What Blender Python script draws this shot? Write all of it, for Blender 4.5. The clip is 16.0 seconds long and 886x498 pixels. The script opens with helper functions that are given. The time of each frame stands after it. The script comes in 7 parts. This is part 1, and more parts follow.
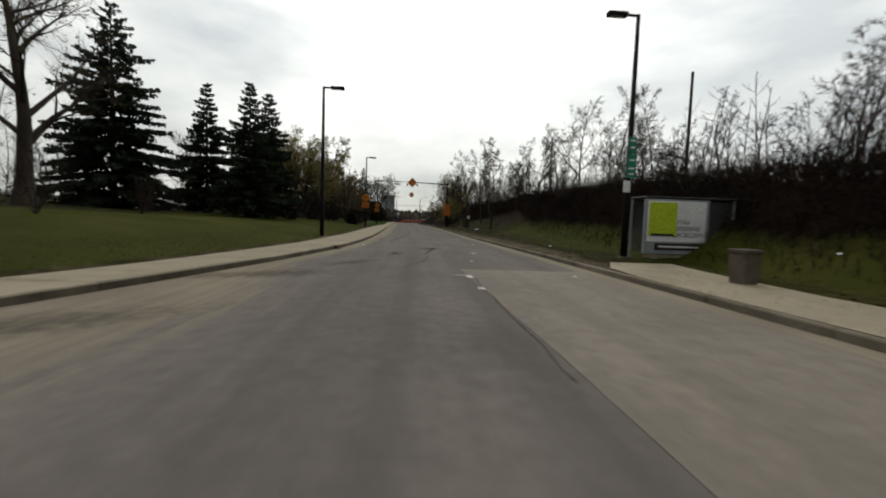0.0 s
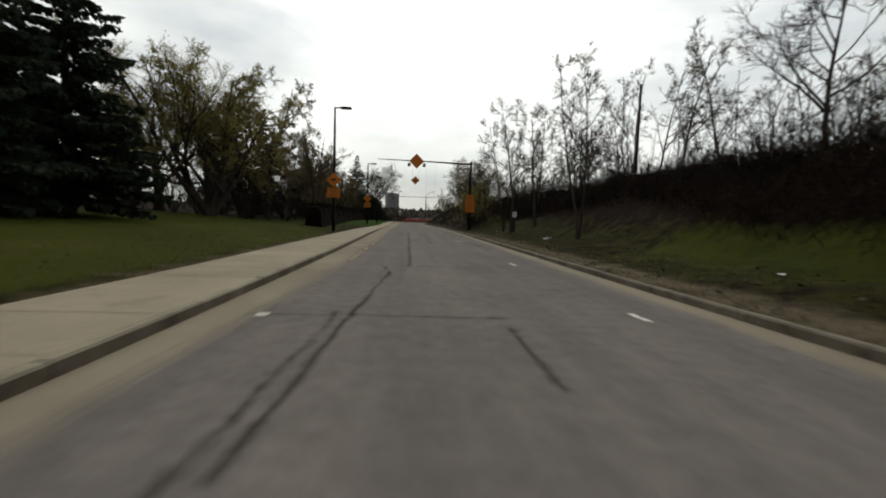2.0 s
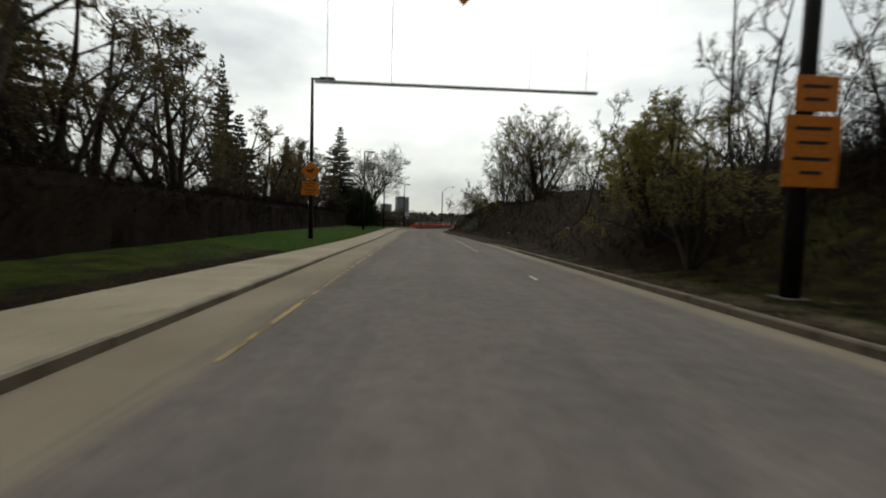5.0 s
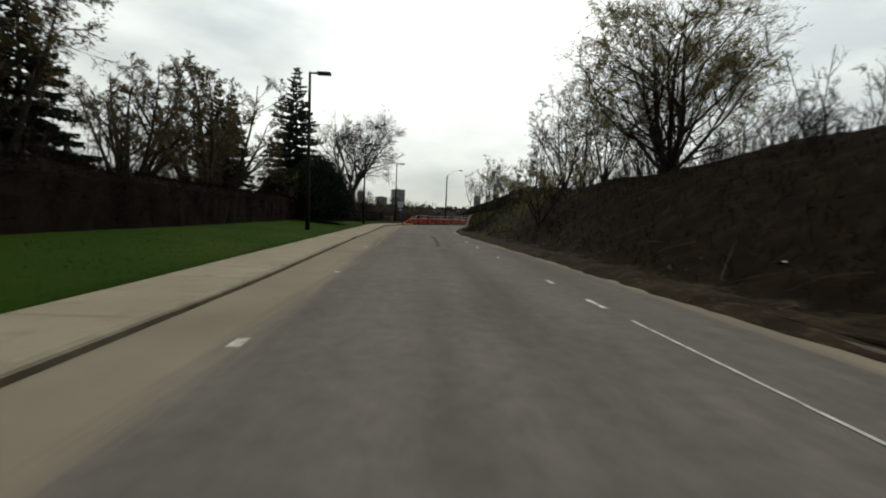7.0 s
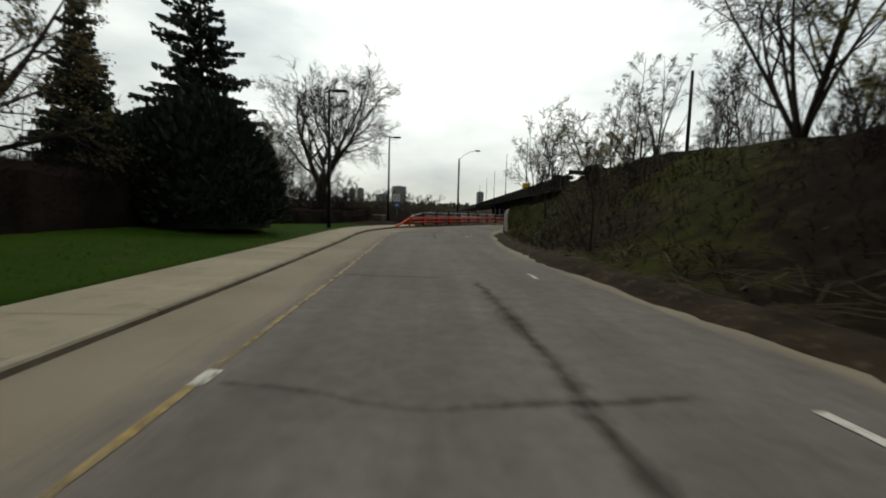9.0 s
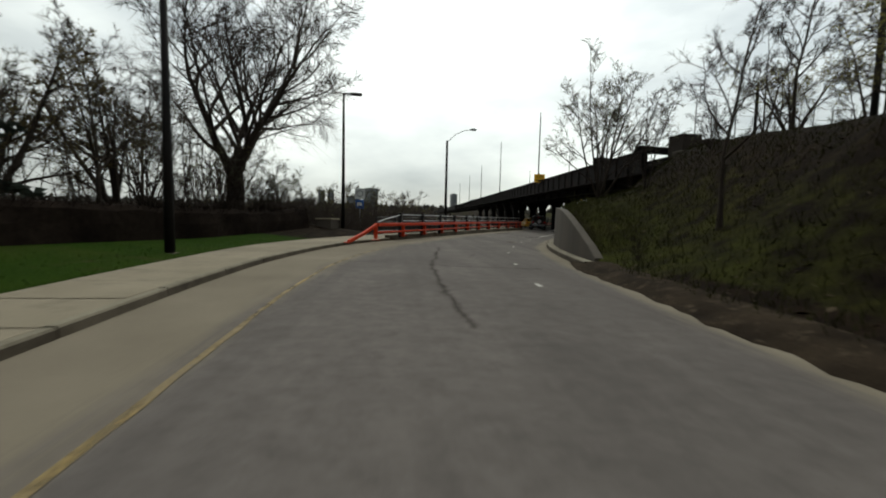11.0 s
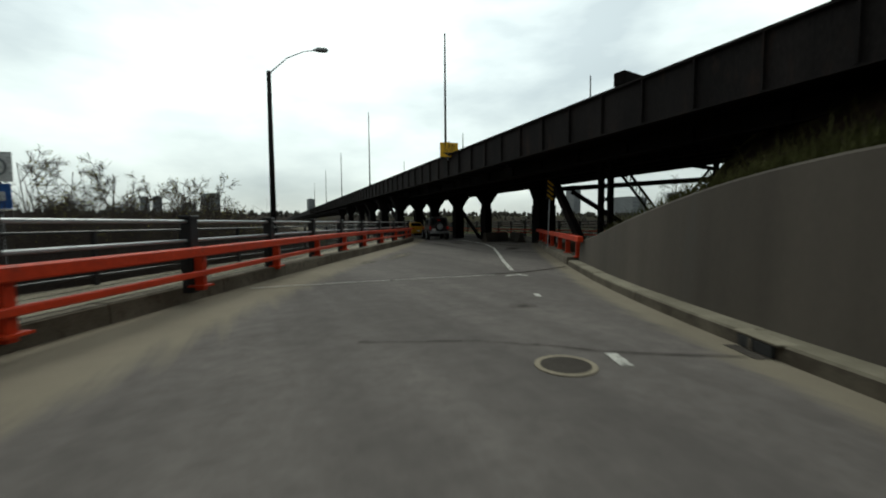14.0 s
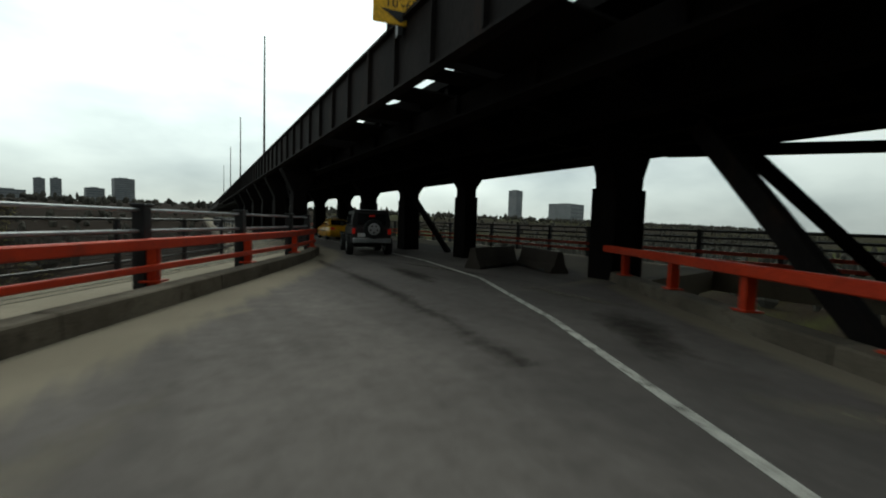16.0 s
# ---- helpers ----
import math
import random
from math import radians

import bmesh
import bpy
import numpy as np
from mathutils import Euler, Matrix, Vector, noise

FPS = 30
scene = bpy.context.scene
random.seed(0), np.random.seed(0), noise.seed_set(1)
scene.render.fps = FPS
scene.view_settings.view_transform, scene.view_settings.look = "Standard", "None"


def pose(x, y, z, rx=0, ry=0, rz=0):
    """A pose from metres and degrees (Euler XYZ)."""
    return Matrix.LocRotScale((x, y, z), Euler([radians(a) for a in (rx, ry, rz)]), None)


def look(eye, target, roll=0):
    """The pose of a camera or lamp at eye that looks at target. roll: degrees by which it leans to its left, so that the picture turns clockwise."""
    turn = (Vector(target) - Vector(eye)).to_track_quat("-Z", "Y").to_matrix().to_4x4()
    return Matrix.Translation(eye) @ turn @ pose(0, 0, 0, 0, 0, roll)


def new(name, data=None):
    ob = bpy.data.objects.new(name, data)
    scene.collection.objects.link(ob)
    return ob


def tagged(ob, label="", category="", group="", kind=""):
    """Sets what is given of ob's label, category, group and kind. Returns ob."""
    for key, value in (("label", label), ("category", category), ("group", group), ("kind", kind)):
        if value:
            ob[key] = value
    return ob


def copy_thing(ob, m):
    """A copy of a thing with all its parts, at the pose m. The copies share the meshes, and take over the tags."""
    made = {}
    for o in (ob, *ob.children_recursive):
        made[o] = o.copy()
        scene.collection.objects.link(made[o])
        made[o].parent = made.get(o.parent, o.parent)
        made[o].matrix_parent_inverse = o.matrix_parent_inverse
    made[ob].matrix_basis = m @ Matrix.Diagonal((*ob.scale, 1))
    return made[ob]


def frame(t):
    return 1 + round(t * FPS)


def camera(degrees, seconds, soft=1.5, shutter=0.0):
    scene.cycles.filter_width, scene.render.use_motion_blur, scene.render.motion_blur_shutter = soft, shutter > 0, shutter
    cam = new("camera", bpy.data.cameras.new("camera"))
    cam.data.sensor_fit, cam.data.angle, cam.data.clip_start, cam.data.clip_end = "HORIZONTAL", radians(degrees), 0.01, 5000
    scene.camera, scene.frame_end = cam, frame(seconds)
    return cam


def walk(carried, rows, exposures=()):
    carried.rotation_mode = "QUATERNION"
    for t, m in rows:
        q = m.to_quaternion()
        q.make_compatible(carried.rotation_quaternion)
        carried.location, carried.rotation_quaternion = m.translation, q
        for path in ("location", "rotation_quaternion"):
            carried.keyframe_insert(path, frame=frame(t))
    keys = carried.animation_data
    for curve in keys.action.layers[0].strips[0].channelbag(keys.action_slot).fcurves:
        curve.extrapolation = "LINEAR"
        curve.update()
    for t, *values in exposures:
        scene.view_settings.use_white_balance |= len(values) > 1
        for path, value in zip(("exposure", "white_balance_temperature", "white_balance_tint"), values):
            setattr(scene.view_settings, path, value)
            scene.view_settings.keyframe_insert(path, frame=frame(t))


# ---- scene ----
cam = camera(93.27, 16.0, soft=1.9, shutter=0.25)
PATH = [
    (0, pose(1.475, -19.503, 1.400, 86.08, -1.92, -4.22)),
    (0.5, pose(1.473, -13.212, 1.400, 85.77, -1.53, -4.21)),
    (1, pose(1.515, -6.802, 1.400, 85.26, -2.13, -4.07)),
    (1.5, pose(1.557, -0.345, 1.400, 85.45, -2.42, -4.02)),
    (2, pose(1.532, 6.101, 1.400, 85.89, -1.87, -3.58)),
    (2.5, pose(1.465, 12.647, 1.400, 86.09, -1.47, -3.10)),
    (3, pose(1.363, 19.306, 1.400, 85.91, -1.28, -2.94)),
    (3.5, pose(1.262, 26.090, 1.400, 86.10, -1.25, -2.81)),
    (4, pose(1.103, 32.703, 1.400, 86.17, -1.39, -2.60)),
    (4.2, pose(1.041, 35.364, 1.400, 86.21, -1.52, -2.56)),
    (4.5, pose(0.934, 39.357, 1.400, 86.27, -1.64, -2.42)),
    (5, pose(0.731, 45.996, 1.400, 86.43, -1.76, -2.19)),
    (5.5, pose(0.521, 52.572, 1.400, 86.56, -1.94, -2.26)),
    (6, pose(0.333, 59.041, 1.400, 86.46, -2.26, -2.63)),
    (6.3, pose(0.239, 62.851, 1.400, 86.13, -2.47, -2.83)),
    (6.5, pose(0.186, 65.355, 1.400, 85.75, -2.59, -2.88)),
    (7, pose(0.068, 71.433, 1.400, 85.62, -2.41, -2.72)),
    (7.5, pose(-0.055, 77.195, 1.400, 85.73, -1.96, -2.38)),
    (8, pose(-0.163, 82.703, 1.400, 85.43, -1.68, -2.41)),
    (8.5, pose(-0.265, 87.960, 1.400, 85.24, -1.38, -2.36)),
    (9, pose(-0.382, 92.973, 1.400, 85.17, -1.52, -2.49)),
    (9.2, pose(-0.443, 94.911, 1.400, 84.91, -1.73, -2.43)),
    (9.5, pose(-0.537, 97.731, 1.400, 84.73, -1.87, -2.36)),
    (10, pose(-0.677, 102.204, 1.400, 84.89, -1.77, -2.72)),
    (10.5, pose(-0.747, 106.416, 1.400, 85.29, -1.56, -4.04)),
    (11, pose(-0.698, 110.392, 1.400, 85.60, -1.38, -6.22)),
    (11.3, pose(-0.599, 112.680, 1.400, 85.61, -1.30, -7.63)),
    (11.5, pose(-0.502, 114.169, 1.400, 85.48, -1.25, -8.45)),
    (12, pose(-0.090, 117.780, 1.400, 85.30, -0.94, -10.93)),
    (12.5, pose(0.491, 121.304, 1.400, 85.54, -0.17, -13.98)),
    (13, pose(1.229, 124.735, 1.400, 85.42, 0.06, -17.85)),
    (13.5, pose(2.170, 128.092, 1.400, 86.00, 0.04, -21.57)),
    (14, pose(3.298, 131.484, 1.400, 86.39, 0.48, -24.95)),
    (14.5, pose(4.687, 134.977, 1.400, 86.38, 0.72, -28.34)),
    (15, pose(6.397, 138.556, 1.400, 86.41, 0.12, -30.99)),
    (15.5, pose(8.354, 142.309, 1.400, 86.35, -0.91, -32.48)),
    (16, pose(10.560, 146.644, 1.400, 86.48, -1.82, -32.81)),
]
EXPOSURES = [(0, 0.27, 6950, 6), (9, 0.27, 6900, 2), (12, 0.27, 6600, 0), (16, 0.27, 6400, -6)]
walk(cam, PATH, EXPOSURES)

# ================= sky and light =================
world = bpy.data.worlds.new("overcast_sky")
scene.world = world
world.use_nodes = True
wn = world.node_tree
wbg = wn.nodes["Background"]
wsky = wn.nodes.new("ShaderNodeTexSky")
wsky.sky_type = "NISHITA"
wsky.sun_disc = False
wsky.sun_elevation, wsky.sun_rotation = radians(42), radians(13)
wtc = wn.nodes.new("ShaderNodeTexCoord")
wmap = wn.nodes.new("ShaderNodeMapping")
wmap.inputs["Scale"].default_value = (1.0, 1.0, 2.6)
wn.links.new(wtc.outputs["Generated"], wmap.inputs["Vector"])
wno = wn.nodes.new("ShaderNodeTexNoise")
wno.inputs["Scale"].default_value, wno.inputs["Detail"].default_value, wno.inputs["Roughness"].default_value = 2.1, 6.0, 0.5
wn.links.new(wmap.outputs["Vector"], wno.inputs["Vector"])
wr = wn.nodes.new("ShaderNodeValToRGB")
wr.color_ramp.elements[0].position, wr.color_ramp.elements[0].color = 0.32, (0.60, 0.635, 0.68, 1)
wr.color_ramp.elements[1].position, wr.color_ramp.elements[1].color = 0.64, (1.20, 1.22, 1.225, 1)
wn.links.new(wno.outputs["Fac"], wr.inputs["Fac"])
wsc = wn.nodes.new("ShaderNodeVectorMath")
wsc.operation = "SCALE"
wsc.inputs["Scale"].default_value = 0.08
wn.links.new(wsky.outputs["Color"], wsc.inputs[0])
wmx = wn.nodes.new("ShaderNodeMix")
wmx.data_type = "RGBA"
wmx.inputs[0].default_value = 0.85
wn.links.new(wsc.outputs[0], wmx.inputs[6])
wn.links.new(wr.outputs["Color"], wmx.inputs[7])
wdot = wn.nodes.new("ShaderNodeVectorMath")
wdot.operation = "DOT_PRODUCT"
wdot.inputs[1].default_value = (0.17, 0.72, 0.67)
wn.links.new(wtc.outputs["Generated"], wdot.inputs[0])
wmr = wn.nodes.new("ShaderNodeMapRange")
wmr.inputs["From Min"].default_value, wmr.inputs["From Max"].default_value = 0.0, 0.92
wmr.inputs["To Min"].default_value, wmr.inputs["To Max"].default_value = 0.42, 1.10
wn.links.new(wdot.outputs["Value"], wmr.inputs["Value"])
wgl = wn.nodes.new("ShaderNodeVectorMath")
wgl.operation = "SCALE"
wn.links.new(wmx.outputs[2], wgl.inputs[0])
wsep = wn.nodes.new("ShaderNodeSeparateXYZ")
wn.links.new(wtc.outputs["Generated"], wsep.inputs[0])
whz = wn.nodes.new("ShaderNodeMapRange")
whz.inputs["From Min"].default_value, whz.inputs["From Max"].default_value = 0.0, 0.38
whz.inputs["To Min"].default_value, whz.inputs["To Max"].default_value = 0.70, 1.03
wn.links.new(wsep.outputs["Z"], whz.inputs["Value"])
wml = wn.nodes.new("ShaderNodeMath")
wml.operation = "MULTIPLY"
wn.links.new(wmr.outputs["Result"], wml.inputs[0])
wn.links.new(whz.outputs["Result"], wml.inputs[1])
wn.links.new(wml.outputs[0], wgl.inputs["Scale"])
wn.links.new(wgl.outputs[0], wbg.inputs["Color"])
wbg.inputs["Strength"].default_value = 1.0
sun_data = bpy.data.lights.new("sun", "SUN")
sun_data.energy, sun_data.angle, sun_data.color = 0.7, radians(14), (1.0, 0.96, 0.90)
sun = new("sun", sun_data)
sun.matrix_basis = look((0, 0, 0), (-0.17, -0.72, -0.67))


# ================= materials helpers =================
def mat(name, build=None, rough=0.8, color=(0.5, 0.5, 0.5), metal=0.0, spec=0.3, emit=None):
    """A principled material; build(nt, bsdf) may wire colour and relief."""
    m = bpy.data.materials.new(name)
    m.use_nodes = True
    nt = m.node_tree
    b = nt.nodes["Principled BSDF"]
    b.inputs["Base Color"].default_value = (*color, 1)
    b.inputs["Roughness"].default_value = rough
    b.inputs["Metallic"].default_value = metal
    b.inputs["Specular IOR Level"].default_value = spec
    if emit:
        b.inputs["Emission Color"].default_value = (*emit[0], 1)
        b.inputs["Emission Strength"].default_value = emit[1]
    if build:
        build(nt, b)
    return m


def coords(nt, scale=(1, 1, 1)):
    t = nt.nodes.new("ShaderNodeTexCoord")
    mp = nt.nodes.new("ShaderNodeMapping")
    mp.inputs["Scale"].default_value = scale
    nt.links.new(t.outputs["Object"], mp.inputs["Vector"])
    return mp.outputs["Vector"]


def noise_tex(nt, vec, scale, detail=5.0, rough=0.55):
    n = nt.nodes.new("ShaderNodeTexNoise")
    n.inputs["Scale"].default_value = scale
    n.inputs["Detail"].default_value = detail
    n.inputs["Roughness"].default_value = rough
    nt.links.new(vec, n.inputs["Vector"])
    return n.outputs["Fac"]


def ramp(nt, fac, stops):
    r = nt.nodes.new("ShaderNodeValToRGB")
    el = r.color_ramp.elements
    while len(el) < len(stops):
        el.new(0.5)
    for e, (p, c) in zip(el, stops):
        e.position = p
        e.color = (*c, 1)
    nt.links.new(fac, r.inputs["Fac"])
    return r.outputs["Color"]


def mixc(nt, fac, a, b, blend="MIX"):
    m = nt.nodes.new("ShaderNodeMix")
    m.data_type, m.blend_type = "RGBA", blend
    for sock, val in ((m.inputs[0], fac), (m.inputs[6], a), (m.inputs[7], b)):
        if isinstance(val, (int, float)):
            sock.default_value = val
        elif isinstance(val, tuple):
            sock.default_value = (*val, 1)
        else:
            nt.links.new(val, sock)
    return m.outputs[2]


def bump(nt, b, height, strength=0.3, dist=0.02):
    n = nt.nodes.new("ShaderNodeBump")
    n.inputs["Strength"].default_value = strength
    n.inputs["Distance"].default_value = dist
    nt.links.new(height, n.inputs["Height"])
    nt.links.new(n.outputs["Normal"], b.inputs["Normal"])


def speckled(dark, light, s1=0.6, s2=25.0, bump_s=0.3, bump_d=0.01, third=None, stretch=(1, 1, 1), vary=0.0, grain=0.42):
    """Two scales of variation between two colours, with relief."""
    def build(nt, b):
        v = coords(nt, stretch)
        big = noise_tex(nt, v, s1, 5)
        fine = noise_tex(nt, v, s2, 4, 0.7)
        c = ramp(nt, big, [(0.3, dark), (0.7, light)])
        g = ramp(nt, fine, [(0.25, (1 - grain,) * 3), (0.75, (1 + 0.85 * grain,) * 3)])
        c = mixc(nt, 1.0, c, g, "MULTIPLY")
        if vary:
            oi = nt.nodes.new("ShaderNodeObjectInfo")
            c = mixc(nt, 1.0, c, ramp(nt, oi.outputs["Random"], [(0.0, (1 - vary,) * 3), (1.0, (1 + vary,) * 3)]), "MULTIPLY")
        if third:
            spots = ramp(nt, noise_tex(nt, v, s1 * 3.3, 6, 0.65), [(0.55, (0, 0, 0)), (0.72, (1, 1, 1))])
            c = mixc(nt, spots, c, third)
        nt.links.new(c, b.inputs["Base Color"])
        bump(nt, b, fine, bump_s, bump_d)
    return build


def asphalt_build(base, light, stain, dusty=True):
    def build(nt, b):
        v = coords(nt)
        lanes = coords(nt, (0.9, 0.035, 1))
        grain = noise_tex(nt, v, 160, 3, 0.8)
        patch = noise_tex(nt, v, 0.35, 6, 0.6)
        tracks = noise_tex(nt, lanes, 1.1, 4, 0.55)
        c = ramp(nt, patch, [(0.28, base), (0.72, light)])
        mottle = noise_tex(nt, v, 3.7, 6, 0.7)
        c = mixc(nt, 1.0, c, ramp(nt, mottle, [(0.3, (0.80, 0.80, 0.80)), (0.7, (1.2, 1.2, 1.2))]), "MULTIPLY")
        blot = noise_tex(nt, coords(nt, (0.55, 0.22, 1)), 0.8, 5, 0.6)
        c = mixc(nt, ramp(nt, blot, [(0.56, (0, 0, 0)), (0.70, (0.55, 0.55, 0.55))]), c, stain)
        c = mixc(nt, ramp(nt, tracks, [(0.42, (0, 0, 0)), (0.75, (0.75, 0.75, 0.75))]), c, stain)
        g = ramp(nt, grain, [(0.2, (0.6, 0.6, 0.6)), (0.8, (1.4, 1.4, 1.4))])
        c = mixc(nt, 1.0, c, g, "MULTIPLY")
        if dusty:
            at = nt.nodes.new("ShaderNodeAttribute")
            at.attribute_name = "dust"
            add = nt.nodes.new("ShaderNodeMath")
            add.operation = "MULTIPLY_ADD"
            add.inputs[1].default_value = 0.9
            nt.links.new(noise_tex(nt, coords(nt, (2.6, 0.16, 1)), 1.6, 9, 0.68), add.inputs[0])
            nt.links.new(at.outputs["Fac"], add.inputs[2])
            k = ramp(nt, add.outputs[0], [(0.6, (0, 0, 0)), (1.35, (1, 1, 1))])
            c = mixc(nt, k, c, mixc(nt, 1.0, ramp(nt, patch, [(0.3, (0.158, 0.134, 0.102)), (0.7, (0.218, 0.187, 0.143))]), g, "MULTIPLY"))
        nt.links.new(c, b.inputs["Base Color"])
        bump(nt, b, grain, 0.25, 0.006)
    return build


ASPHALT = mat("asphalt", asphalt_build((0.104, 0.0915, 0.0850), (0.142, 0.125, 0.116), (0.076, 0.0668, 0.0625)), rough=0.95, spec=0.08)
ASPHALT_PALE = mat("worn_pale_asphalt", asphalt_build((0.140, 0.122, 0.105), (0.195, 0.170, 0.146), (0.122, 0.106, 0.092), False), rough=0.9, spec=0.15)
TAR = mat("tar_seam", speckled((0.050, 0.044, 0.039), (0.074, 0.065, 0.057), 2.0, 60), rough=1.0, spec=0.0)


def crack_build(nt, b, dark=(0.040, 0.035, 0.031), light=(0.062, 0.054, 0.048)):
    """Old crack filler, grit, and painted light and shade, thinning to ragged edges."""
    v = coords(nt)
    at = nt.nodes.new("ShaderNodeAttribute")
    at.attribute_name = "fill"
    add = nt.nodes.new("ShaderNodeMath")
    add.operation = "MULTIPLY_ADD"
    add.inputs[1].default_value = 0.9
    nt.links.new(noise_tex(nt, v, 5.0, 6, 0.7), add.inputs[0])
    nt.links.new(at.outputs["Fac"], add.inputs[2])
    k = ramp(nt, add.outputs[0], [(0.50, (0, 0, 0)), (1.15, (0.70, 0.70, 0.70))])
    nt.links.new(k, b.inputs["Alpha"])
    nt.links.new(ramp(nt, noise_tex(nt, v, 40, 3), [(0.3, dark), (0.7, light)]), b.inputs["Base Color"])


CRACK = mat("crack_filler_and_shade", crack_build, rough=1.0, spec=0.0)
GRIT = mat("pale_grit_and_light", lambda nt, b: crack_build(nt, b, (0.17, 0.148, 0.118), (0.24, 0.21, 0.17)), rough=1.0, spec=0.05)
CONCRETE = mat("pale_concrete", speckled((0.200, 0.170, 0.122), (0.265, 0.226, 0.166), 0.5, 70, 0.25, 0.006, third=(0.160, 0.136, 0.098), vary=0.06), rough=0.9, spec=0.2)
KERBSTONE = mat("dirty_concrete", speckled((0.085, 0.07, 0.053), (0.175, 0.150, 0.117), 0.9, 40, 0.4, 0.01, third=(0.05, 0.04, 0.03), vary=0.18), rough=0.95, spec=0.15)
WALLCON = mat("grey_wall_concrete", speckled((0.056, 0.047, 0.038), (0.096, 0.081, 0.066), 0.55, 45, 0.15, 0.005, third=(0.066, 0.058, 0.050), stretch=(1, 1, 0.16), grain=0.14), rough=0.9, spec=0.2)
PAINT_Y = mat("worn_yellow_paint", speckled((0.165, 0.130, 0.080), (0.29, 0.20, 0.068), 1.0, 30, 0.2, 0.003, third=(0.135, 0.115, 0.09)), rough=0.8)
PAINT_W = mat("worn_white_paint", speckled((0.34, 0.32, 0.29), (0.58, 0.56, 0.51), 2.6, 30, 0.2, 0.003, third=(0.19, 0.168, 0.14)), rough=0.8)
ORANGE = mat("orange_red_steel", speckled((0.40, 0.027, 0.006), (0.54, 0.044, 0.009), 1.2, 18, 0.15, 0.004, third=(0.26, 0.030, 0.012), grain=0.25), rough=0.5, spec=0.22)
BLACKSTEEL = mat("black_painted_steel", speckled((0.007, 0.007, 0.008), (0.016, 0.016, 0.018), 1.5, 25, 0.1, 0.003), rough=0.5, spec=0.3)
POLE = mat("dark_bronze_pole", speckled((0.006, 0.0055, 0.0055), (0.013, 0.011, 0.0105), 1.5, 25, 0.1, 0.003), rough=0.7, spec=0.12)
GALV = mat("galvanised_steel", speckled((0.26, 0.27, 0.28), (0.36, 0.37, 0.38), 2.0, 30, 0.1, 0.003), rough=0.45, metal=0.6)
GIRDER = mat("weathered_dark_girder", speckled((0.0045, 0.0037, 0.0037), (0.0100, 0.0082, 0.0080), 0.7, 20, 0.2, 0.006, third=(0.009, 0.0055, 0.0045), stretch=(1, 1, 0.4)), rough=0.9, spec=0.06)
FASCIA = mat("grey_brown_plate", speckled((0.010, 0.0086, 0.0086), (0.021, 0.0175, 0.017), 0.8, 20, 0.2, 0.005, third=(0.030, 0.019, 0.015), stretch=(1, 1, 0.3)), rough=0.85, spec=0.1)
SIGN_O = mat("orange_sign_face", speckled((0.43, 0.122, 0.006), (0.50, 0.150, 0.010), 1.2, 14, 0.05, 0.001), rough=0.5)
SIGN_Y = mat("yellow_sign_face", speckled((0.66, 0.36, 0.012), (0.74, 0.42, 0.018), 1.2, 14, 0.05, 0.001), rough=0.5)
SIGN_G = mat("green_sign_face", speckled((0.015, 0.16, 0.11), (0.022, 0.20, 0.14), 1.5, 14, 0.05, 0.001), rough=0.5)
SIGN_B = mat("blue_sign_face", speckled((0.03, 0.10, 0.33), (0.04, 0.13, 0.40), 1.5, 14, 0.05, 0.001), rough=0.5)
WHITE = mat("white_panel", speckled((0.62, 0.63, 0.63), (0.74, 0.75, 0.75), 1.2, 20, 0.05, 0.002), rough=0.5)
LIME = mat("lime_poster", speckled((0.40, 0.50, 0.03), (0.47, 0.57, 0.04), 1.0, 14, 0.02, 0.001), rough=0.4)
BLACK = mat("matt_black", speckled((0.010, 0.010, 0.010), (0.020, 0.020, 0.020), 3.0, 30, 0.1, 0.002), rough=0.6)
GREY = mat("grey_panel", speckled((0.20, 0.21, 0.22), (0.28, 0.29, 0.30), 1.5, 20, 0.1, 0.002), rough=0.6)
BARK = mat("dark_bark", speckled((0.022, 0.017, 0.014), (0.055, 0.044, 0.036), 2.0, 22, 0.8, 0.03, stretch=(1, 1, 0.25)), rough=0.95, spec=0.1)
BARK_PALE = mat("grey_brown_bark", speckled((0.032, 0.026, 0.021), (0.072, 0.058, 0.048), 2.0, 22, 0.8, 0.03, stretch=(1, 1, 0.25)), rough=0.95, spec=0.1)
TWIG = mat("brown_twigs", speckled((0.032, 0.025, 0.021), (0.072, 0.057, 0.048), 0.8, 9, 0.1, 0.01), rough=0.95, spec=0.1)
TWIG_Y = mat("yellowish_twigs", speckled((0.085, 0.068, 0.030), (0.15, 0.125, 0.055), 0.8, 9, 0.1, 0.01), rough=0.95, spec=0.1)
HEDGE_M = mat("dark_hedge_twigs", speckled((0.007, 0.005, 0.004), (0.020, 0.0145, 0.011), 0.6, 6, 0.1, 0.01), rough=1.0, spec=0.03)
TWIG_RED = mat("reddish_brush", speckled((0.009, 0.006, 0.0045), (0.026, 0.0172, 0.0125), 0.5, 6, 0.1, 0.01), rough=0.95, spec=0.1)
NEEDLE = mat("dark_needles", speckled((0.010, 0.016, 0.010), (0.026, 0.036, 0.020), 0.7, 7, 0.2, 0.02), rough=0.9, spec=0.15)
NEEDLE_B = mat("bluish_needles", speckled((0.018, 0.024, 0.020), (0.040, 0.050, 0.038), 0.7, 7, 0.2, 0.02), rough=0.9, spec=0.15)
BUD = mat("spring_buds", speckled((0.17, 0.155, 0.045), (0.30, 0.265, 0.09), 0.8, 6, 0.1, 0.01), rough=0.85, spec=0.15)
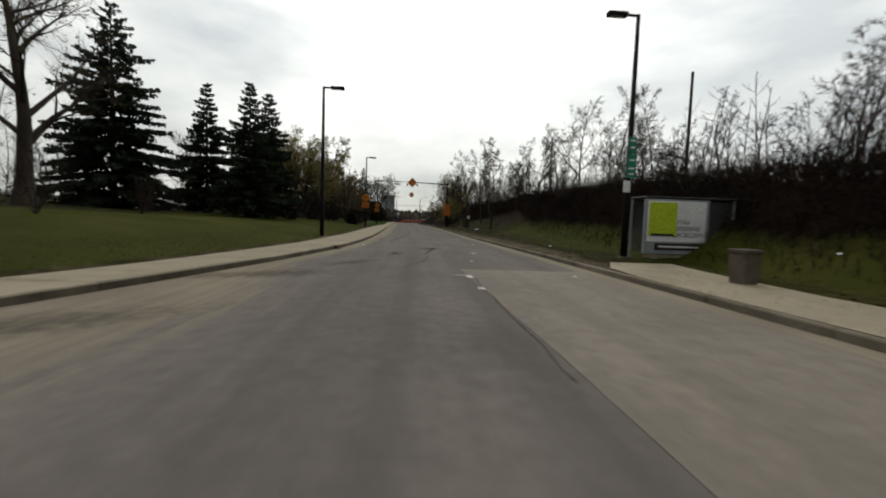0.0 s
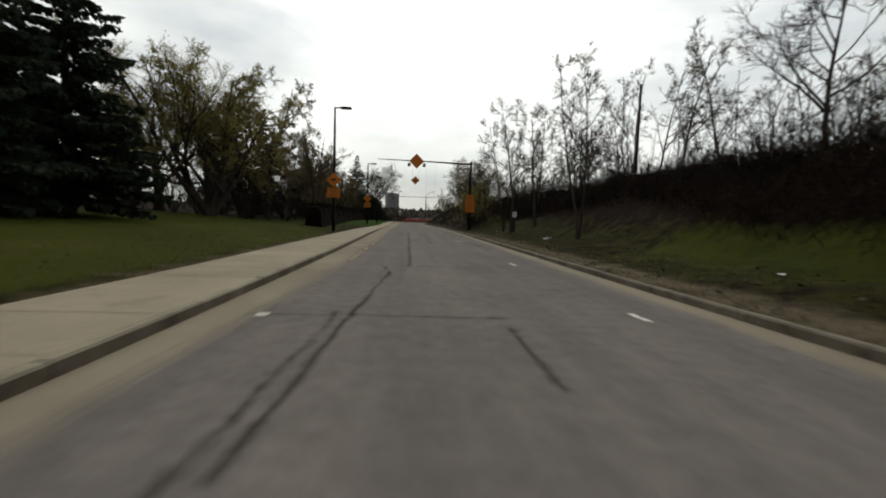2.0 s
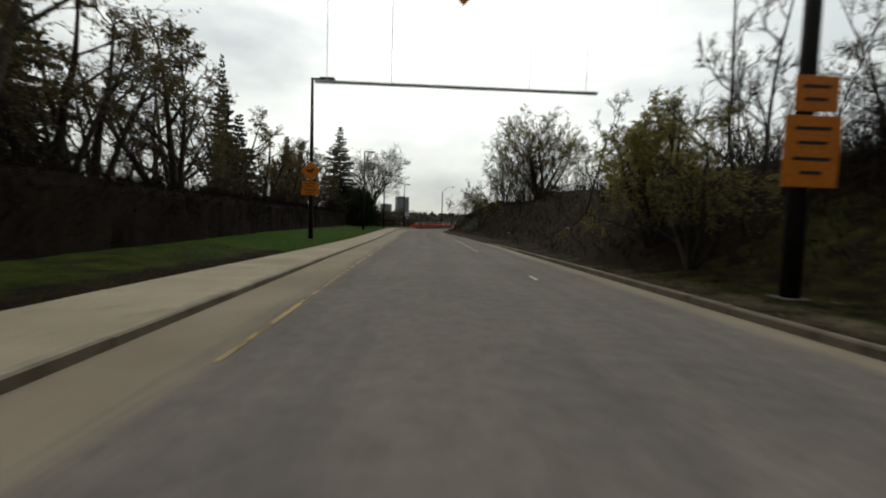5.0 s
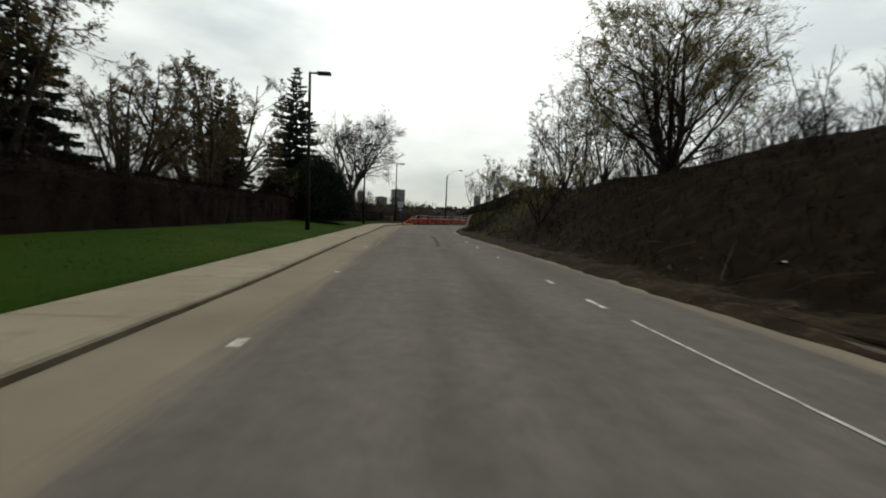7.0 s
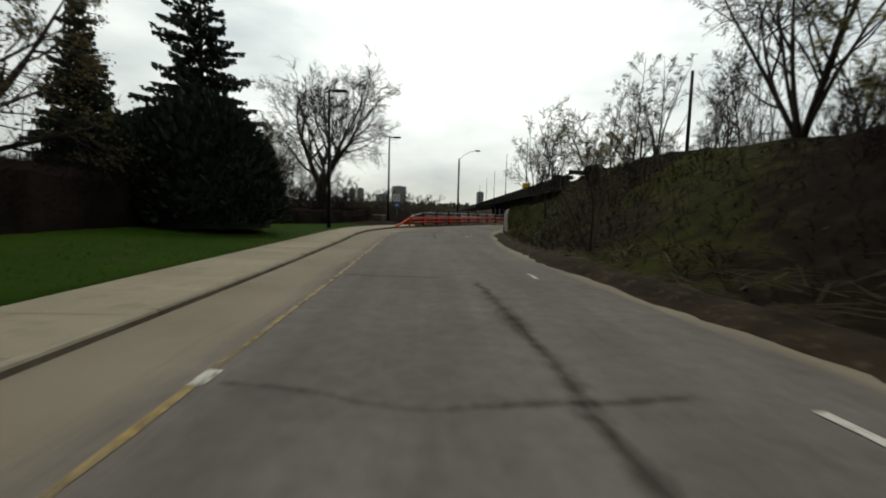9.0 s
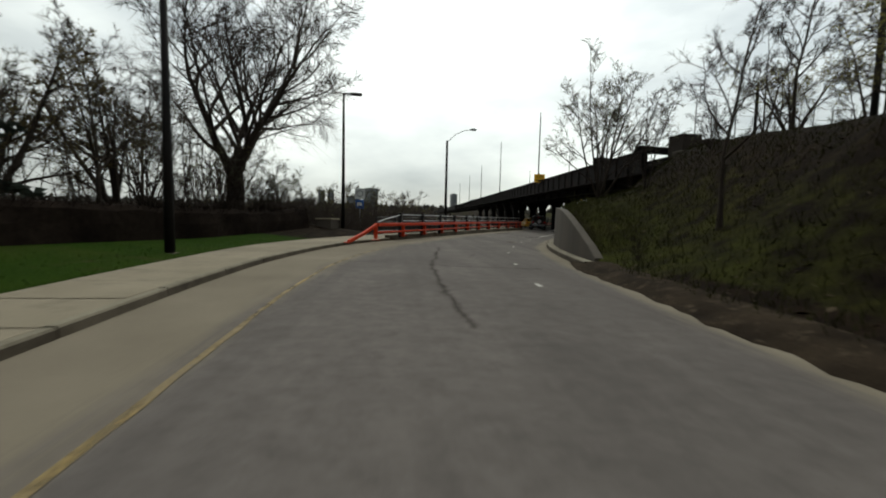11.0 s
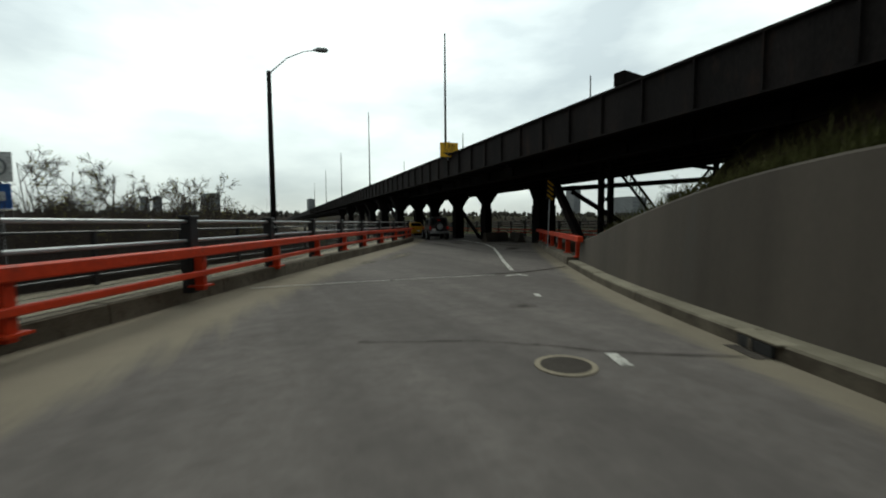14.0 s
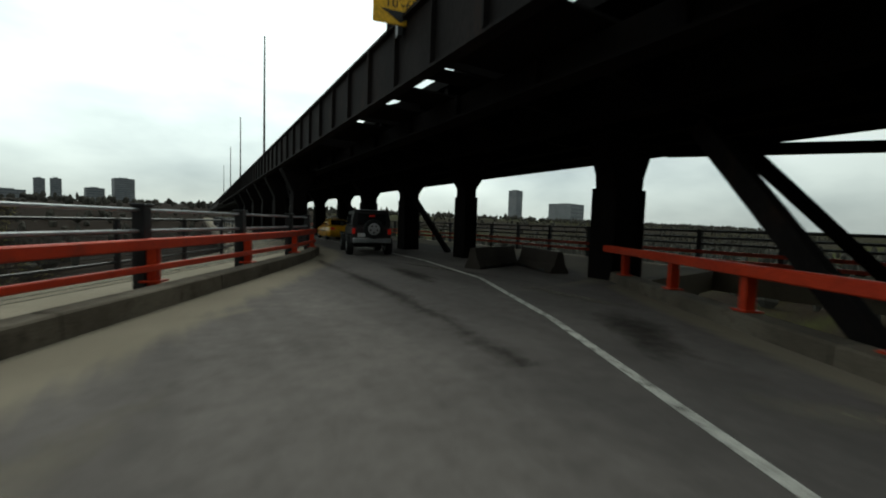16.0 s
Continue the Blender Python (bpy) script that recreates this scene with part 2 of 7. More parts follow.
BUD_GREY = mat("grey_green_leaves", speckled((0.12, 0.125, 0.070), (0.22, 0.22, 0.125), 0.8, 6, 0.1, 0.01), rough=0.9, spec=0.1)
BUD_OLD = mat("tan_leaves", speckled((0.075, 0.060, 0.027), (0.135, 0.110, 0.052), 0.8, 6, 0.1, 0.01), rough=0.9, spec=0.1)
for leaf_m in (BUD, BUD_GREY, BUD_OLD, TWIG_Y):
    lnt = leaf_m.node_tree
    lbs, lout = lnt.nodes["Principled BSDF"], lnt.nodes["Material Output"]
    ltr = lnt.nodes.new("ShaderNodeBsdfTranslucent")
    lnt.links.new(lbs.inputs["Base Color"].links[0].from_socket, ltr.inputs["Color"])
    lmix = lnt.nodes.new("ShaderNodeMixShader")
    lmix.inputs[0].default_value = 0.5
    lnt.links.new(lbs.outputs[0], lmix.inputs[1])
    lnt.links.new(ltr.outputs[0], lmix.inputs[2])
    lnt.links.new(lmix.outputs[0], lout.inputs["Surface"])
WOOD = mat("dark_fence_wood", speckled((0.014, 0.010, 0.009), (0.032, 0.024, 0.019), 1.0, 16, 0.4, 0.01, stretch=(1, 1, 0.2)), rough=0.9)
GLASS = mat("dark_glass", None, rough=0.06, color=(0.012, 0.014, 0.016), spec=0.6)
CLEAR = mat("shelter_glass", None, rough=0.03, color=(0.30, 0.33, 0.33), spec=0.4)
CLEAR.node_tree.nodes["Principled BSDF"].inputs["Transmission Weight"].default_value = 0.9
RUBBER = mat("tyre_rubber", speckled((0.010, 0.010, 0.010), (0.02, 0.02, 0.02), 3, 30, 0.3, 0.005), rough=0.85)
ALLOY = mat("silver_alloy", None, rough=0.35, color=(0.50, 0.51, 0.53), metal=0.75)
TAIL = mat("red_lens", None, rough=0.25, color=(0.35, 0.01, 0.01), emit=((1.0, 0.05, 0.03), 0.04))
AMBER = mat("amber_lens", None, rough=0.2, color=(0.5, 0.18, 0.01))


def worn_alpha(m, scale, lo, hi, floor):
    """Paint flaked away in patches."""
    nt = m.node_tree
    k = ramp(nt, noise_tex(nt, coords(nt, (1, 0.6, 1)), scale, 6, 0.7), [(lo, (floor,) * 3), (hi, (1, 1, 1))])
    nt.links.new(k, nt.nodes["Principled BSDF"].inputs["Alpha"])


worn_alpha(PAINT_Y, 2.2, 0.33, 0.55, 0.15)
worn_alpha(PAINT_W, 6.0, 0.34, 0.50, 0.25)


def kerb_build(nt, b):
    """Pale on upward faces, dark brown on upright ones, mixed by the normal."""
    v = coords(nt)
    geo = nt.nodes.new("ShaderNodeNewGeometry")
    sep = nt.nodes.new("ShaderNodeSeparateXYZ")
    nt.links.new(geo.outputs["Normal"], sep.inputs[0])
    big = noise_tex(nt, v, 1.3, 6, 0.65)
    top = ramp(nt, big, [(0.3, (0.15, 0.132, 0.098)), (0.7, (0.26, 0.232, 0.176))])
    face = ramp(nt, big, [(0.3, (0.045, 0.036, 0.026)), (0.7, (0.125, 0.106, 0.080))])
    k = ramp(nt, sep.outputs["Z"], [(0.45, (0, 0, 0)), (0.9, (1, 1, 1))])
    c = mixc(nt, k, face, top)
    oi = nt.nodes.new("ShaderNodeObjectInfo")
    c = mixc(nt, 1.0, c, ramp(nt, oi.outputs["Random"], [(0.0, (0.88,) * 3), (1.0, (1.1,) * 3)]), "MULTIPLY")
    fine = noise_tex(nt, v, 40, 4, 0.7)
    c = mixc(nt, 1.0, c, ramp(nt, fine, [(0.25, (0.75,) * 3), (0.75, (1.2,) * 3)]), "MULTIPLY")
    nt.links.new(c, b.inputs["Base Color"])
    bump(nt, b, big, 0.5, 0.03)


KERB_M = mat("pale_top_kerb_concrete", kerb_build, rough=0.95, spec=0.15)


def car_paint(name, col):
    m = mat(name, speckled(tuple(c * 0.85 for c in col), tuple(min(1, c * 1.1) for c in col), 0.8, 30, 0.03, 0.001), rough=0.3, spec=0.5)
    m.node_tree.nodes["Principled BSDF"].inputs["Coat Weight"].default_value = 0.5
    return m


def cover_build(nt, b):
    """Ground cover: turf where the attribute is 1, litter and bare soil where it is 0."""
    v = coords(nt)
    at = nt.nodes.new("ShaderNodeAttribute")
    at.attribute_name = "cover"
    big = noise_tex(nt, v, 0.22, 6, 0.6)
    mid = noise_tex(nt, v, 1.6, 6, 0.65)
    fine = noise_tex(nt, v, 38, 4, 0.75)
    turf = ramp(nt, big, [(0.3, (0.014, 0.038, 0.002)), (0.55, (0.022, 0.047, 0.003)), (0.75, (0.038, 0.052, 0.007))])
    turf = mixc(nt, ramp(nt, mid, [(0.56, (0, 0, 0)), (0.74, (0.7, 0.7, 0.7))]), turf, (0.050, 0.043, 0.018))
    sep = nt.nodes.new("ShaderNodeSeparateXYZ")
    nt.links.new(v, sep.inputs[0])
    mr = nt.nodes.new("ShaderNodeMapRange")
    mr.inputs["From Min"].default_value, mr.inputs["From Max"].default_value = 34.0, 64.0
    nt.links.new(sep.outputs["Y"], mr.inputs["Value"])
    dry = ramp(nt, big, [(0.3, (0.027, 0.034, 0.004)), (0.55, (0.040, 0.044, 0.006)), (0.75, (0.062, 0.054, 0.014))])
    lawn = nt.nodes.new("ShaderNodeMath")
    lawn.operation = "LESS_THAN"
    lawn.inputs[1].default_value = 0.5
    nt.links.new(sep.outputs["X"], lawn.inputs[0])
    fresh = nt.nodes.new("ShaderNodeMath")
    fresh.operation = "MULTIPLY"
    nt.links.new(mr.outputs["Result"], fresh.inputs[0])
    nt.links.new(lawn.outputs[0], fresh.inputs[1])
    turf = mixc(nt, fresh.outputs[0], dry, turf)
    soil = ramp(nt, mid, [(0.28, (0.006, 0.0038, 0.0025)), (0.5, (0.0125, 0.0078, 0.0048)), (0.74, (0.030, 0.0195, 0.011))])
    add = nt.nodes.new("ShaderNodeMath")
    add.operation = "MULTIPLY_ADD"
    add.inputs[1].default_value = 0.7
    nt.links.new(mid, add.inputs[0])
    nt.links.new(at.outputs["Fac"], add.inputs[2])
    k = ramp(nt, add.outputs[0], [(0.70, (0, 0, 0)), (0.98, (1, 1, 1))])
    c = mixc(nt, k, soil, turf)
    gr = nt.nodes.new("ShaderNodeAttribute")
    gr.attribute_name = "grit"
    ad2 = nt.nodes.new("ShaderNodeMath")
    ad2.operation = "MULTIPLY_ADD"
    ad2.inputs[1].default_value = 0.8
    nt.links.new(noise_tex(nt, v, 1.1, 7, 0.7), ad2.inputs[0])
    nt.links.new(gr.outputs["Fac"], ad2.inputs[2])
    k2 = ramp(nt, ad2.outputs[0], [(0.72, (0, 0, 0)), (1.0, (1, 1, 1))])
    c = mixc(nt, k2, c, ramp(nt, mid, [(0.3, (0.060, 0.047, 0.030)), (0.7, (0.135, 0.110, 0.075))]))
    g = ramp(nt, fine, [(0.2, (0.45, 0.45, 0.45)), (0.8, (1.5, 1.5, 1.5))])
    c = mixc(nt, 1.0, c, g, "MULTIPLY")
    nt.links.new(c, b.inputs["Base Color"])
    bump(nt, b, fine, 0.8, 0.05)


GROUND = mat("ground_cover", cover_build, rough=1.0, spec=0.05)

# ================= mesh helpers =================
class Geo:
    """Collects vertices and faces of one mesh."""

    def __init__(self):
        self.v, self.f = [], []

    def add(self, verts, faces):
        k = len(self.v)
        self.v.extend(verts)
        self.f.extend([tuple(i + k for i in q) for q in faces])
        return self

    def box(self, c, s, rz=0.0, rx=0.0, ry=0.0):
        m = Matrix.Translation(c) @ Euler((rx, ry, rz)).to_matrix().to_4x4()
        pts = [tuple(m @ Vector((x * s[0] / 2, y * s[1] / 2, z * s[2] / 2))) for z in (-1, 1) for y in (-1, 1) for x in (-1, 1)]
        return self.add(pts, [(0, 2, 3, 1), (4, 5, 7, 6), (0, 1, 5, 4), (2, 6, 7, 3), (0, 4, 6, 2), (1, 3, 7, 5)])

    def tube(self, pts, rad, n=6, cap=True):
        pts = [Vector(p) for p in pts]
        if not hasattr(rad, "__len__"):
            rad = [rad] * len(pts)
        vs, fs = [], []
        for i, p in enumerate(pts):
            d = (pts[min(i + 1, len(pts) - 1)] - pts[max(i - 1, 0)]).normalized()
            a = d.cross(Vector((0, 0, 1)) if abs(d.z) < 0.9 else Vector((1, 0, 0))).normalized()
            b = d.cross(a)
            for j in range(n):
                t = 2 * math.pi * (j + 0.5) / n
                q = p + (a * math.cos(t) + b * math.sin(t)) * rad[i]
                vs.append((q.x, q.y, q.z))
        for i in range(len(pts) - 1):
            for j in range(n):
                k = (j + 1) % n
                fs.append((i * n + j, i * n + k, (i + 1) * n + k, (i + 1) * n + j))
        if cap and n > 2:
            fs.append(tuple(reversed(range(n))))
            fs.append(tuple(range((len(pts) - 1) * n, len(pts) * n)))
        return self.add(vs, fs)

    def spike(self, p, d, w, side):
        """A fine tapering twig tip."""
        s = side.cross(d)
        s = s.normalized() * w if s.length > 1e-6 else Vector((w, 0, 0))
        return self.add([tuple(p - s), tuple(p + s), tuple(p + d)], [(0, 1, 2)])

    def grid(self, rows):
        n = len(rows[0])
        fs = []
        for i in range(len(rows) - 1):
            for j in range(n - 1):
                fs.append((i * n + j, i * n + j + 1, (i + 1) * n + j + 1, (i + 1) * n + j))
        return self.add([p for r in rows for p in r], fs)

    def sweep(self, path, section):
        """A closed section of (offset to the right, height) swept along a plan path of (x, y, z)."""
        rows = []
        for i, p in enumerate(path):
            a, b = path[max(i - 1, 0)], path[min(i + 1, len(path) - 1)]
            d = Vector((b[0] - a[0], b[1] - a[1])).normalized()
            rows.append([(p[0] + d.y * o, p[1] - d.x * o, p[2] + h) for o, h in section])
        n = len(section)
        fs = []
        for i in range(len(rows) - 1):
            for j in range(n):
                k = (j + 1) % n
                fs.append((i * n + j, i * n + k, (i + 1) * n + k, (i + 1) * n + j))
        fs.append(tuple(range(n)))
        fs.append(tuple(reversed(range((len(rows) - 1) * n, len(rows) * n))))
        return self.add([q for r in rows for q in r], fs)

    def prism(self, outline, y0, y1):
        """An outline of (x, z) pushed from y0 to y1."""
        n = len(outline)
        vs = [(x, y0, z) for x, z in outline] + [(x, y1, z) for x, z in outline]
        fs = [tuple(range(n)), tuple(reversed(range(n, 2 * n)))]
        fs += [((i + 1) % n, i, n + i, n + (i + 1) % n) for i in range(n)]
        return self.add(vs, fs)

    def disc_ring(self, c, r0, r1, y0, y1, n=20):
        """A ring round the y axis through c."""
        vs, fs = [], []
        for i in range(n):
            t = 2 * math.pi * i / n
            for r, y in ((r0, y0), (r1, y0), (r1, y1), (r0, y1)):
                vs.append((c[0] + r * math.cos(t), c[1] + y, c[2] + r * math.sin(t)))
        for i in range(n):
            k = (i + 1) % n
            for j in range(4):
                m = (j + 1) % 4
                fs.append((i * 4 + j, i * 4 + m, k * 4 + m, k * 4 + j))
        return self.add(vs, fs)

    def mesh(self, name, smooth=False, bev=0.0):
        me = bpy.data.meshes.new(name)
        me.from_pydata(self.v, [], self.f)
        bm = bmesh.new()
        bm.from_mesh(me)
        if len(bm.faces) < 4000:
            bmesh.ops.recalc_face_normals(bm, faces=bm.faces)
        if bev:
            bmesh.ops.bevel(bm, geom=[e for e in bm.edges if len(e.link_faces) == 2 and e.calc_face_angle(0) > 0.5], offset=bev, segments=1, affect="EDGES", profile=0.5)
        bm.to_mesh(me)
        bm.free()
        if smooth:
            me.polygons.foreach_set("use_smooth", [True] * len(me.polygons))
        me.update()
        return me


def part(name, g, material, parent=None, label="", smooth=False, bev=0.0):
    me = g.mesh(name, smooth, bev) if isinstance(g, Geo) else g
    if not me.materials:
        me.materials.append(material)
    ob = new(name, me)
    ob.parent = parent
    if label:
        tagged(ob, label)
    return ob


def thing(name, label, category, m=None, group=""):
    ob = new(name)
    ob.empty_display_size = 0.3
    if m is not None:
        ob.matrix_basis = m
    return tagged(ob, label, category, group)


def solid(name, g, material, label, category, kind="", group="", smooth=False, bev=0.0, m=None):
    ob = part(name, g, material, None, "", smooth, bev)
    if m is not None:
        ob.matrix_basis = m
    return tagged(ob, label, category, group, kind)


def lettering(name, text, size, m, material, parent, label=""):
    """Flat letters of the built-in font as a mesh part, standing in the xz plane."""
    cu = bpy.data.curves.new(name, "FONT")
    cu.body, cu.size, cu.align_x, cu.align_y, cu.extrude, cu.resolution_u = text, size, "CENTER", "CENTER", 0.002, 2
    tmp = bpy.data.objects.new("tmp", cu)
    me = bpy.data.meshes.new_from_object(tmp)
    bpy.data.objects.remove(tmp)
    me.name = name
    me.transform(m @ pose(0, 0, 0, 90, 0, 0))
    return part(name, me, material, parent, label)


# ================= plan of the road =================
def curve_of(nodes, smooth=2.0):
    ys, xs = [n[0] for n in nodes], [n[1] for n in nodes]

    def fn(y):
        return float(np.mean([np.interp(y + o, ys, xs) for o in np.linspace(-smooth, smooth, 7)]))
    return fn


# x of the gutter lines and of the footway's far edge, by y
x_right = curve_of([(-300, 7.3), (-20, 7.2), (0, 6.85), (15, 6.4), (28, 6.2), (40, 6.05), (50, 5.9), (66, 5.5), (75, 5.35), (86, 4.9), (95, 4.1), (100, 3.75), (106, 3.4),
                    (112, 3.5), (117, 4.1), (121, 4.65), (125, 5.25), (129, 6.2), (132, 7.2), (135.3, 8.7), (137, 9.5), (141, 11.9), (142, 12.6), (145.7, 14.9), (149.4, 17.4), (152, 19.1), (156, 22.4), (160, 24.0), (165, 24.8), (600, 46.5)])
x_left = curve_of([(-300, -30), (-40, -8.5), (-22, -6.2), (-15, -4.5), (-11, -3.55), (-6, -2.5), (0, -1.65), (5, -1.4), (10, -1.35), (15, -1.4), (22, -1.55), (30, -1.8), (40, -2.15), (50, -2.45),
                   (61, -2.8), (72, -2.95), (80, -3.05), (95, -3.65), (103, -3.8), (112, -4.1), (118, -4.4), (122, -4.4), (126, -3.95), (130.5, -2.9), (133.3, -1.5), (136, 0.05), (138, 1.05), (140, 2.15),
                   (142.7, 3.65), (144.8, 4.9), (147.5, 6.5), (151, 8.6), (154, 10.4), (158, 12.8), (161, 14.5), (164, 15.8), (168, 16.3), (600, 37.9)], 1.2)
x_walk = curve_of([(-300, -33), (-40, -11), (-22, -8.2), (-13, -6.0), (-9, -4.9), (0, -3.8), (7, -3.65), (16, -3.6), (25, -3.95), (32, -4.1), (42, -4.4), (55, -4.65), (68, -4.6), (77, -4.7), (88, -5.2),
                   (95, -5.55), (104, -5.95), (120, -6.45), (126, -6.5), (129, -6.0), (134, -4.3), (138, -2.0), (142.7, 0.7), (147.5, 3.6), (154, 7.6), (160, 11.2), (166, 13.3), (600, 35)])


def deck_x(y, rel=0.0):
    """x of a line along the upper bridge, rel metres to the right of its outer edge."""
    return 13.4 + 0.05 * (y - 131) + rel


WALL_H = [(122.5, 0.26), (123.6, 0.74), (125.6, 1.33), (127.6, 1.80), (129.6, 1.93), (132.5, 2.06), (134.5, 2.0), (137, 1.62), (140, 1.05), (141.9, 0.78)]
BRIDGE_Y = 141.2


def smooth01(t):
    t = min(1.0, max(0.0, t))
    return t * t * (3 - 2 * t)


def ground_z(x, y):
    """Height of the land outside the carriageway and footway."""
    n1 = noise.noise((x * 0.09, y * 0.09, 0.3))
    n2 = noise.noise((x * 0.35, y * 0.35, 5.3))
    xr, xw = x_right(y), x_walk(y)
    if x <= xw + 0.05:
        d = xw - x
        z = 0.11 + 0.10 * min(d, 9) + 0.05 * min(max(d - 9, 0), 25) + 0.15 * n1 * smooth01(d / 8) + 0.03 * n2 * smooth01(d / 3)
        fall = smooth01((y - 139 - 0.2 * d) / 13) if y < 300 else 1.0
        z = z * (1 - fall) - 15 * fall
    elif x >= xr - 0.05:
        d = x - xr
        toe = float(np.interp(y, [30, 50, 62], [4.6, 3.4, 0.45]))
        top = float(np.interp(y, [-10, 40, 60, 80, 105, 118, 130], [3.7, 3.8, 4.2, 4.6, 4.4, 5.0, 6.0]))
        run = float(np.interp(y, [30, 60, 95, 125], [5.6, 8.0, 9.0, 8.0]))
        z = 0.12 + 0.05 * min(d, toe) + (top - 0.2) * smooth01((d - toe) / run) ** 0.9
        z += (0.45 * n1 + 0.28 * n2) * smooth01((d - 0.8) / 2.5)
        if y < -2.6 and d < 5.0:
            z = 0.10
        hw = float(np.interp(y, [p[0] for p in WALL_H], [p[1] for p in WALL_H]))
        if 119 < y < 143 and d > 0.72:
            z = max(z * 0.9, (hw - 0.1) * smooth01((y - 119) / 2.8) + 0.3 * min(d - 0.72, 12))
        fall = smooth01((y - 138.5 - 0.35 * max(0, 6 - d)) / 8) if d > 0.6 else smooth01((y - 142) / 8)
        z = z * (1 - fall) - 15 * fall
    else:
        z = -0.6 if y < 142 else -15
    if y > 390:
        z = -15 + 27 * smooth01((y - 390) / 260) + 4 * n1
    far = max(abs(x) - 300, 0)
    return z + 0.012 * min(far, 900) * (1 if y < 390 else 0)

# ================= land =================
rows_y = [-1500, -600, -300, -180, -120, -80] + [v * 1.0 for v in range(-60, 186)] + [190, 200, 215, 235, 260, 300, 340, 380, 400, 430, 470, 520, 580, 660, 800, 1100, 1700, 2600, 4000]
left_d = [3500, 1500, 700, 400, 250, 150, 90, 65, 50, 42, 36, 31, 27, 23, 20, 17, 14.5, 12.5, 10.5, 9, 7.5, 6, 5, 4, 3, 2.2, 1.5, 0.9, 0.4, 0.0]
right_d = [0.16, 0.45, 0.74, 0.95, 1.3, 1.7, 2.2, 2.7, 3.3, 4, 4.7, 5.5, 6.4, 7.3, 8.3, 9.3, 10.5, 12, 14, 16, 19, 23, 28, 35, 50, 80, 140, 260, 500, 1200, 3500]
rows, cover, grit = [], [], []
for y in rows_y:
    xw, xr = x_walk(y), x_right(y)
    r, c = [], []
    for d in left_d:
        x = xw - d
        r.append((x, y, ground_z(x, y)))
        g = (0.72 if y < 41 else 0.56) if d < 14 else 0.45
        if y > 41 and d > 8.6:
            g = 0.12
        if 36 < y < 70 and d < 3:
            g = 0.5
        if 62 < y < 132 and d < 8.6:
            g = 0.95
        if y > 132:
            g = 0.1
        c.append(g if d > 0.5 or y > 62 else g - 0.25)
        grit.append(float(np.interp(d, [0, 0.5, 1.2, 2.2], [0.55, 0.34, 0.12, 0])) if y < 36 else 0.0)
    low = -0.6 if y < 142 else -15
    for x in (xw + 0.12, (xw + xr) / 2, xr + 0.1):
        r.append((x, y, ground_z(x, y) if y > 390 else low))
        c.append(0)
        grit.append(0)
    for d in right_d:
        x = xr + d
        r.append((x, y, ground_z(x, y)))
        g = float(np.interp(d, [0.2, 0.9, 3.0, 5.5, 6.8, 7.8], [0.1, 0.42, 0.48, 0.66, 0.5, -0.1])) if y < 58 else float(np.interp(y, [70, 90, 104], [0.02, 0.12, 0.38])) + 0.34 * noise.noise((x * 0.16, y * 0.16, 9.0))
        if 22 < y < 58:
            g = float(np.interp(d, [0.2, 0.9, 3, 5.5, 7.5, 8.6], [0.1, 0.45, 0.38, 0.46, 0.25, -0.1]))
        if 110 < y < 139 and d > 1:
            g = float(np.interp(y, [110, 118], [0.3, 0.50])) * float(np.interp(d, [2, 4.5, 7], [1.0, 0.8, 0.3]))
        c.append(g)
        k = float(np.interp(y, [40, 62, 110, 118], [0.62, 0.35, 0.35, 0.2]))
        grit.append(k * float(np.interp(d, [0, 0.9, 1.7, 3], [1, 0.95, 0.4, 0])))
    rows.append(r)
    cover += c
land = solid("ground", Geo().grid(rows), GROUND, "lawn, rough verge and brown wooded banks of early spring", "ground", "structure", smooth=True)
land_attr = land.data.attributes.new("cover", "FLOAT", "POINT")
land_attr.data.foreach_set("value", cover)
grit_attr = land.data.attributes.new("grit", "FLOAT", "POINT")
grit_attr.data.foreach_set("value", grit)

# ================= carriageway =================
ROAD_Y = [-300, -150, -80] + [v * 0.5 for v in range(-120, int(BRIDGE_Y * 2) + 1)] + [BRIDGE_Y]


def strip(ys, fa, fb, z, n=2):
    return Geo().grid([[(fa(y) + (fb(y) - fa(y)) * j / (n - 1), y, z) for j in range(n)] for y in ys])


def dust_at(x, y):
    """How far pale grit hides the asphalt, 0 to 1."""
    dl, dr = x - x_left(y), x_right(y) - x
    w = float(np.interp(y, [-40, -13, -7, 9, 16, 40, 95, 116, 124, 132, 142, 150, 165], [4.5, 3.6, 0.7, 0.5, 0.8, 1.05, 1.35, 1.6, 2.3, 2.6, 1.6, 1.2, 0.8]))
    k = float(np.interp(y, [-20, -9, 12, 100, 120, 140], [0.42, 0.5, 0.65, 0.70, 0.8, 0.75]))
    v = k * (1 - smooth01((dl - w * 0.45) / (0.4 + 0.7 * w)))
    return max(v, 0.62 * (1 - smooth01((dr - 0.25) / 0.55)))


def dusted(ob):
    at_ = ob.data.attributes.new("dust", "FLOAT", "POINT")
    at_.data.foreach_set("value", [dust_at(v.co.x, v.co.y) for v in ob.data.vertices])
    return ob


road = dusted(solid("road", strip(ROAD_Y, lambda y: x_left(y) - 0.05, lambda y: x_right(y) + 0.05, 0.0, 30), ASPHALT, "worn grey-brown asphalt road with cracks", "road", "structure"))
bed = Geo().grid([[(x_left(y) - 0.05, y, -0.45), (x_right(y) + 0.05, y, -0.45)] for y in ROAD_Y])
solid("road_base", bed, KERBSTONE, "gravel base under the asphalt road", "road", "structure")


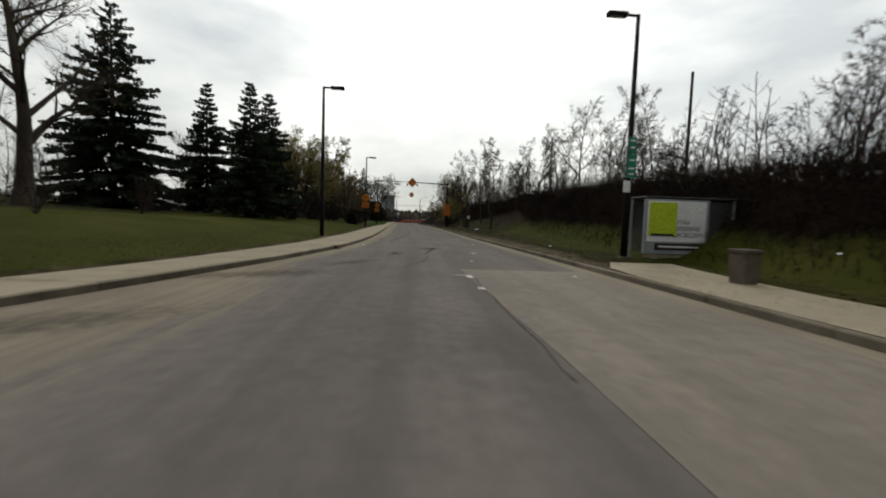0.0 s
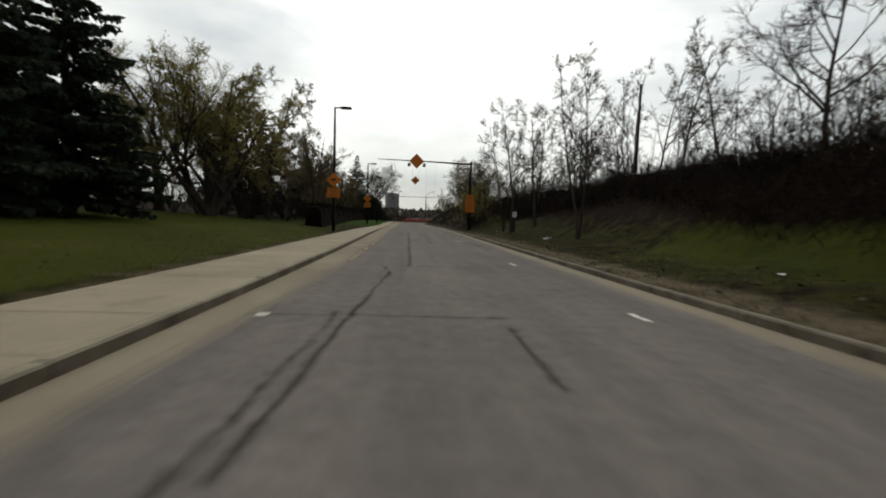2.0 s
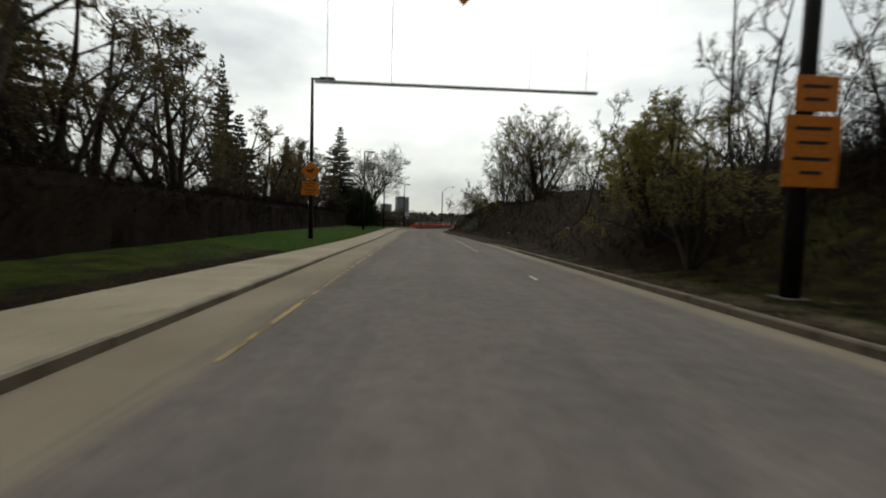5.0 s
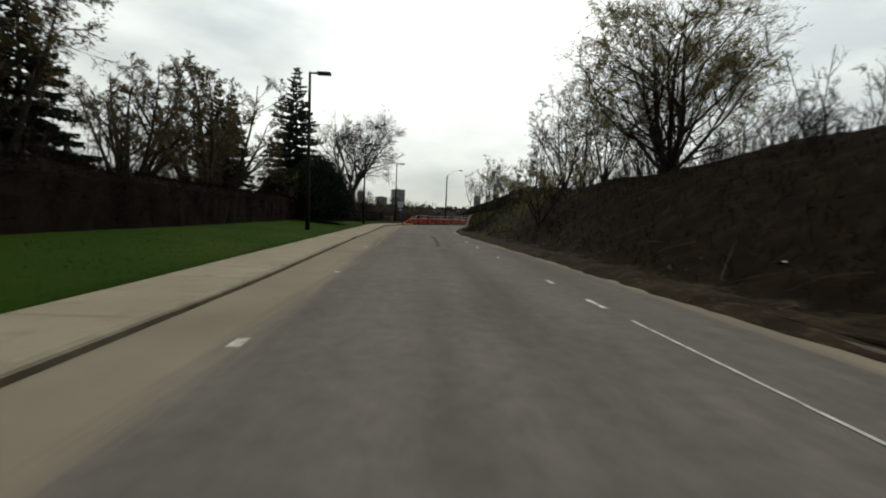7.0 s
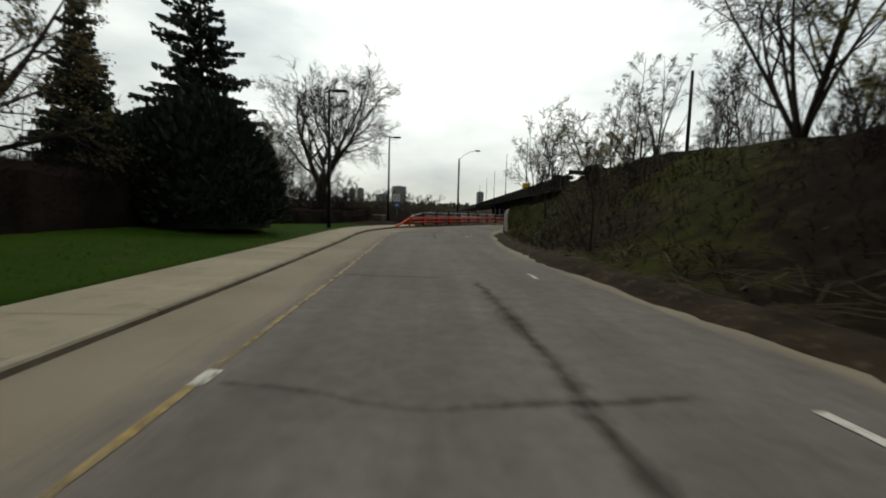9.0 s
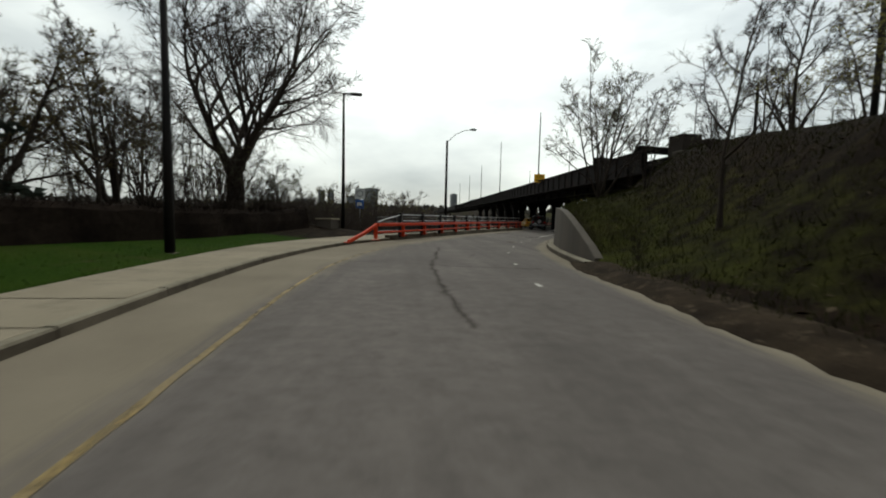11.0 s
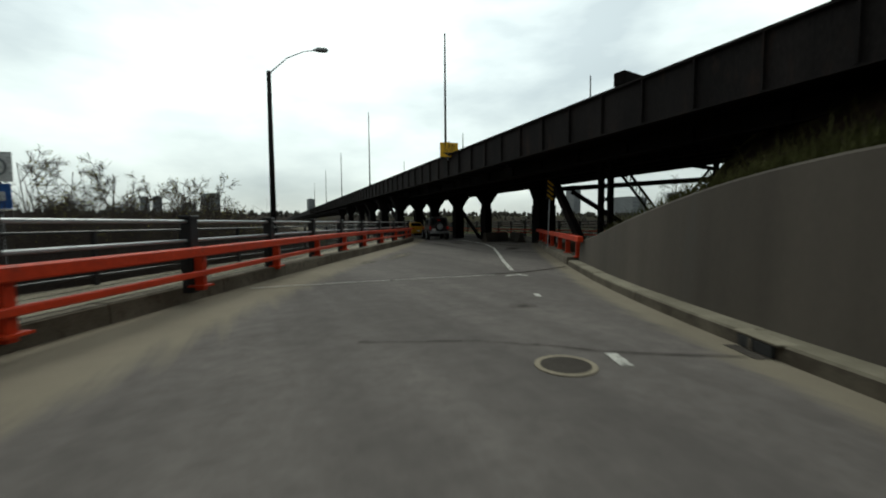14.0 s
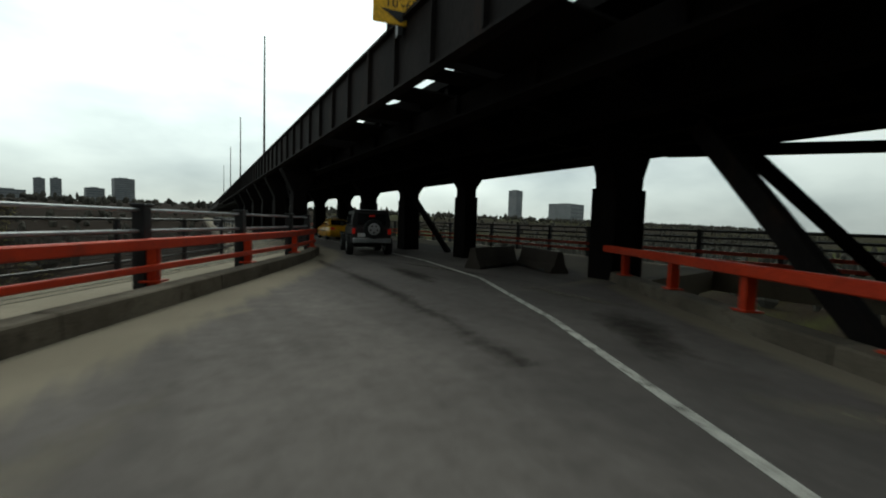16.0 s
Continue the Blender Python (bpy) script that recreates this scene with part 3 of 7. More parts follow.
def x_yellow(y):
    return x_left(y) + float(np.interp(y, [8, 16, 40, 95, 102, 112, 118, 124, 130, 136], [0.85, 0.9, 1.1, 1.45, 1.5, 1.6, 1.7, 1.9, 2.2, 2.5]))


# paler resurfaced panel at the bus bay
bay = [y for y in ROAD_Y if -60 <= y <= -7.5]
part("resurfaced_panel", strip(bay, lambda y: float(np.interp(y, [-60, -15, -7.5], [3.2, 3.1, 2.9])), lambda y: x_right(y) - 0.5, 0.0045), ASPHALT_PALE, road, "paler resurfaced asphalt panel")

# painted lines
for a, b in ((19, 46), (50, 64), (88, 112), (112, 128)):
    ys = [y for y in ROAD_Y if a <= y <= b]
    part("yellow_line", strip(ys, lambda y: x_yellow(y), lambda y: x_yellow(y) + 0.08 + 0.03 * noise.noise((y * 2.1, 3, 1)), 0.008), PAINT_Y, road, "worn yellow edge line")


def x_lane(y):
    return float(np.interp(y, [-16, -9, 5, 19.4, 40.6, 67, 78, 95.5, 102.5, 118.9, 123, 127, 130.5, 134.5, 138, 141], [3.0, 2.96, 5.2, 4.67, 4.13, 3.3, 3.14, 2.6, 2.15, 2.3, 2.95, 3.84, 5.03, 6.65, 8.3, 9.9]))


def mark(cx, cy, length, width, ang=0.0, z=0.009, material=None, name="lane_dash"):
    pts = []
    length, width = length * 0.8, width * 0.75
    for k in range(5):
        t = -length / 2 + length * k / 4
        for s in (-1, 1):
            w = width / 2 * (1 + 0.25 * noise.noise((cx + k * 1.7, cy + s * 3.1, 0.5)))
            pts.append((cx + math.sin(ang) * t + math.cos(ang) * s * w, cy + math.cos(ang) * t - math.sin(ang) * s * w, z))
    g = Geo().add(pts, [(2 * k, 2 * k + 1, 2 * k + 3, 2 * k + 2) for k in range(4)])
    return part(name, g, material or PAINT_W, road, "worn white paint mark")


for y, ln, w in ((-9.05, 0.6, 0.22), (-10.9, 0.35, 0.2), (-1.3, 0.5, 0.2), (-5.0, 0.3, 0.15), (5.4, 0.6, 0.2), (12.15, 0.7, 0.16), (19.4, 0.8, 0.14), (32.9, 0.8, 0.15), (46.9, 0.7, 0.13), (40.6, 0.9, 0.14), (57, 0.9, 0.14), (78.5, 0.9, 0.14),
                 (80.9, 0.6, 0.14), (86.5, 0.8, 0.14), (91.4, 0.8, 0.14), (95.4, 1.1, 0.14), (102.5, 0.9, 0.12), (118.9, 0.75, 0.16), (122.8, 0.6, 0.14), (126.9, 0.5, 0.15), (130.5, 0.7, 0.18), (134.5, 0.75, 0.2), (137.9, 0.6, 0.18)):
    a = math.atan2(x_lane(y + 1) - x_lane(y - 1), 2) if y > 0 else 0
    mark(x_lane(y), y, ln * (0.65 if y > 110 else 1.0), w * (0.85 if y > 110 else 1.0), a)
for x, y, ln, w in ((2.75, -8.85, 0.16, 0.6), (5.9, -8.6, 0.35, 0.2), (-0.66, 7.0, 0.4, 0.34), (-0.56, 11.95, 0.4, 0.34), (-2.26, 89.0, 0.4, 0.25), (-1.0, 2.5, 0.75, 0.28), (-1.25, 2.1, 0.25, 0.5), (-0.63, 24.5, 0.3, 0.22), (-0.97, 38.4, 0.7, 0.25), (-1.7, 68.0, 0.45, 0.28),
                    (-1.8, 75.8, 0.5, 0.28), (-1.9, 81.3, 0.3, 0.25), (-2.15, 96.4, 0.55, 0.28), ):
    mark(x, y, ln * (0.7 if y < 140 else 1.1), w * (0.65 if y < 140 else 1.1))
t_mark = Geo().add([(-0.32, 0.06, 0), (0.26, 0.06, 0), (0.26, 0.17, 0), (-0.32, 0.17, 0), (-0.02, 0.06, 0), (0.04, -0.20, 0), (0.16, -0.20, 0), (0.12, 0.06, 0)], [(0, 1, 2, 3), (4, 5, 6, 7)])
part("lane_dash", t_mark, PAINT_W, road, "worn white T-shaped paint mark").matrix_basis = pose(9.69, 140.55, 0.009, 0, 0, 12)
for a, b in ((66.4, 68.2), (68.3, 70.1), (70.25, 71.3), (71.5, 72.6), (72.75, 74.6), (74.65, 76.1), (76.15, 77.3)):
    part("thin_white_line", strip([a + (b - a) * k / 4 for k in range(5)], lambda y: x_lane(y), lambda y: x_lane(y) + 0.05 + 0.03 * noise.noise((y * 1.3, 8, 0)), 0.008), PAINT_W, road, "thin worn white line")

# tar seams and cracks, drawn as narrow wandering ribbons


def seam(pts, w, material=None):
    g = Geo()
    path = []
    for (x0, y0), (x1, y1) in zip(pts, pts[1:]):
        n = max(2, int(math.hypot(x1 - x0, y1 - y0) / 0.35))
        for k in range(n):
            t = k / n
            path.append((x0 + (x1 - x0) * t + 0.10 * noise.noise((x0 + t * 3, y0 + k * 0.31, 2)), y0 + (y1 - y0) * t + 0.08 * noise.noise((x0 + k * 0.4, y0, 7)), 0.006))
    path.append((*pts[-1], 0.006))
    rows_ = []
    for i, p in enumerate(path):
        a, b = path[max(i - 1, 0)], path[min(i + 1, len(path) - 1)]
        d = Vector((b[0] - a[0], b[1] - a[1])).normalized()
        ww = 1.55 * w * (0.8 + 0.5 * noise.noise((i * 0.31, p[0], p[1])))
        rows_.append([(p[0] + s * d.y * ww, p[1] - s * d.x * ww, p[2]) for s in (-1, -0.5, 0, 0.5, 1)])
    ob = part("tar_seam", g.grid(rows_), material or CRACK, road)
    at_ = ob.data.attributes.new("fill", "FLOAT", "POINT")
    at_.data.foreach_set("value", [f * (0.75 + 0.55 * noise.noise((i * 0.17, w * 90, 4.0))) for i in range(len(rows_)) for f in (0.0, 0.2, 0.46, 0.2, 0.0)])


for pts, w in (([(2.98, -16), (3.02, -9.4), (5.2, -9.2), (6.6, -9.0)], 0.03), ([(2.97, -0.82), (4.0, -0.95), (5.15, -0.9)], 0.07), ([(0.27, 2.49), (1.23, 2.29)], 0.09), ([(2.63, 1.47), (2.27, -0.85), (2.01, -2.73)], 0.12),
               ([(1.4, 18), (1.2, 26), (1.0, 36), (0.75, 45)], 0.09), ([(4.9, 24), (4.3, 34), (5.4, 42)], 0.05), ([(-0.8, 11.95), (0.8, 12.0), (2.9, 11.95)], 0.07), ([(0.9, 17), (0.82, 15.5), (0.62, 11.6), (0.56, 9.6), (0.5, 8.2)], 0.06), ([(4.0, 18.6), (5.9, 18.4)], 0.07),
               ([(-2.0, 96.3), (-0.36, 95.84), (1.8, 96.1)], 0.07), ([(0.7, 101.5), (0.8, 99.8), (0.87, 94.7), (0.89, 92.8), (0.8, 91)], 0.15), ([(-1.9, 92.1), (-0.5, 92.2), (0.95, 92.1)], 0.08),
               ([(1.2, 129.4), (1.13, 128.7), (0.47, 123.65), (0.28, 121.8), (0.22, 119.2), (0.25, 117.5), (0.3, 115.5)], 0.10), ([(-2.34, 123.2), (-0.84, 122.85), (0.3, 122.47), (1.24, 122.0), (3.35, 121.7)], 0.08),
               ([(0.21, 5.2), (0.74, 6.6), (2.07, 6.7)], 0.09), ([(0.45, 12.2), (0.25, 8.0), (0.3, 5.0)], 0.08), ([(3.6, 2.56), (4.3, 2.8), (5.4, 3.2)], 0.10), ([(2.9, 4.6), (3.0, 3.2)], 0.08), ([(2.75, 11.5), (2.82, 9.4)], 0.09), ([(3.96, 14.4), (4.82, 14.5)], 0.06),
               ([(-0.38, 18.2), (0.48, 18.3), (0.71, 17.7), (1.0, 16.1)], 0.06), ([(1.17, 18.15), (2.4, 18.2)], 0.07), ([(2.35, 31.5), (2.3, 29.5)], 0.10), ([(4.56, 31.6), (4.86, 29.9), (4.9, 28.0)], 0.10), ([(3.25, 38.5), (4.3, 38.95), (4.74, 40.0)], 0.13), ([(4.3, 38.95), (4.95, 38.8)], 0.12),
               ([(0.37, 40.5), (-0.45, 45.6)], 0.11), ([(-2.1, 102.2), (0.0, 102.0)], 0.09), ([(1.17, 128.9), (1.9, 128.7), (3.56, 128.0)], 0.10), ([(2.31, 126.2), (1.76, 124.5)], 0.08), ([(1.3, -7.2), (1.82, -5.6), (2.1, -3.6)], 0.05), ([(1.08, -3.7), (0.71, -2.0)], 0.08),
               ([(4.4, 136.3), (5.75, 135.7), (6.4, 135.1), (7.3, 134.3), (8.2, 133.8)], 0.07)):
    seam(pts, w)


def stain(cx, cy, ra, rb_, ang, material, seed, fill=0.55, owner=None, name="damp_stain"):
    """A soft-edged uneven patch of stain, grit, light or shade lying on the asphalt."""
    rings, n = 6, 28
    vs, fs, fl = [], [], []
    for i in range(rings + 1):
        for j in range(n):
            t = 2 * math.pi * j / n
            q = (i / rings) * (1 + 0.35 * noise.noise((math.cos(t) * 1.3 + seed, math.sin(t) * 1.3, seed)))
            u, v = ra * q * math.cos(t), rb_ * q * math.sin(t)
            vs.append((cx + u * math.cos(ang) - v * math.sin(ang), cy + u * math.sin(ang) + v * math.cos(ang), 0.0065))
            fl.append(fill * (1 - (i / rings) ** 1.5))
    for i in range(rings):
        for j in range(n):
            k = (j + 1) % n
            fs.append((i * n + j, i * n + k, (i + 1) * n + k, (i + 1) * n + j))
    ob = part(name, Geo().add(vs, fs), material, owner or road)
    at_ = ob.data.attributes.new("fill", "FLOAT", "POINT")
    at_.data.foreach_set("value", fl)


stain(2.4, 0.6, 1.0, 0.5, 1.2, CRACK, 0.0, 0.3)
for x, y, ra, rb_, a, sd in ((-2.0, -9.4, 2.4, 0.9, 0.5, 11.0), (-3.4, -14.6, 2.6, 1.0, 0.7, 12.4), (-0.4, -6.4, 1.6, 0.5, 0.9, 13.9), (0.9, -2.4, 1.3, 0.45, 1.4, 15.1)):
    stain(x, y, ra, rb_, a, CRACK, sd, 0.28)
stain(7.4, 137.2, 0.35, 0.25, 0.0, CRACK, 7.1, 0.35)
stain(2.3, 0.9, 0.75, 0.6, 0.4, GRIT, 3.3, 0.3, None, "grit_patch")
mhx, mhy = 6.05, 134.6
g = Geo()
g.tube([(mhx, mhy, 0.002), (mhx, mhy, 0.012)], 0.30, 24)
mh = solid("manhole_cover", g, CONCRETE, "round pale worn manhole cover in the road", "manhole cover")
part("ring", Geo().tube([(mhx, mhy, 0.011), (mhx, mhy, 0.014)], 0.245, 20), TAR, mh, "dark iron inner plate")

# ================= kerbs and footway =================
def plan_path(fx_, y0, y1, step=0.5, off=0.0, z=0.0):
    n = max(2, int((y1 - y0) / step) + 1)
    return [(fx_(y) + off, y, z) for y in [y0 + (y1 - y0) * k / (n - 1) for k in range(n)]]


def kerb_top(y):
    """Height of the kerb along the footway, lower beside the long hedge."""
    return float(np.interp(y, [44, 62, 104, 117], [0.15, 0.085, 0.085, 0.145]))


def kerb_run(name, fx_, side, y0, y1, h, w, label, material=None):
    """A kerb in separate lengths, leaning back a little from the gutter."""
    top = thing(name, label, "kerb")
    tagged(top, kind="structure")
    y = y0
    while y < y1 - 0.2:
        e = min(y + (2.4 if y < 142 else 3.0), y1)
        p = plan_path(fx_, y + 0.012, e - 0.012, 0.6)
        hh = (h(y) if callable(h) else h) + 0.012 * noise.noise((y, side * 5, 0))
        sec = [(0, -0.3), (0.025 * side, hh - 0.025), (0.05 * side, hh), (w * side, hh), (w * side, -0.3)]
        part("kerb_stone", Geo().sweep(p, sec), material or KERBSTONE, top)
        y = e
    return top


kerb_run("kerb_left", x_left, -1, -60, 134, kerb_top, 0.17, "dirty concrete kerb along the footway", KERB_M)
kerb_run("kerb_right", x_right, 1, -60, 122.3, lambda y: float(np.interp(y, [60, 74, 86], [0.14, 0.08, 0.02])), 0.18, "dirty concrete kerb along the verge")
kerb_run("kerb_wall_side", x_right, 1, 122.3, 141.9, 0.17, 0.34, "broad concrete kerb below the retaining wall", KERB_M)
kerb_run("kerb_bridge_left", x_left, -1, 134, 164, 0.30, 0.34, "raised concrete upstand carrying the red barrier")
kerb_run("kerb_bridge_right", x_right, 1, 142.1, 154.2, 0.24, 0.40, "raised concrete upstand carrying the red barrier")

walkway = thing("pavement", "pale concrete footway slabs beside the road", "pavement")
tagged(walkway, kind="structure")
ylist = []
y = -60.0
while y < 141:
    ylist.append(y)
    y += 1.55
for a, b in zip(ylist, ylist[1:]):
    n = 4
    top_l = [(x_walk(a + 0.01 + (b - a - 0.02) * k / n), a + 0.01 + (b - a - 0.02) * k / n) for k in range(n + 1)]
    top_r = [(x_left(a + 0.01 + (b - a - 0.02) * k / n) - 0.175, a + 0.01 + (b - a - 0.02) * k / n) for k in range(n + 1)]
    zt = kerb_top(a) - 0.002 + 0.006 * noise.noise((a * 3.3, 0, 0))
    rows_ = [[(lx, ly, -0.1), (lx, ly, zt), (rx, ry, zt), (rx, ry, -0.1)] for (lx, ly), (rx, ry) in zip(top_l, top_r)]
    part("paving_slab", Geo().grid(rows_), CONCRETE, walkway)
bays = strip([-60, -40, -25, -17, -12, -9.6, -7.5, -5.6], lambda y: x_right(y) + 0.18 + float(np.interp(y, [-8, -5.6], [0, 1.2])), lambda y: x_right(y) + float(np.interp(y, [-12, -8.4, -5.6], [2.6, 3.0, 3.6])), 0.148)
solid("bus_stop_pavement", bays, CONCRETE, "pale concrete pad at the bus stop", "pavement", "structure")
part("joint_filler", Geo().grid([[(x_walk(y), y, kerb_top(y) - 0.025), (x_left(y) - 0.17, y, kerb_top(y) - 0.025)] for y in ylist]), KERBSTONE, walkway, "dark dirt in the slab joints")

# soil washed over the sunken kerb below the bank
SPILL_M = mat("washed_soil", speckled((0.014, 0.010, 0.007), (0.040, 0.029, 0.019), 1.2, 30, 0.6, 0.03, third=(0.075, 0.058, 0.040)), rough=1.0, spec=0.04)
rows_ = []
for k in range(256):
    y = 73 + 0.2 * k
    fade = min(smooth01((y - 73) / 7), smooth01((124 - y) / 2))
    w = fade * (0.28 + 0.20 * noise.noise((y * 0.35, 1.7, 0)) + 0.16 * noise.noise((y * 1.7, 4.1, 0)) + 0.06 * noise.noise((y * 6.0, 2.2, 0)))
    o, up = x_right(y), 0.02 + 0.07 * fade
    rows_.append([(o - w, y, 0.002), (o - w * 0.4, y, 0.004 + up * 0.5 + 0.02 * noise.noise((y * 3, 1, 0))), (o + 0.10, y, up + 0.05 + 0.02 * noise.noise((y * 2.1, 5, 0))), (o + 0.5, y, up + 0.10 + 0.04 * noise.noise((y * 1.3, 8, 0))), (o + 0.9, y, min(0.4, ground_z(o + 0.9, y)) - 0.04)])
solid("soil_spill", Geo().grid(rows_), SPILL_M, "dark soil washed down over the sunken kerb", "soil", "structure", smooth=True)

# ================= retaining wall =================
wall_y = [122.5 + (141.9 - 122.5) * k / 70 for k in range(71)]
rows_ = []
for y in wall_y:
    h = float(np.interp(y, [p[0] for p in WALL_H], [p[1] for p in WALL_H]))
    h = float(np.mean([np.interp(y + o, [p[0] for p in WALL_H], [p[1] for p in WALL_H]) for o in (-1, -0.5, 0, 0.5, 1)])) if 123.4 < y < 140 else h
    a, b = x_right(y - 0.5), x_right(y + 0.5)
    d = Vector((b - a, 1.0)).normalized()
    o = x_right(y)
    rows_.append([(o + d.y * t, y - d.x * t, z) for t, z in ((0.33, -0.5), (0.40, h - 0.03), (0.42, h), (0.66, h), (0.68, h - 0.03), (0.70, -0.5))])
g = Geo().grid(rows_)
n6 = 6
g.f.append(tuple(reversed(range(n6))))
g.f.append(tuple(range(70 * n6, 71 * n6)))
solid("retaining_wall", g, WALLCON, "grey stained concrete retaining wall holding the bank", "retaining wall", "structure")

# ================= lower bridge =================
deck_ys = [BRIDGE_Y + 0.02] + [v * 1.0 for v in range(142, 190)] + [200, 220, 250, 300, 360, 420, 470]
rows_ = []
for y in deck_ys:
    a, b = x_left(y) - 3.6, x_right(y) + 0.5
    if y > 153:
        b = deck_x(y, 13.0)
    rows_.append([(a, y, -0.7), (a, y, -0.02), (x_left(y) - 0.3, y, -0.02)] + [(x_left(y) + (b - x_left(y)) * k / 24, y, 0.0) for k in range(25)] + [(b, y, -0.7)])
deck = dusted(solid("bridge_deck", Geo().grid(rows_), ASPHALT, "worn asphalt deck of the lower bridge", "bridge deck", "structure"))
bs = [v * 1.0 for v in range(139, 190)] + [200, 250, 300, 400, 470]
slab = Geo()
rows_ = [[(x_left(y) - 3.4, y, -0.15), (x_left(y) - 3.4, y, 0.16), (x_left(y) - 0.35, y, 0.16), (x_left(y) - 0.35, y, -0.15)] for y in bs]
solid("bridge_footway", slab.grid(rows_), CONCRETE, "pale concrete footway along the bridge edge", "pavement", "structure")
# joint and solid lane line on the deck
part("expansion_joint", Geo().sweep([(3.3, 141.5, 0), (5.1, 141.4, 0), (7.15, 141.18, 0), (9.2, 140.95, 0)], [(-0.022, 0.002), (-0.022, 0.008), (0.022, 0.008), (0.022, 0.002)]), PAINT_W, deck, "pale joint filler across the deck")
part("joint_gap", Geo().sweep([(9.2, 141.12, 0), (10.2, 141.03, 0), (12.2, 141.63, 0)], [(-0.02, 0.010), (0.03, 0.013), (0.06, 0.013), (0.06, 0.010)]), TAR, deck, "dark rubber joint strip")
ll = [(10.2, 141.6), (11.6, 144.2), (13.2, 147.0), (15.4, 151.0), (17.3, 155.2), (18.4, 160), (19.0, 166), (20.5, 190)]
part("lane_line", Geo().sweep([(x, y, 0) for x, y in ll], [(-0.06, 0.004), (-0.06, 0.008), (0.06, 0.008), (0.06, 0.004)]), PAINT_W, deck, "solid white lane line")
# Broad dark band of damp and painted bridge shade, drawn as a seam.
seam([(14.75, 161), (14.4, 156.2), (14.2, 154.0), (13.8, 151.2), (13.5, 149.6)], 0.26)
# Dark ovals mix damp with painted shade; pale ones mix grit with painted light.
for i, (cx, cy, ra, rb_, ang, m_) in enumerate(((15.9, 149.9, 1.6, 0.5, 0.9, CRACK), (16.0, 156.6, 2.0, 0.4, 1.4, CRACK), (17.4, 152.4, 2.0, 0.22, 1.55, GRIT), (17.5, 157.4, 2.4, 0.25, 1.75, GRIT), (15.0, 147.5, 0.9, 0.3, 2.2, GRIT), (9.2, 148.5, 2.6, 0.5, 1.0, GRIT), (7.2, 146.2, 0.7, 0.35, 1.0, GRIT))):
    stain(cx, cy, ra, rb_, ang, m_, i * 2.3 + 50, 0.55, deck, "damp_stain" if m_ is CRACK else "grit_patch")

# ================= red barrier and black railing =================
def rail_bar(pts, w, h):
    return Geo().sweep(pts, [(-w / 2, -h / 2), (-w / 2, h / 2), (w / 2, h / 2), (w / 2, -h / 2)])


posts_l = [(-1.75, 131.5), (-0.35, 134.2), (1.05, 137.1), (2.5, 140.1), (3.95, 143.2), (5.45, 146.4), (7.0, 149.35), (8.6, 152.2), (10.3, 154.9), (12.1, 157.75), (13.9, 160.7), (15.2, 163.4)]


def along(pts, step=0.8):
    out = []
    for (x0, y0), (x1, y1) in zip(pts, pts[1:]):
        n = max(1, int(math.hypot(x1 - x0, y1 - y0) / step))
        out += [(x0 + (x1 - x0) * k / n, y0 + (y1 - y0) * k / n) for k in range(n)]
    return out + [pts[-1]]


bar_l = thing("crash_barrier", "orange-red steel crash barrier on the bridge upstand", "barrier")
inner = [(x + 0.10, y - 0.06) for x, y in posts_l]
part("top_rail", rail_bar([(x, y, 0.93) for x, y in along(inner)], 0.13, 0.17), ORANGE, bar_l, bev=0.02)
part("lower_rail", rail_bar([(x, y, 0.55) for x, y in along(inner)], 0.09, 0.10), ORANGE, bar_l, bev=0.015)
g = Geo()
g.sweep([(-2.87, 129.6, 0.18), (-2.3, 130.5, 0.50), (-1.72, 131.35, 0.93)], [(-0.065, -0.07), (-0.065, 0.07), (0.065, 0.07), (0.065, -0.07)])
part("sloping_end", g, ORANGE, bar_l, "sloping red end rail bolted to the ground")
part("foot_plate", Geo().box((-2.9, 129.55, 0.165), (0.3, 0.4, 0.03)), ORANGE, bar_l)
for x, y in posts_l:
    part("post", Geo().box((x, y, 0.62), (0.15, 0.12, 0.78), -0.5), ORANGE, bar_l)
    part("base_plate", Geo().box((x, y, 0.31 if y > 134 else 0.17), (0.30, 0.30, 0.03), -0.5), ORANGE, bar_l)

rail_l = thing("footway_railing", "black steel post-and-rail fence behind the red barrier", "railing")
for x, y in posts_l[1:]:
    part("post", Geo().box((x - 0.16, y + 0.09, 0.85), (0.20, 0.20, 1.34), -0.5, 0), BLACKSTEEL, rail_l, bev=0.01)
    part("post_cap", Geo().box((x - 0.16, y + 0.09, 1.54), (0.25, 0.25, 0.05), -0.5, 0), BLACKSTEEL, rail_l, bev=0.01)
back = [(x - 0.16, y + 0.09) for x, y in posts_l[1:]]
for z in (1.46, 1.12):
    part("rail", Geo().tube([(x, y, z) for x, y in back], 0.032, 8), GALV, rail_l, "bare steel tubular handrail")
for (x0, y0), (x1, y1) in zip(back, back[1:]):
    wires = Geo()
    n = int(math.hypot(x1 - x0, y1 - y0) / 0.05)
    for k in range(1, n):
        px, py = x0 + (x1 - x0) * k / n, y0 + (y1 - y0) * k / n
        wires.tube([(px, py, 0.34), (px, py, 1.12)], 0.004, 3, False)
    for k in range(16):
        z = 0.34 + 0.05 * k
        wires.tube([(x0, y0, z), (x1, y1, z)], 0.004, 3, False)
    part("wire_panel", wires, BLACKSTEEL, rail_l, "dark welded wire panel")
part("sloping_rail", Geo().tube([(-1.65, 131.3, 1.08), (back[0][0], back[0][1], 1.46)], 0.03, 8), GALV, rail_l, "bare steel sloping handrail")

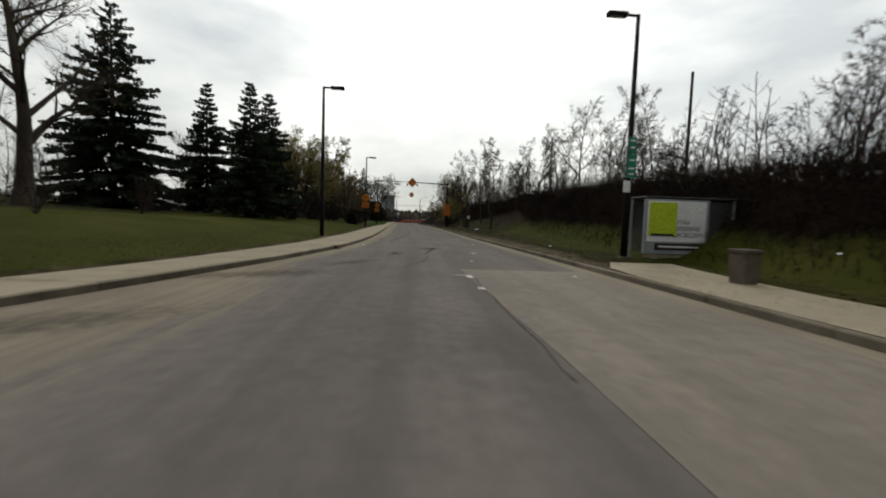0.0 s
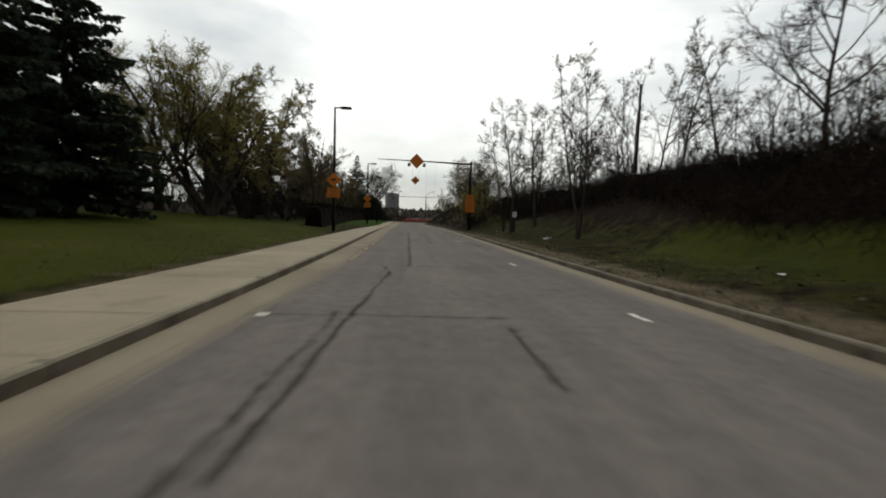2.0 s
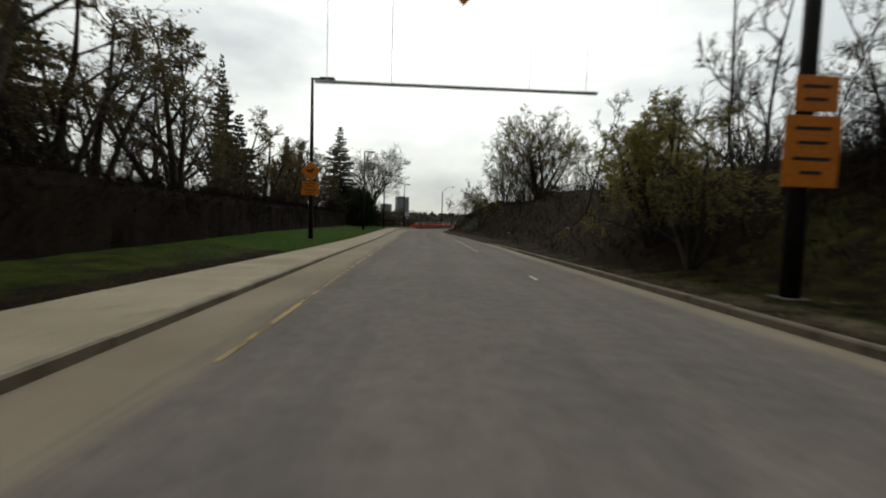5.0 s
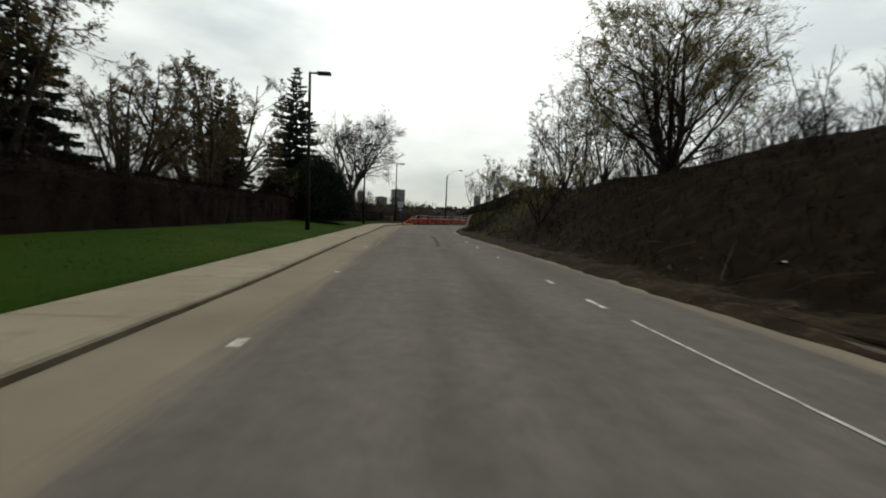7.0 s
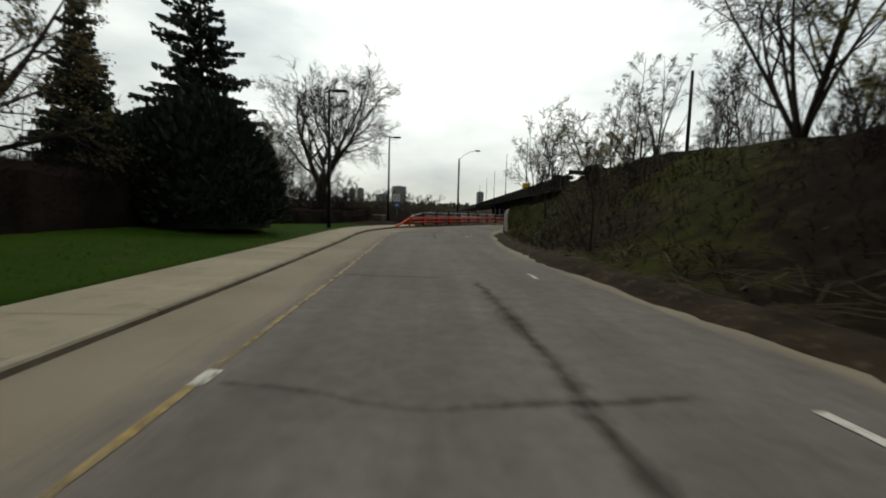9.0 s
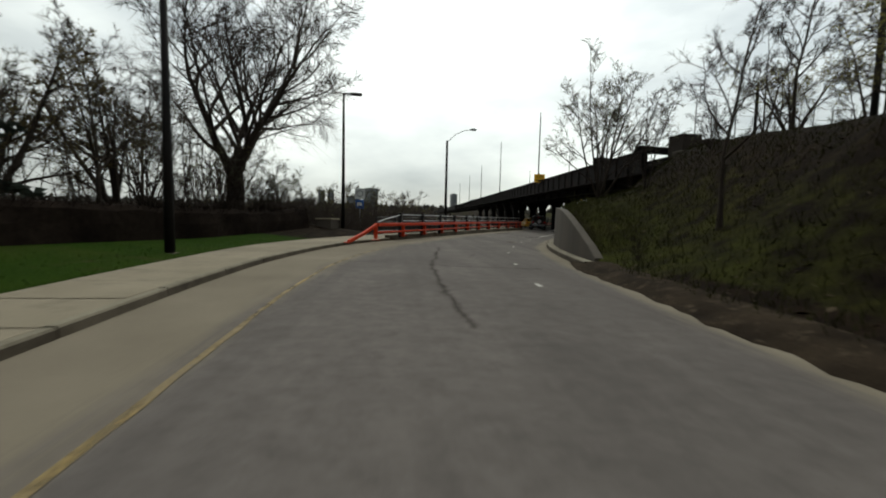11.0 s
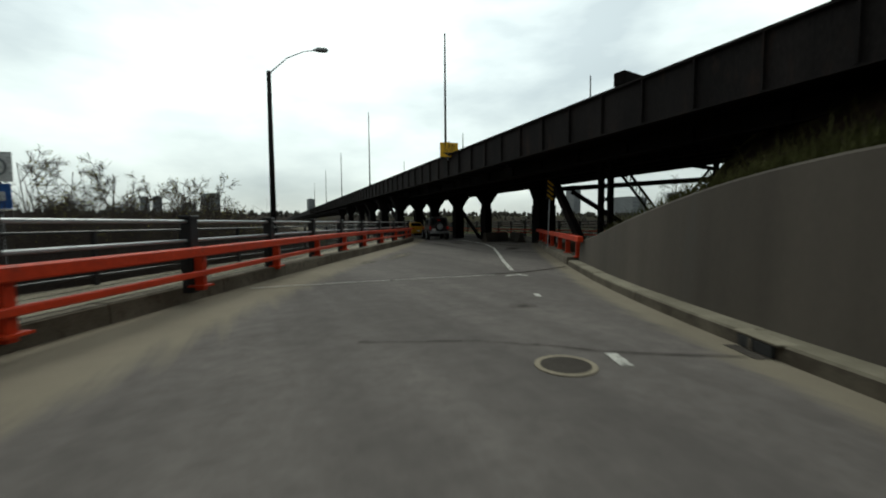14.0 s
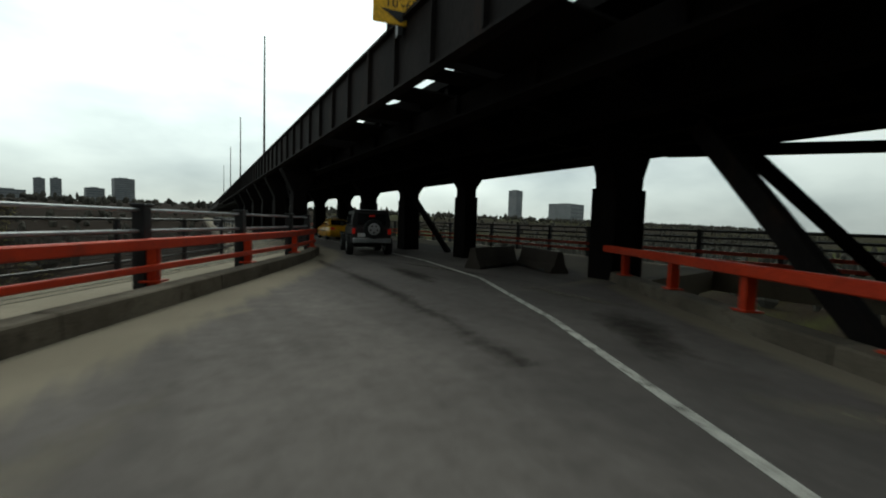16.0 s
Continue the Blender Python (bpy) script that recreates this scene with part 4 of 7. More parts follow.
outer = thing("outer_railing", "black steel railing on the far edge of the footway", "railing")
oy = [138.0 + 2.2 * k for k in range(15)] + [171 + 3.0 * k for k in range(16)]
op = [(x_left(y) - 3.1, y) for y in oy]
for x, y in op:
    part("post", Geo().box((x, y, 0.72), (0.08, 0.08, 1.15), -0.5), BLACKSTEEL, outer)
for z in (1.27, 0.98, 0.66, 0.36):
    part("rail", Geo().tube([(x, y, z) for x, y in op], 0.028, 6), BLACKSTEEL, outer)

posts_r = [(12.9, 142.0), (14.05, 143.8), (15.3, 145.7), (16.45, 147.6), (17.6, 149.4), (18.8, 151.15), (20.0, 153.0)]
bar_r = thing("crash_barrier", "orange-red steel crash barrier beside the retaining wall end", "barrier")
pr = [(12.4, 141.2)] + posts_r + [(20.7, 154.1)]
part("top_rail", rail_bar([(x, y, 0.86) for x, y in along(pr)], 0.16, 0.18), ORANGE, bar_r, bev=0.02)
for x, y in posts_r:
    part("post", Geo().box((x + 0.12, y - 0.05, 0.52), (0.16, 0.13, 0.60), -0.55), ORANGE, bar_r)
    part("base_plate", Geo().box((x + 0.12, y - 0.05, 0.25), (0.28, 0.28, 0.03), -0.55), ORANGE, bar_r)

# far railing with its own red bar on the other side of the lower bridge
far_r = thing("far_railing", "dark railing with a low red bar along the far bridge edge", "railing")
fy_ = [139.0 + 2.6 * k for k in range(36)]
for y in fy_:
    part("post", Geo().box((deck_x(y, 12.6), y, 0.72), (0.15, 0.15, 1.5)), BLACKSTEEL, far_r)
for z in (1.42, 1.18, 0.95):
    part("rail", Geo().tube([(deck_x(y, 12.6), y, z) for y in fy_], 0.045, 6), BLACKSTEEL, far_r)
for z in (0.66, 0.38):
    part("rail", rail_bar([(deck_x(y, 12.4), y, z) for y in fy_], 0.08, 0.12), ORANGE, far_r, "red lower bar")
# Pale concrete on the beam stands in for the brightly lit far footway.
part("edge_beam", Geo().sweep([(deck_x(y, 12.6), y, 0) for y in fy_], [(-0.3, -0.7), (-0.3, 0.02), (0.3, 0.02), (0.3, -0.7)]), CONCRETE, far_r, "concrete edge beam, pale for the lit far footway")

# ================= upper bridge =================
upper = thing("upper_bridge", "weathered dark riveted steel railway bridge crossing overhead", "bridge")
Y0, Y1 = 133.4, 470.0
ys_ = [Y0 + 1.0 * k for k in range(60)] + [195, 215, 250, 300, 360, 420, Y1]


def lines(r0, r1, z0, z1, ys=ys_):
    return Geo().sweep([(deck_x(y), y, 0) for y in ys], [(r0, z0), (r0, z1), (r1, z1), (r1, z0)])


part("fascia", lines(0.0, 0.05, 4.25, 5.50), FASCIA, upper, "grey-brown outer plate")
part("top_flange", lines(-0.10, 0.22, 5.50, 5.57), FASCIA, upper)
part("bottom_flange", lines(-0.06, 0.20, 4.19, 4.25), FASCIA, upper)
yy = Y0 + 0.4
k = 0
while yy < 260:
    if k % 3 == 0:
        part("bracket", Geo().prism([(0, 4.25), (0, 4.45), (2.2, 5.15), (2.2, 4.25)], -0.05, 0.05).mesh("bracket"), GIRDER, upper).matrix_basis = pose(deck_x(yy), yy, 0)
    part("stiffener", Geo().box((deck_x(yy) - 0.05, yy, 4.87), (0.10, 0.05, 1.24)), FASCIA, upper)
    yy += 1.62
    k += 1
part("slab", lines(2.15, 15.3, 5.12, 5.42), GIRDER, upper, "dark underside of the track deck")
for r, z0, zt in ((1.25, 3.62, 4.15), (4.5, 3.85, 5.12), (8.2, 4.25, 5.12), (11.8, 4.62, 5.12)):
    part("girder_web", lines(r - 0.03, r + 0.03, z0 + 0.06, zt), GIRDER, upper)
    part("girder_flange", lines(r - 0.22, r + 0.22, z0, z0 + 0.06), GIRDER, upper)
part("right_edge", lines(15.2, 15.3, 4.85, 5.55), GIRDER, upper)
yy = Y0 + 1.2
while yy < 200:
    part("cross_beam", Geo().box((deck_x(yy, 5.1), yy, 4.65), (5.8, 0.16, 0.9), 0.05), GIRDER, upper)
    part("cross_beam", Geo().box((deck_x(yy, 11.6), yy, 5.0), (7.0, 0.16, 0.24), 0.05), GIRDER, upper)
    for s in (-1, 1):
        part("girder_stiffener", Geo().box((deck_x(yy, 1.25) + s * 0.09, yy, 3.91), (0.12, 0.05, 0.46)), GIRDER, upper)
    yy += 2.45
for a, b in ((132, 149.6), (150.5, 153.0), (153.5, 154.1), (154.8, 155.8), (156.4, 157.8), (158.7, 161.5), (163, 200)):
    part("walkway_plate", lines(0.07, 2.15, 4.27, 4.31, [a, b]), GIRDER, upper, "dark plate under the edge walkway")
# outriggers standing out from the deck edge
for bx, by, ln in ((14.4, 141.6, 2.6), (14.5, 136.0, 2.6)):
    part("outrigger", Geo().box((bx + ln / 2 - 0.1, by + 0.18, 6.0), (ln, 0.42, 0.42), 0.14), GIRDER, upper, "square timber outrigger", bev=0.02)
# wire masts on both edges
for x, y, z0, z1 in ((14.55, 155.2, 5.5, 12.9), (15.9, 178.0, 5.5, 13.7), (17.0, 199, 5.5, 12.5), (18.4, 222, 5.5, 12.5), (20.0, 250, 5.5, 12.5), (25.7, 154.6, 5.4, 11.7), (26.7, 176, 5.4, 11.9), (27.9, 200, 5.4, 11.9)):
    part("mast", Geo().tube([(x, y, z0), (x, y, z1)], [0.075, 0.045], 8), POLE, upper, "slim dark mast")
    part("mast_arm", Geo().box((x + 0.35, y, z0 + 0.25), (0.9, 0.06, 0.06)), POLE, upper)


def flared_pier(x, y, h=3.35, w=0.75, fl=1.75, z0=-6.0, ang=0.0, depth=0.6):
    """A steel pier whose head spreads under the girder."""
    pier = thing("bridge_pier", "dark steel pier flaring under the bridge girder", "pier", pose(x, y, 0, 0, 0, ang), "bridge piers")
    o = [(-w, z0), (-w, h - 1.35), (-w * 1.05, h - 1.0), (-fl, h), (fl, h), (w * 1.05, h - 1.0), (w, h - 1.35), (w, z0)]
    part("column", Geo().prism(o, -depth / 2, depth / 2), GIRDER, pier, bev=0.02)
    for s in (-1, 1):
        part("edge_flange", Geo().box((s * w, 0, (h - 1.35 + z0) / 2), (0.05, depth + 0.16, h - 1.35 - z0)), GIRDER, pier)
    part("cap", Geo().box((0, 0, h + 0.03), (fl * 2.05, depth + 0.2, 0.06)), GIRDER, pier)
    return pier


for y, rel, w, fl in ((153.95, 6.6, 0.66, 1.14), (160.8, 5.9, 0.28, 1.05), (165.9, 5.7, 0.40, 1.15), (171.4, 5.5, 0.42, 1.15), (176.6, 5.5, 0.42, 1.15), (184, 5.5, 0.42, 1.15), (192, 5.5, 0.42, 1.15), (202, 5.5, 0.42, 1.15)):
    flared_pier(deck_x(y, rel), y, h=3.85, w=w, fl=fl)
for y in (167.0, 172.5, 178, 184, 192, 200):
    flared_pier(deck_x(y, 0.35), y, h=3.62, w=0.30, fl=0.8)
for y in (165.6, 176.6):
    br = thing("bridge_brace", "dark steel diagonal brace beside a bridge pier", "brace", None, "bridge braces")
    part("strut", Geo().tube([(deck_x(y, 5.4), y, 3.2), (deck_x(y, 6.6), y - 2.2, 0.0)], 0.16, 4), GIRDER, br)
for y in (166.5, 178.5, 190.5):
    br = thing("bridge_brace", "dark steel diagonal brace between bridge piers", "brace", None, "bridge braces")
    part("strut", Geo().box((deck_x(y + 3, 0.75), y + 3, 1.8), (0.22, 6.6, 0.25), -0.05, 0.52), GIRDER, br)


def laced_column(name, x, y, z0, z1, w=0.7, d=0.5, turn=0):
    col = thing(name, "dark laced steel column carrying the bridge", "column", pose(x, y, 0, 0, 0, turn), "bridge columns")
    for sx in (-1, 1):
        part("channel", Geo().box((sx * w / 2, 0, (z0 + z1) / 2), (0.14, d, z1 - z0)), GIRDER, col)
    z = z0
    while z < z1 - 0.3:
        for s in (-1, 1):
            part("lacing_bar", Geo().box((0, s * d * 0.46, z + 0.3), (0.05, 0.03, math.hypot(w, 0.6)), 0, 0, s * math.atan2(w, 0.6)), GIRDER, col)
        z += 0.6
    return col


laced_column("bridge_column", 17.66, 145.3, -5, 5.1, 0.56, 0.26, 88)
laced_column("bridge_column", 28.8, 147.5, -15, 5.1, 0.62, 0.3, 30)
truss = thing("bridge_truss", "dark latticed cross bracing between the bridge columns", "truss")


def lattice(a, b, w=0.34):
    """Two chords with crossing lacing between two points."""
    a, b = Vector(a), Vector(b)
    d = (b - a).normalized()
    up = Vector((0, 1, 0)).cross(d).normalized() * (w / 2)
    for s in (-1, 1):
        part("chord", Geo().tube([a + up * s, b + up * s], 0.06, 4), GIRDER, truss)
    n = int((b - a).length / 0.32)
    for i in range(n):
        p, q = a + (b - a) * (i / n), a + (b - a) * ((i + 1) / n)
        part("lacing_bar", Geo().tube([p + up, q - up], 0.02, 4), GIRDER, truss)
        part("lacing_bar", Geo().tube([p - up, q + up], 0.02, 4), GIRDER, truss)


lattice((18.1, 145.4, 4.3), (22.6, 146.2, 1.2), 0.42)
lattice((28.2, 147.4, 4.3), (23.4, 146.4, 1.2), 0.42)
part("gusset", Geo().box((23.0, 146.3, 0.75), (1.1, 0.12, 1.1), 0.2), GIRDER, truss)
for gx in (-1, 1):
    part("foot_strut", Geo().tube([(23.0 + gx * 0.35, 146.3 + gx * 0.07, 0.6), (23.0 + gx * 0.5, 146.3 + gx * 0.1, -14.8)], 0.22, 4), GIRDER, truss)
part("tie_beam", Geo().tube([(17.8, 145.35, 4.45), (28.7, 147.45, 4.45)], 0.13, 4), GIRDER, truss)
part("tie_beam", Geo().tube([(21.7, 152.9, 3.50), (28.7, 147.6, 3.88)], 0.20, 4), GIRDER, truss)
# First brace takes the paler plate material to imitate light catching it.
part("diagonal", Geo().tube([(19.85, 151.2, 3.6), (19.75, 150.9, 3.2), (19.4, 148.0, -0.6), (19.1, 145.8, -3.5)], 0.26, 4), FASCIA, truss, "broad diagonal brace, greyed for the light on it")
part("diagonal", Geo().tube([(20.6, 150.7, 3.15), (26.0, 149.0, -0.15), (29.0, 148.1, -2.0)], 0.16, 4), GIRDER, truss, "slim dark diagonal brace")

# abutment where the upper bridge leaves the bank
ABUT_M = mat("weathered_block_concrete", speckled((0.030, 0.025, 0.021), (0.060, 0.050, 0.042), 0.8, 40, 0.2, 0.006, stretch=(1, 1, 0.3)), rough=0.9, spec=0.1)
ab = thing("bridge_abutment", "grey concrete abutment block at the end of the upper bridge", "abutment")
part("block", Geo().box((15.95, 133.6, 5.1), (1.25, 1.2, 2.5), 0.1), ABUT_M, ab, bev=0.04)
part("cap", Geo().box((15.95, 133.6, 6.40), (1.33, 1.28, 0.10), 0.1), ABUT_M, ab, bev=0.03)
part("wing_wall", Geo().box((18.3, 132.9, 5.3), (3.6, 0.5, 1.7), 0.1), ABUT_M, ab, bev=0.03)
part("lower_seat", Geo().box((14.9, 134.2, 4.4), (1.1, 1.0, 0.9), 0.1), ABUT_M, ab, bev=0.03)
part("seat_wall", Geo().box((21.4, 131.4, 3.6), (15.4, 0.8, 3.0), 0.05), WALLCON, ab, bev=0.03)

# wire fence on the bank top behind the abutment
fence = thing("wire_fence", "grey steel wire fence on the bank top beside the bridge", "fence")
fence_x = [16.9 + 1.3 * k for k in range(9)]
for x in fence_x:
    z = max(ground_z(x, 134.1), 5.2)
    tall = abs(x - 20.8) < 0.1
    part("post", Geo().tube([(x, 134.1, z - 1.2), (x, 134.1, 9.9 if tall else 8.7)], 0.09 if tall else 0.035, 8), POLE if tall else GALV, fence, "stout dark corner post" if tall else "")
for z in (8.6, 7.9, 7.1):
    part("wire", Geo().tube([(x, 134.1, z) for x in fence_x], 0.014, 5), GALV, fence)

# concrete traffic barriers closing the old lane
for x, y, a in ((19.7, 157.6, 70), (20.7, 156.4, 20)):
    jb = thing("concrete_barrier", "grey concrete traffic barrier with lifting slots on the deck", "barrier", pose(x, y, 0, 0, 0, -a), "traffic barriers")
    o = [(-0.30, 0), (-0.30, 0.07), (-0.19, 0.26), (-0.09, 0.66), (0.09, 0.66), (0.19, 0.26), (0.30, 0.07), (0.30, 0)]
    part("body", Geo().prism(o, -1.3, 1.3), ABUT_M, jb, bev=0.015)
    # Black boxes paint the shade of the lifting slots on a solid body.
    for s in (-0.7, 0.7):
        part("slot", Geo().box((0.0, s, 0.05), (0.62, 0.4, 0.09)), BLACK, jb, "black box for a shaded lifting slot")

# ================= lamps and signs =================
def street_lamp(x, y, label, side=1, group="street lamps", h=9.6):
    """Tall square pole with one flat head on a short arm; side: which way the arm points in x."""
    lamp = thing("street_lamp", label, "street lamp", pose(x, y, 0.1), group)
    part("pole", Geo().tube([(0, 0, 0), (0, 0, 3.0), (0, 0, h + 0.05)], [0.14, 0.12, 0.07], 8), POLE, lamp, smooth=True)
    part("base_plate", Geo().box((0, 0, 0.03), (0.36, 0.36, 0.10)), KERBSTONE, lamp, "concrete footing", bev=0.02)
    part("arm", Geo().box((side * 0.28, 0, h), (0.5, 0.07, 0.09)), POLE, lamp)
    head = part("lamp_head", Geo().box((side * 0.85, 0, h), (0.80, 0.30, 0.17)), POLE, lamp, "flat dark box lamp head", bev=0.02)
    part("lens", Geo().box((side * 0.90, 0, h - 0.092), (0.50, 0.20, 0.015)), GREY, head, "grey glass lens")
    return lamp


POLES = [(-4.2, 7.5), (-5.0, 39.6), (-6.0, 70.6), (-7.05, 97.7), (-7.2, 123.2), (-4.5, 140.6)]
for i, (x, y) in enumerate(POLES):
    street_lamp(x, y, "tall dark street lamp with a flat box head beside the footway", h=9.25 if i in (0, 2) else 9.6)
street_lamp(10.15, -3.0, "tall dark street lamp carrying green bus-stop panels", -1)

stop = thing("bus_stop_sign", "green and white bus-stop panels strapped to a lamp pole", "sign", pose(10.15, -3.0, 0.1))
part("panel", Geo().box((0.02, -0.16, 4.55), (0.34, 0.03, 0.62)), SIGN_G, stop, "green route panel", bev=0.005)
part("panel", Geo().box((0.02, -0.16, 3.72), (0.38, 0.03, 0.95)), SIGN_G, stop, "green route panel", bev=0.005)
part("panel", Geo().box((-0.12, -0.16, 2.9), (0.28, 0.03, 0.46)), WHITE, stop, "white timetable panel", bev=0.005)
for z, w in ((4.72, 0.22), (4.45, 0.18), (3.95, 0.2), (3.62, 0.24), (3.4, 0.2)):
    part("text_bar", Geo().box((0.02, -0.18, z), (w, 0.006, 0.06)), WHITE, stop, "pale unreadable lettering")


def orange_board(x, y, z, group="roadwork signs", big=True):
    s = thing("roadwork_sign", "orange diamond sign above orange text plates on a pole", "sign", pose(x, y, z), group)
    d = 0.58
    part("diamond", Geo().prism([(0, d), (d, 0), (0, -d), (-d, 0)], -0.012, 0.012), SIGN_O, s, "orange diamond with a dark truck shape").location = (0, -0.14, 3.93)
    part("symbol", Geo().box((-0.06, -0.16, 3.93), (0.34, 0.006, 0.13), 0, 0, 0.25).box((0.10, -0.16, 4.03), (0.16, 0.006, 0.10), 0, 0, 0.25), BLACK, s, "black truck symbol")
    part("plate", Geo().box((0, -0.15, 3.15), (0.92, 0.02, 0.36)), SIGN_O, s, bev=0.004)
    part("plate", Geo().box((-0.02, -0.15, 2.76), (1.02, 0.02, 0.38)), SIGN_O, s, bev=0.004)
    for zz, w in ((3.22, 0.66), (3.08, 0.5), (2.84, 0.7), (2.68, 0.44)):
        part("text_bar", Geo().box((-0.02, -0.165, zz), (w, 0.006, 0.05)), BLACK, s, "dark unreadable lettering")
    return s


orange_board(-5.0, 39.6, 0.22)
orange_board(-6.0, 70.6, 0.2)


def warning_gantry(x, y, reach, label, flip=1):
    """A pole with a long arm over the road, carrying a warning diamond, two beacons and a hanging diamond."""
    gt = thing("warning_gantry", label, "sign gantry", pose(x, y, 0.1))
    part("pole", Geo().tube([(0, 0, 0), (0, 0, 4), (0, 0, 7.65)], [0.16, 0.14, 0.12], 10), POLE, gt, smooth=True)
    part("pole_cap", Geo().box((0, 0, 7.62), (0.34, 0.34, 0.26)), POLE, gt, bev=0.02)
    part("base_plate", Geo().box((0, 0, 0.06), (0.5, 0.5, 0.14)), WALLCON, gt, "concrete footing", bev=0.02)
    part("arm", Geo().tube([(0, 0, 7.5), (-reach * 0.45, 0, 7.62), (-reach, 0, 7.70)], [0.11, 0.07, 0.04], 8), POLE, gt, smooth=True)
    d = 0.83
    part("diamond", Geo().prism([(0, d), (d, 0), (0, -d), (-d, 0)], -0.012, 0.012), SIGN_O, gt, "brownish-orange diamond seen over the road").location = (-6.1, -0.14, 7.6)
    part("diamond_rim", Geo().prism([(0, d * 0.92), (d * 0.92, 0), (0, -d * 0.92), (-d * 0.92, 0)], -0.004, 0.004), BLACK, gt, "thin dark rim").location = (-6.1, -0.155, 7.6)
    part("diamond_face", Geo().prism([(0, d * 0.88), (d * 0.88, 0), (0, -d * 0.88), (-d * 0.88, 0)], -0.004, 0.004), SIGN_O, gt).location = (-6.1, -0.16, 7.6)
    for s in (-0.83, 0.83):
        part("hanger", Geo().box((-6.1 + s, 0, 7.42), (0.04, 0.04, 0.2)), POLE, gt)
        beacon = part("beacon", Geo().tube([(-6.1 + s, -0.16, 7.17), (-6.1 + s, 0.12, 7.17)], 0.17, 12), BLACK, gt, "black round beacon housing")
        part("visor", Geo().box((-6.1 + s, -0.06, 7.35), (0.34, 0.34, 0.03)), BLACK, beacon)
        part("lens", Geo().tube([(-6.1 + s, -0.175, 7.17), (-6.1 + s, -0.165, 7.17)], 0.12, 12), AMBER, beacon, "amber lens")
    for s in (-0.34, 0.34):
        part("cable", Geo().tube([(-6.2 + s, -0.02, 7.0), (-6.2 + s, -0.02, 5.6)], 0.008, 4), GALV, gt, "thin wire")
    d = 0.48
    part("hanging_diamond", Geo().prism([(0, d), (d, 0), (0, -d), (-d, 0)], -0.012, 0.012), SIGN_O, gt, "small hanging orange diamond").location = (-6.2, -0.02, 5.5)
    part("symbol", Geo().box((-6.2, -0.038, 5.5), (0.30, 0.006, 0.16)), BLACK, gt)
    for xx in (-8.5, -7.4, -5.0, -4.0):
        part("chain", Geo().tube([(xx, 0, 7.6), (xx, 0, 3.67)], 0.006, 4), GALV, gt, "thin chain")
    part("clearance_bar", Geo().tube([(-8.7, 0, 3.65), (-3.8, 0, 3.65)], 0.03, 8), GALV, gt, "grey hanging clearance bar")
    part("plate", Geo().box((0.02, -0.2, 3.75), (0.80, 0.02, 0.62)), SIGN_O, gt, "orange text plate", bev=0.004)
    part("plate", Geo().box((0.0, -0.2, 2.75), (1.02, 0.02, 1.25)), SIGN_O, gt, "orange text plate", bev=0.004)
    for zz, w in ((3.87, 0.5), (3.65, 0.42), (3.15, 0.66), (2.9, 0.55), (2.62, 0.7), (2.38, 0.4)):
        part("text_bar", Geo().box((0, -0.214, zz), (w, 0.006, 0.06)), BLACK, gt, "dark unreadable lettering")
    return gt


warning_gantry(7.45, 53.4, 10.4, "dark steel gantry arm with orange low-clearance diamonds over the road")

# cobra-head lamp on the bridge
cob = thing("cobra_lamp", "dark pole with a thin curved arm and cobra-head lamp", "street lamp", pose(4.6, 156.6, 0.4))
part("pole", Geo().tube([(0, 0, 0), (0, 0, 9.3)], [0.16, 0.11], 10), POLE, cob, smooth=True)
part("arm", Geo().tube([(0, 0, 9.15), (0.9, -0.5, 9.95), (1.7, -0.95, 10.25), (2.3, -1.25, 10.32)], [0.04, 0.035, 0.03, 0.03], 6), GALV, cob, "thin steel arm", smooth=True)
part("lamp_head", Geo().tube([(2.2, -1.2, 10.32), (2.45, -1.33, 10.34), (2.8, -1.52, 10.30), (2.92, -1.58, 10.28)], [0.05, 0.13, 0.14, 0.05], 8), GALV, cob, "grey cobra lamp head", smooth=True)

# low-clearance sign on the upper bridge edge
cl = thing("clearance_sign", "yellow clearance sign with black figures hung on the bridge edge", "sign", pose(14.45, 154.5, 0.62, 0, 0, -12))
part("board", Geo().box((0, 0, 5.16), (1.12, 0.03, 0.86)), SIGN_Y, cl, bev=0.01)
lettering("figures", "3.2m", 0.36, pose(0, -0.02, 5.40), BLACK, cl, "black metric figures")
lettering("figures", "10'-6\"", 0.28, pose(0, -0.02, 5.14), BLACK, cl, "black feet and inches")
part("arrow", Geo().prism([(-0.42, 5.00), (0.42, 5.00), (0.26, 4.93), (0.0, 4.78), (-0.26, 4.93)], -0.022, -0.016), BLACK, cl, "black down arrow")
part("bracket", Geo().box((0, 0.10, 5.1), (0.1, 0.2, 1.1)), BLACKSTEEL, cl)

# hazard marker behind the barrier
hz = thing("hazard_marker", "black and yellow striped hazard marker on a thin post", "sign", pose(15.85, 147.0, 0.1, 0, 2, -20))
part("post", Geo().tube([(0, 0, 0.0), (0, 0, 3.15)], 0.03, 6), GALV, hz, "thin steel post")
part("board", Geo().box((0, -0.04, 2.75), (0.32, 0.015, 0.85)), BLACK, hz, bev=0.004)
for k in range(4):
    part("stripe", Geo().box((0, -0.05, 2.43 + 0.21 * k), (0.36, 0.004, 0.07), 0, 0, 0.7), SIGN_Y, hz, "yellow stripe")

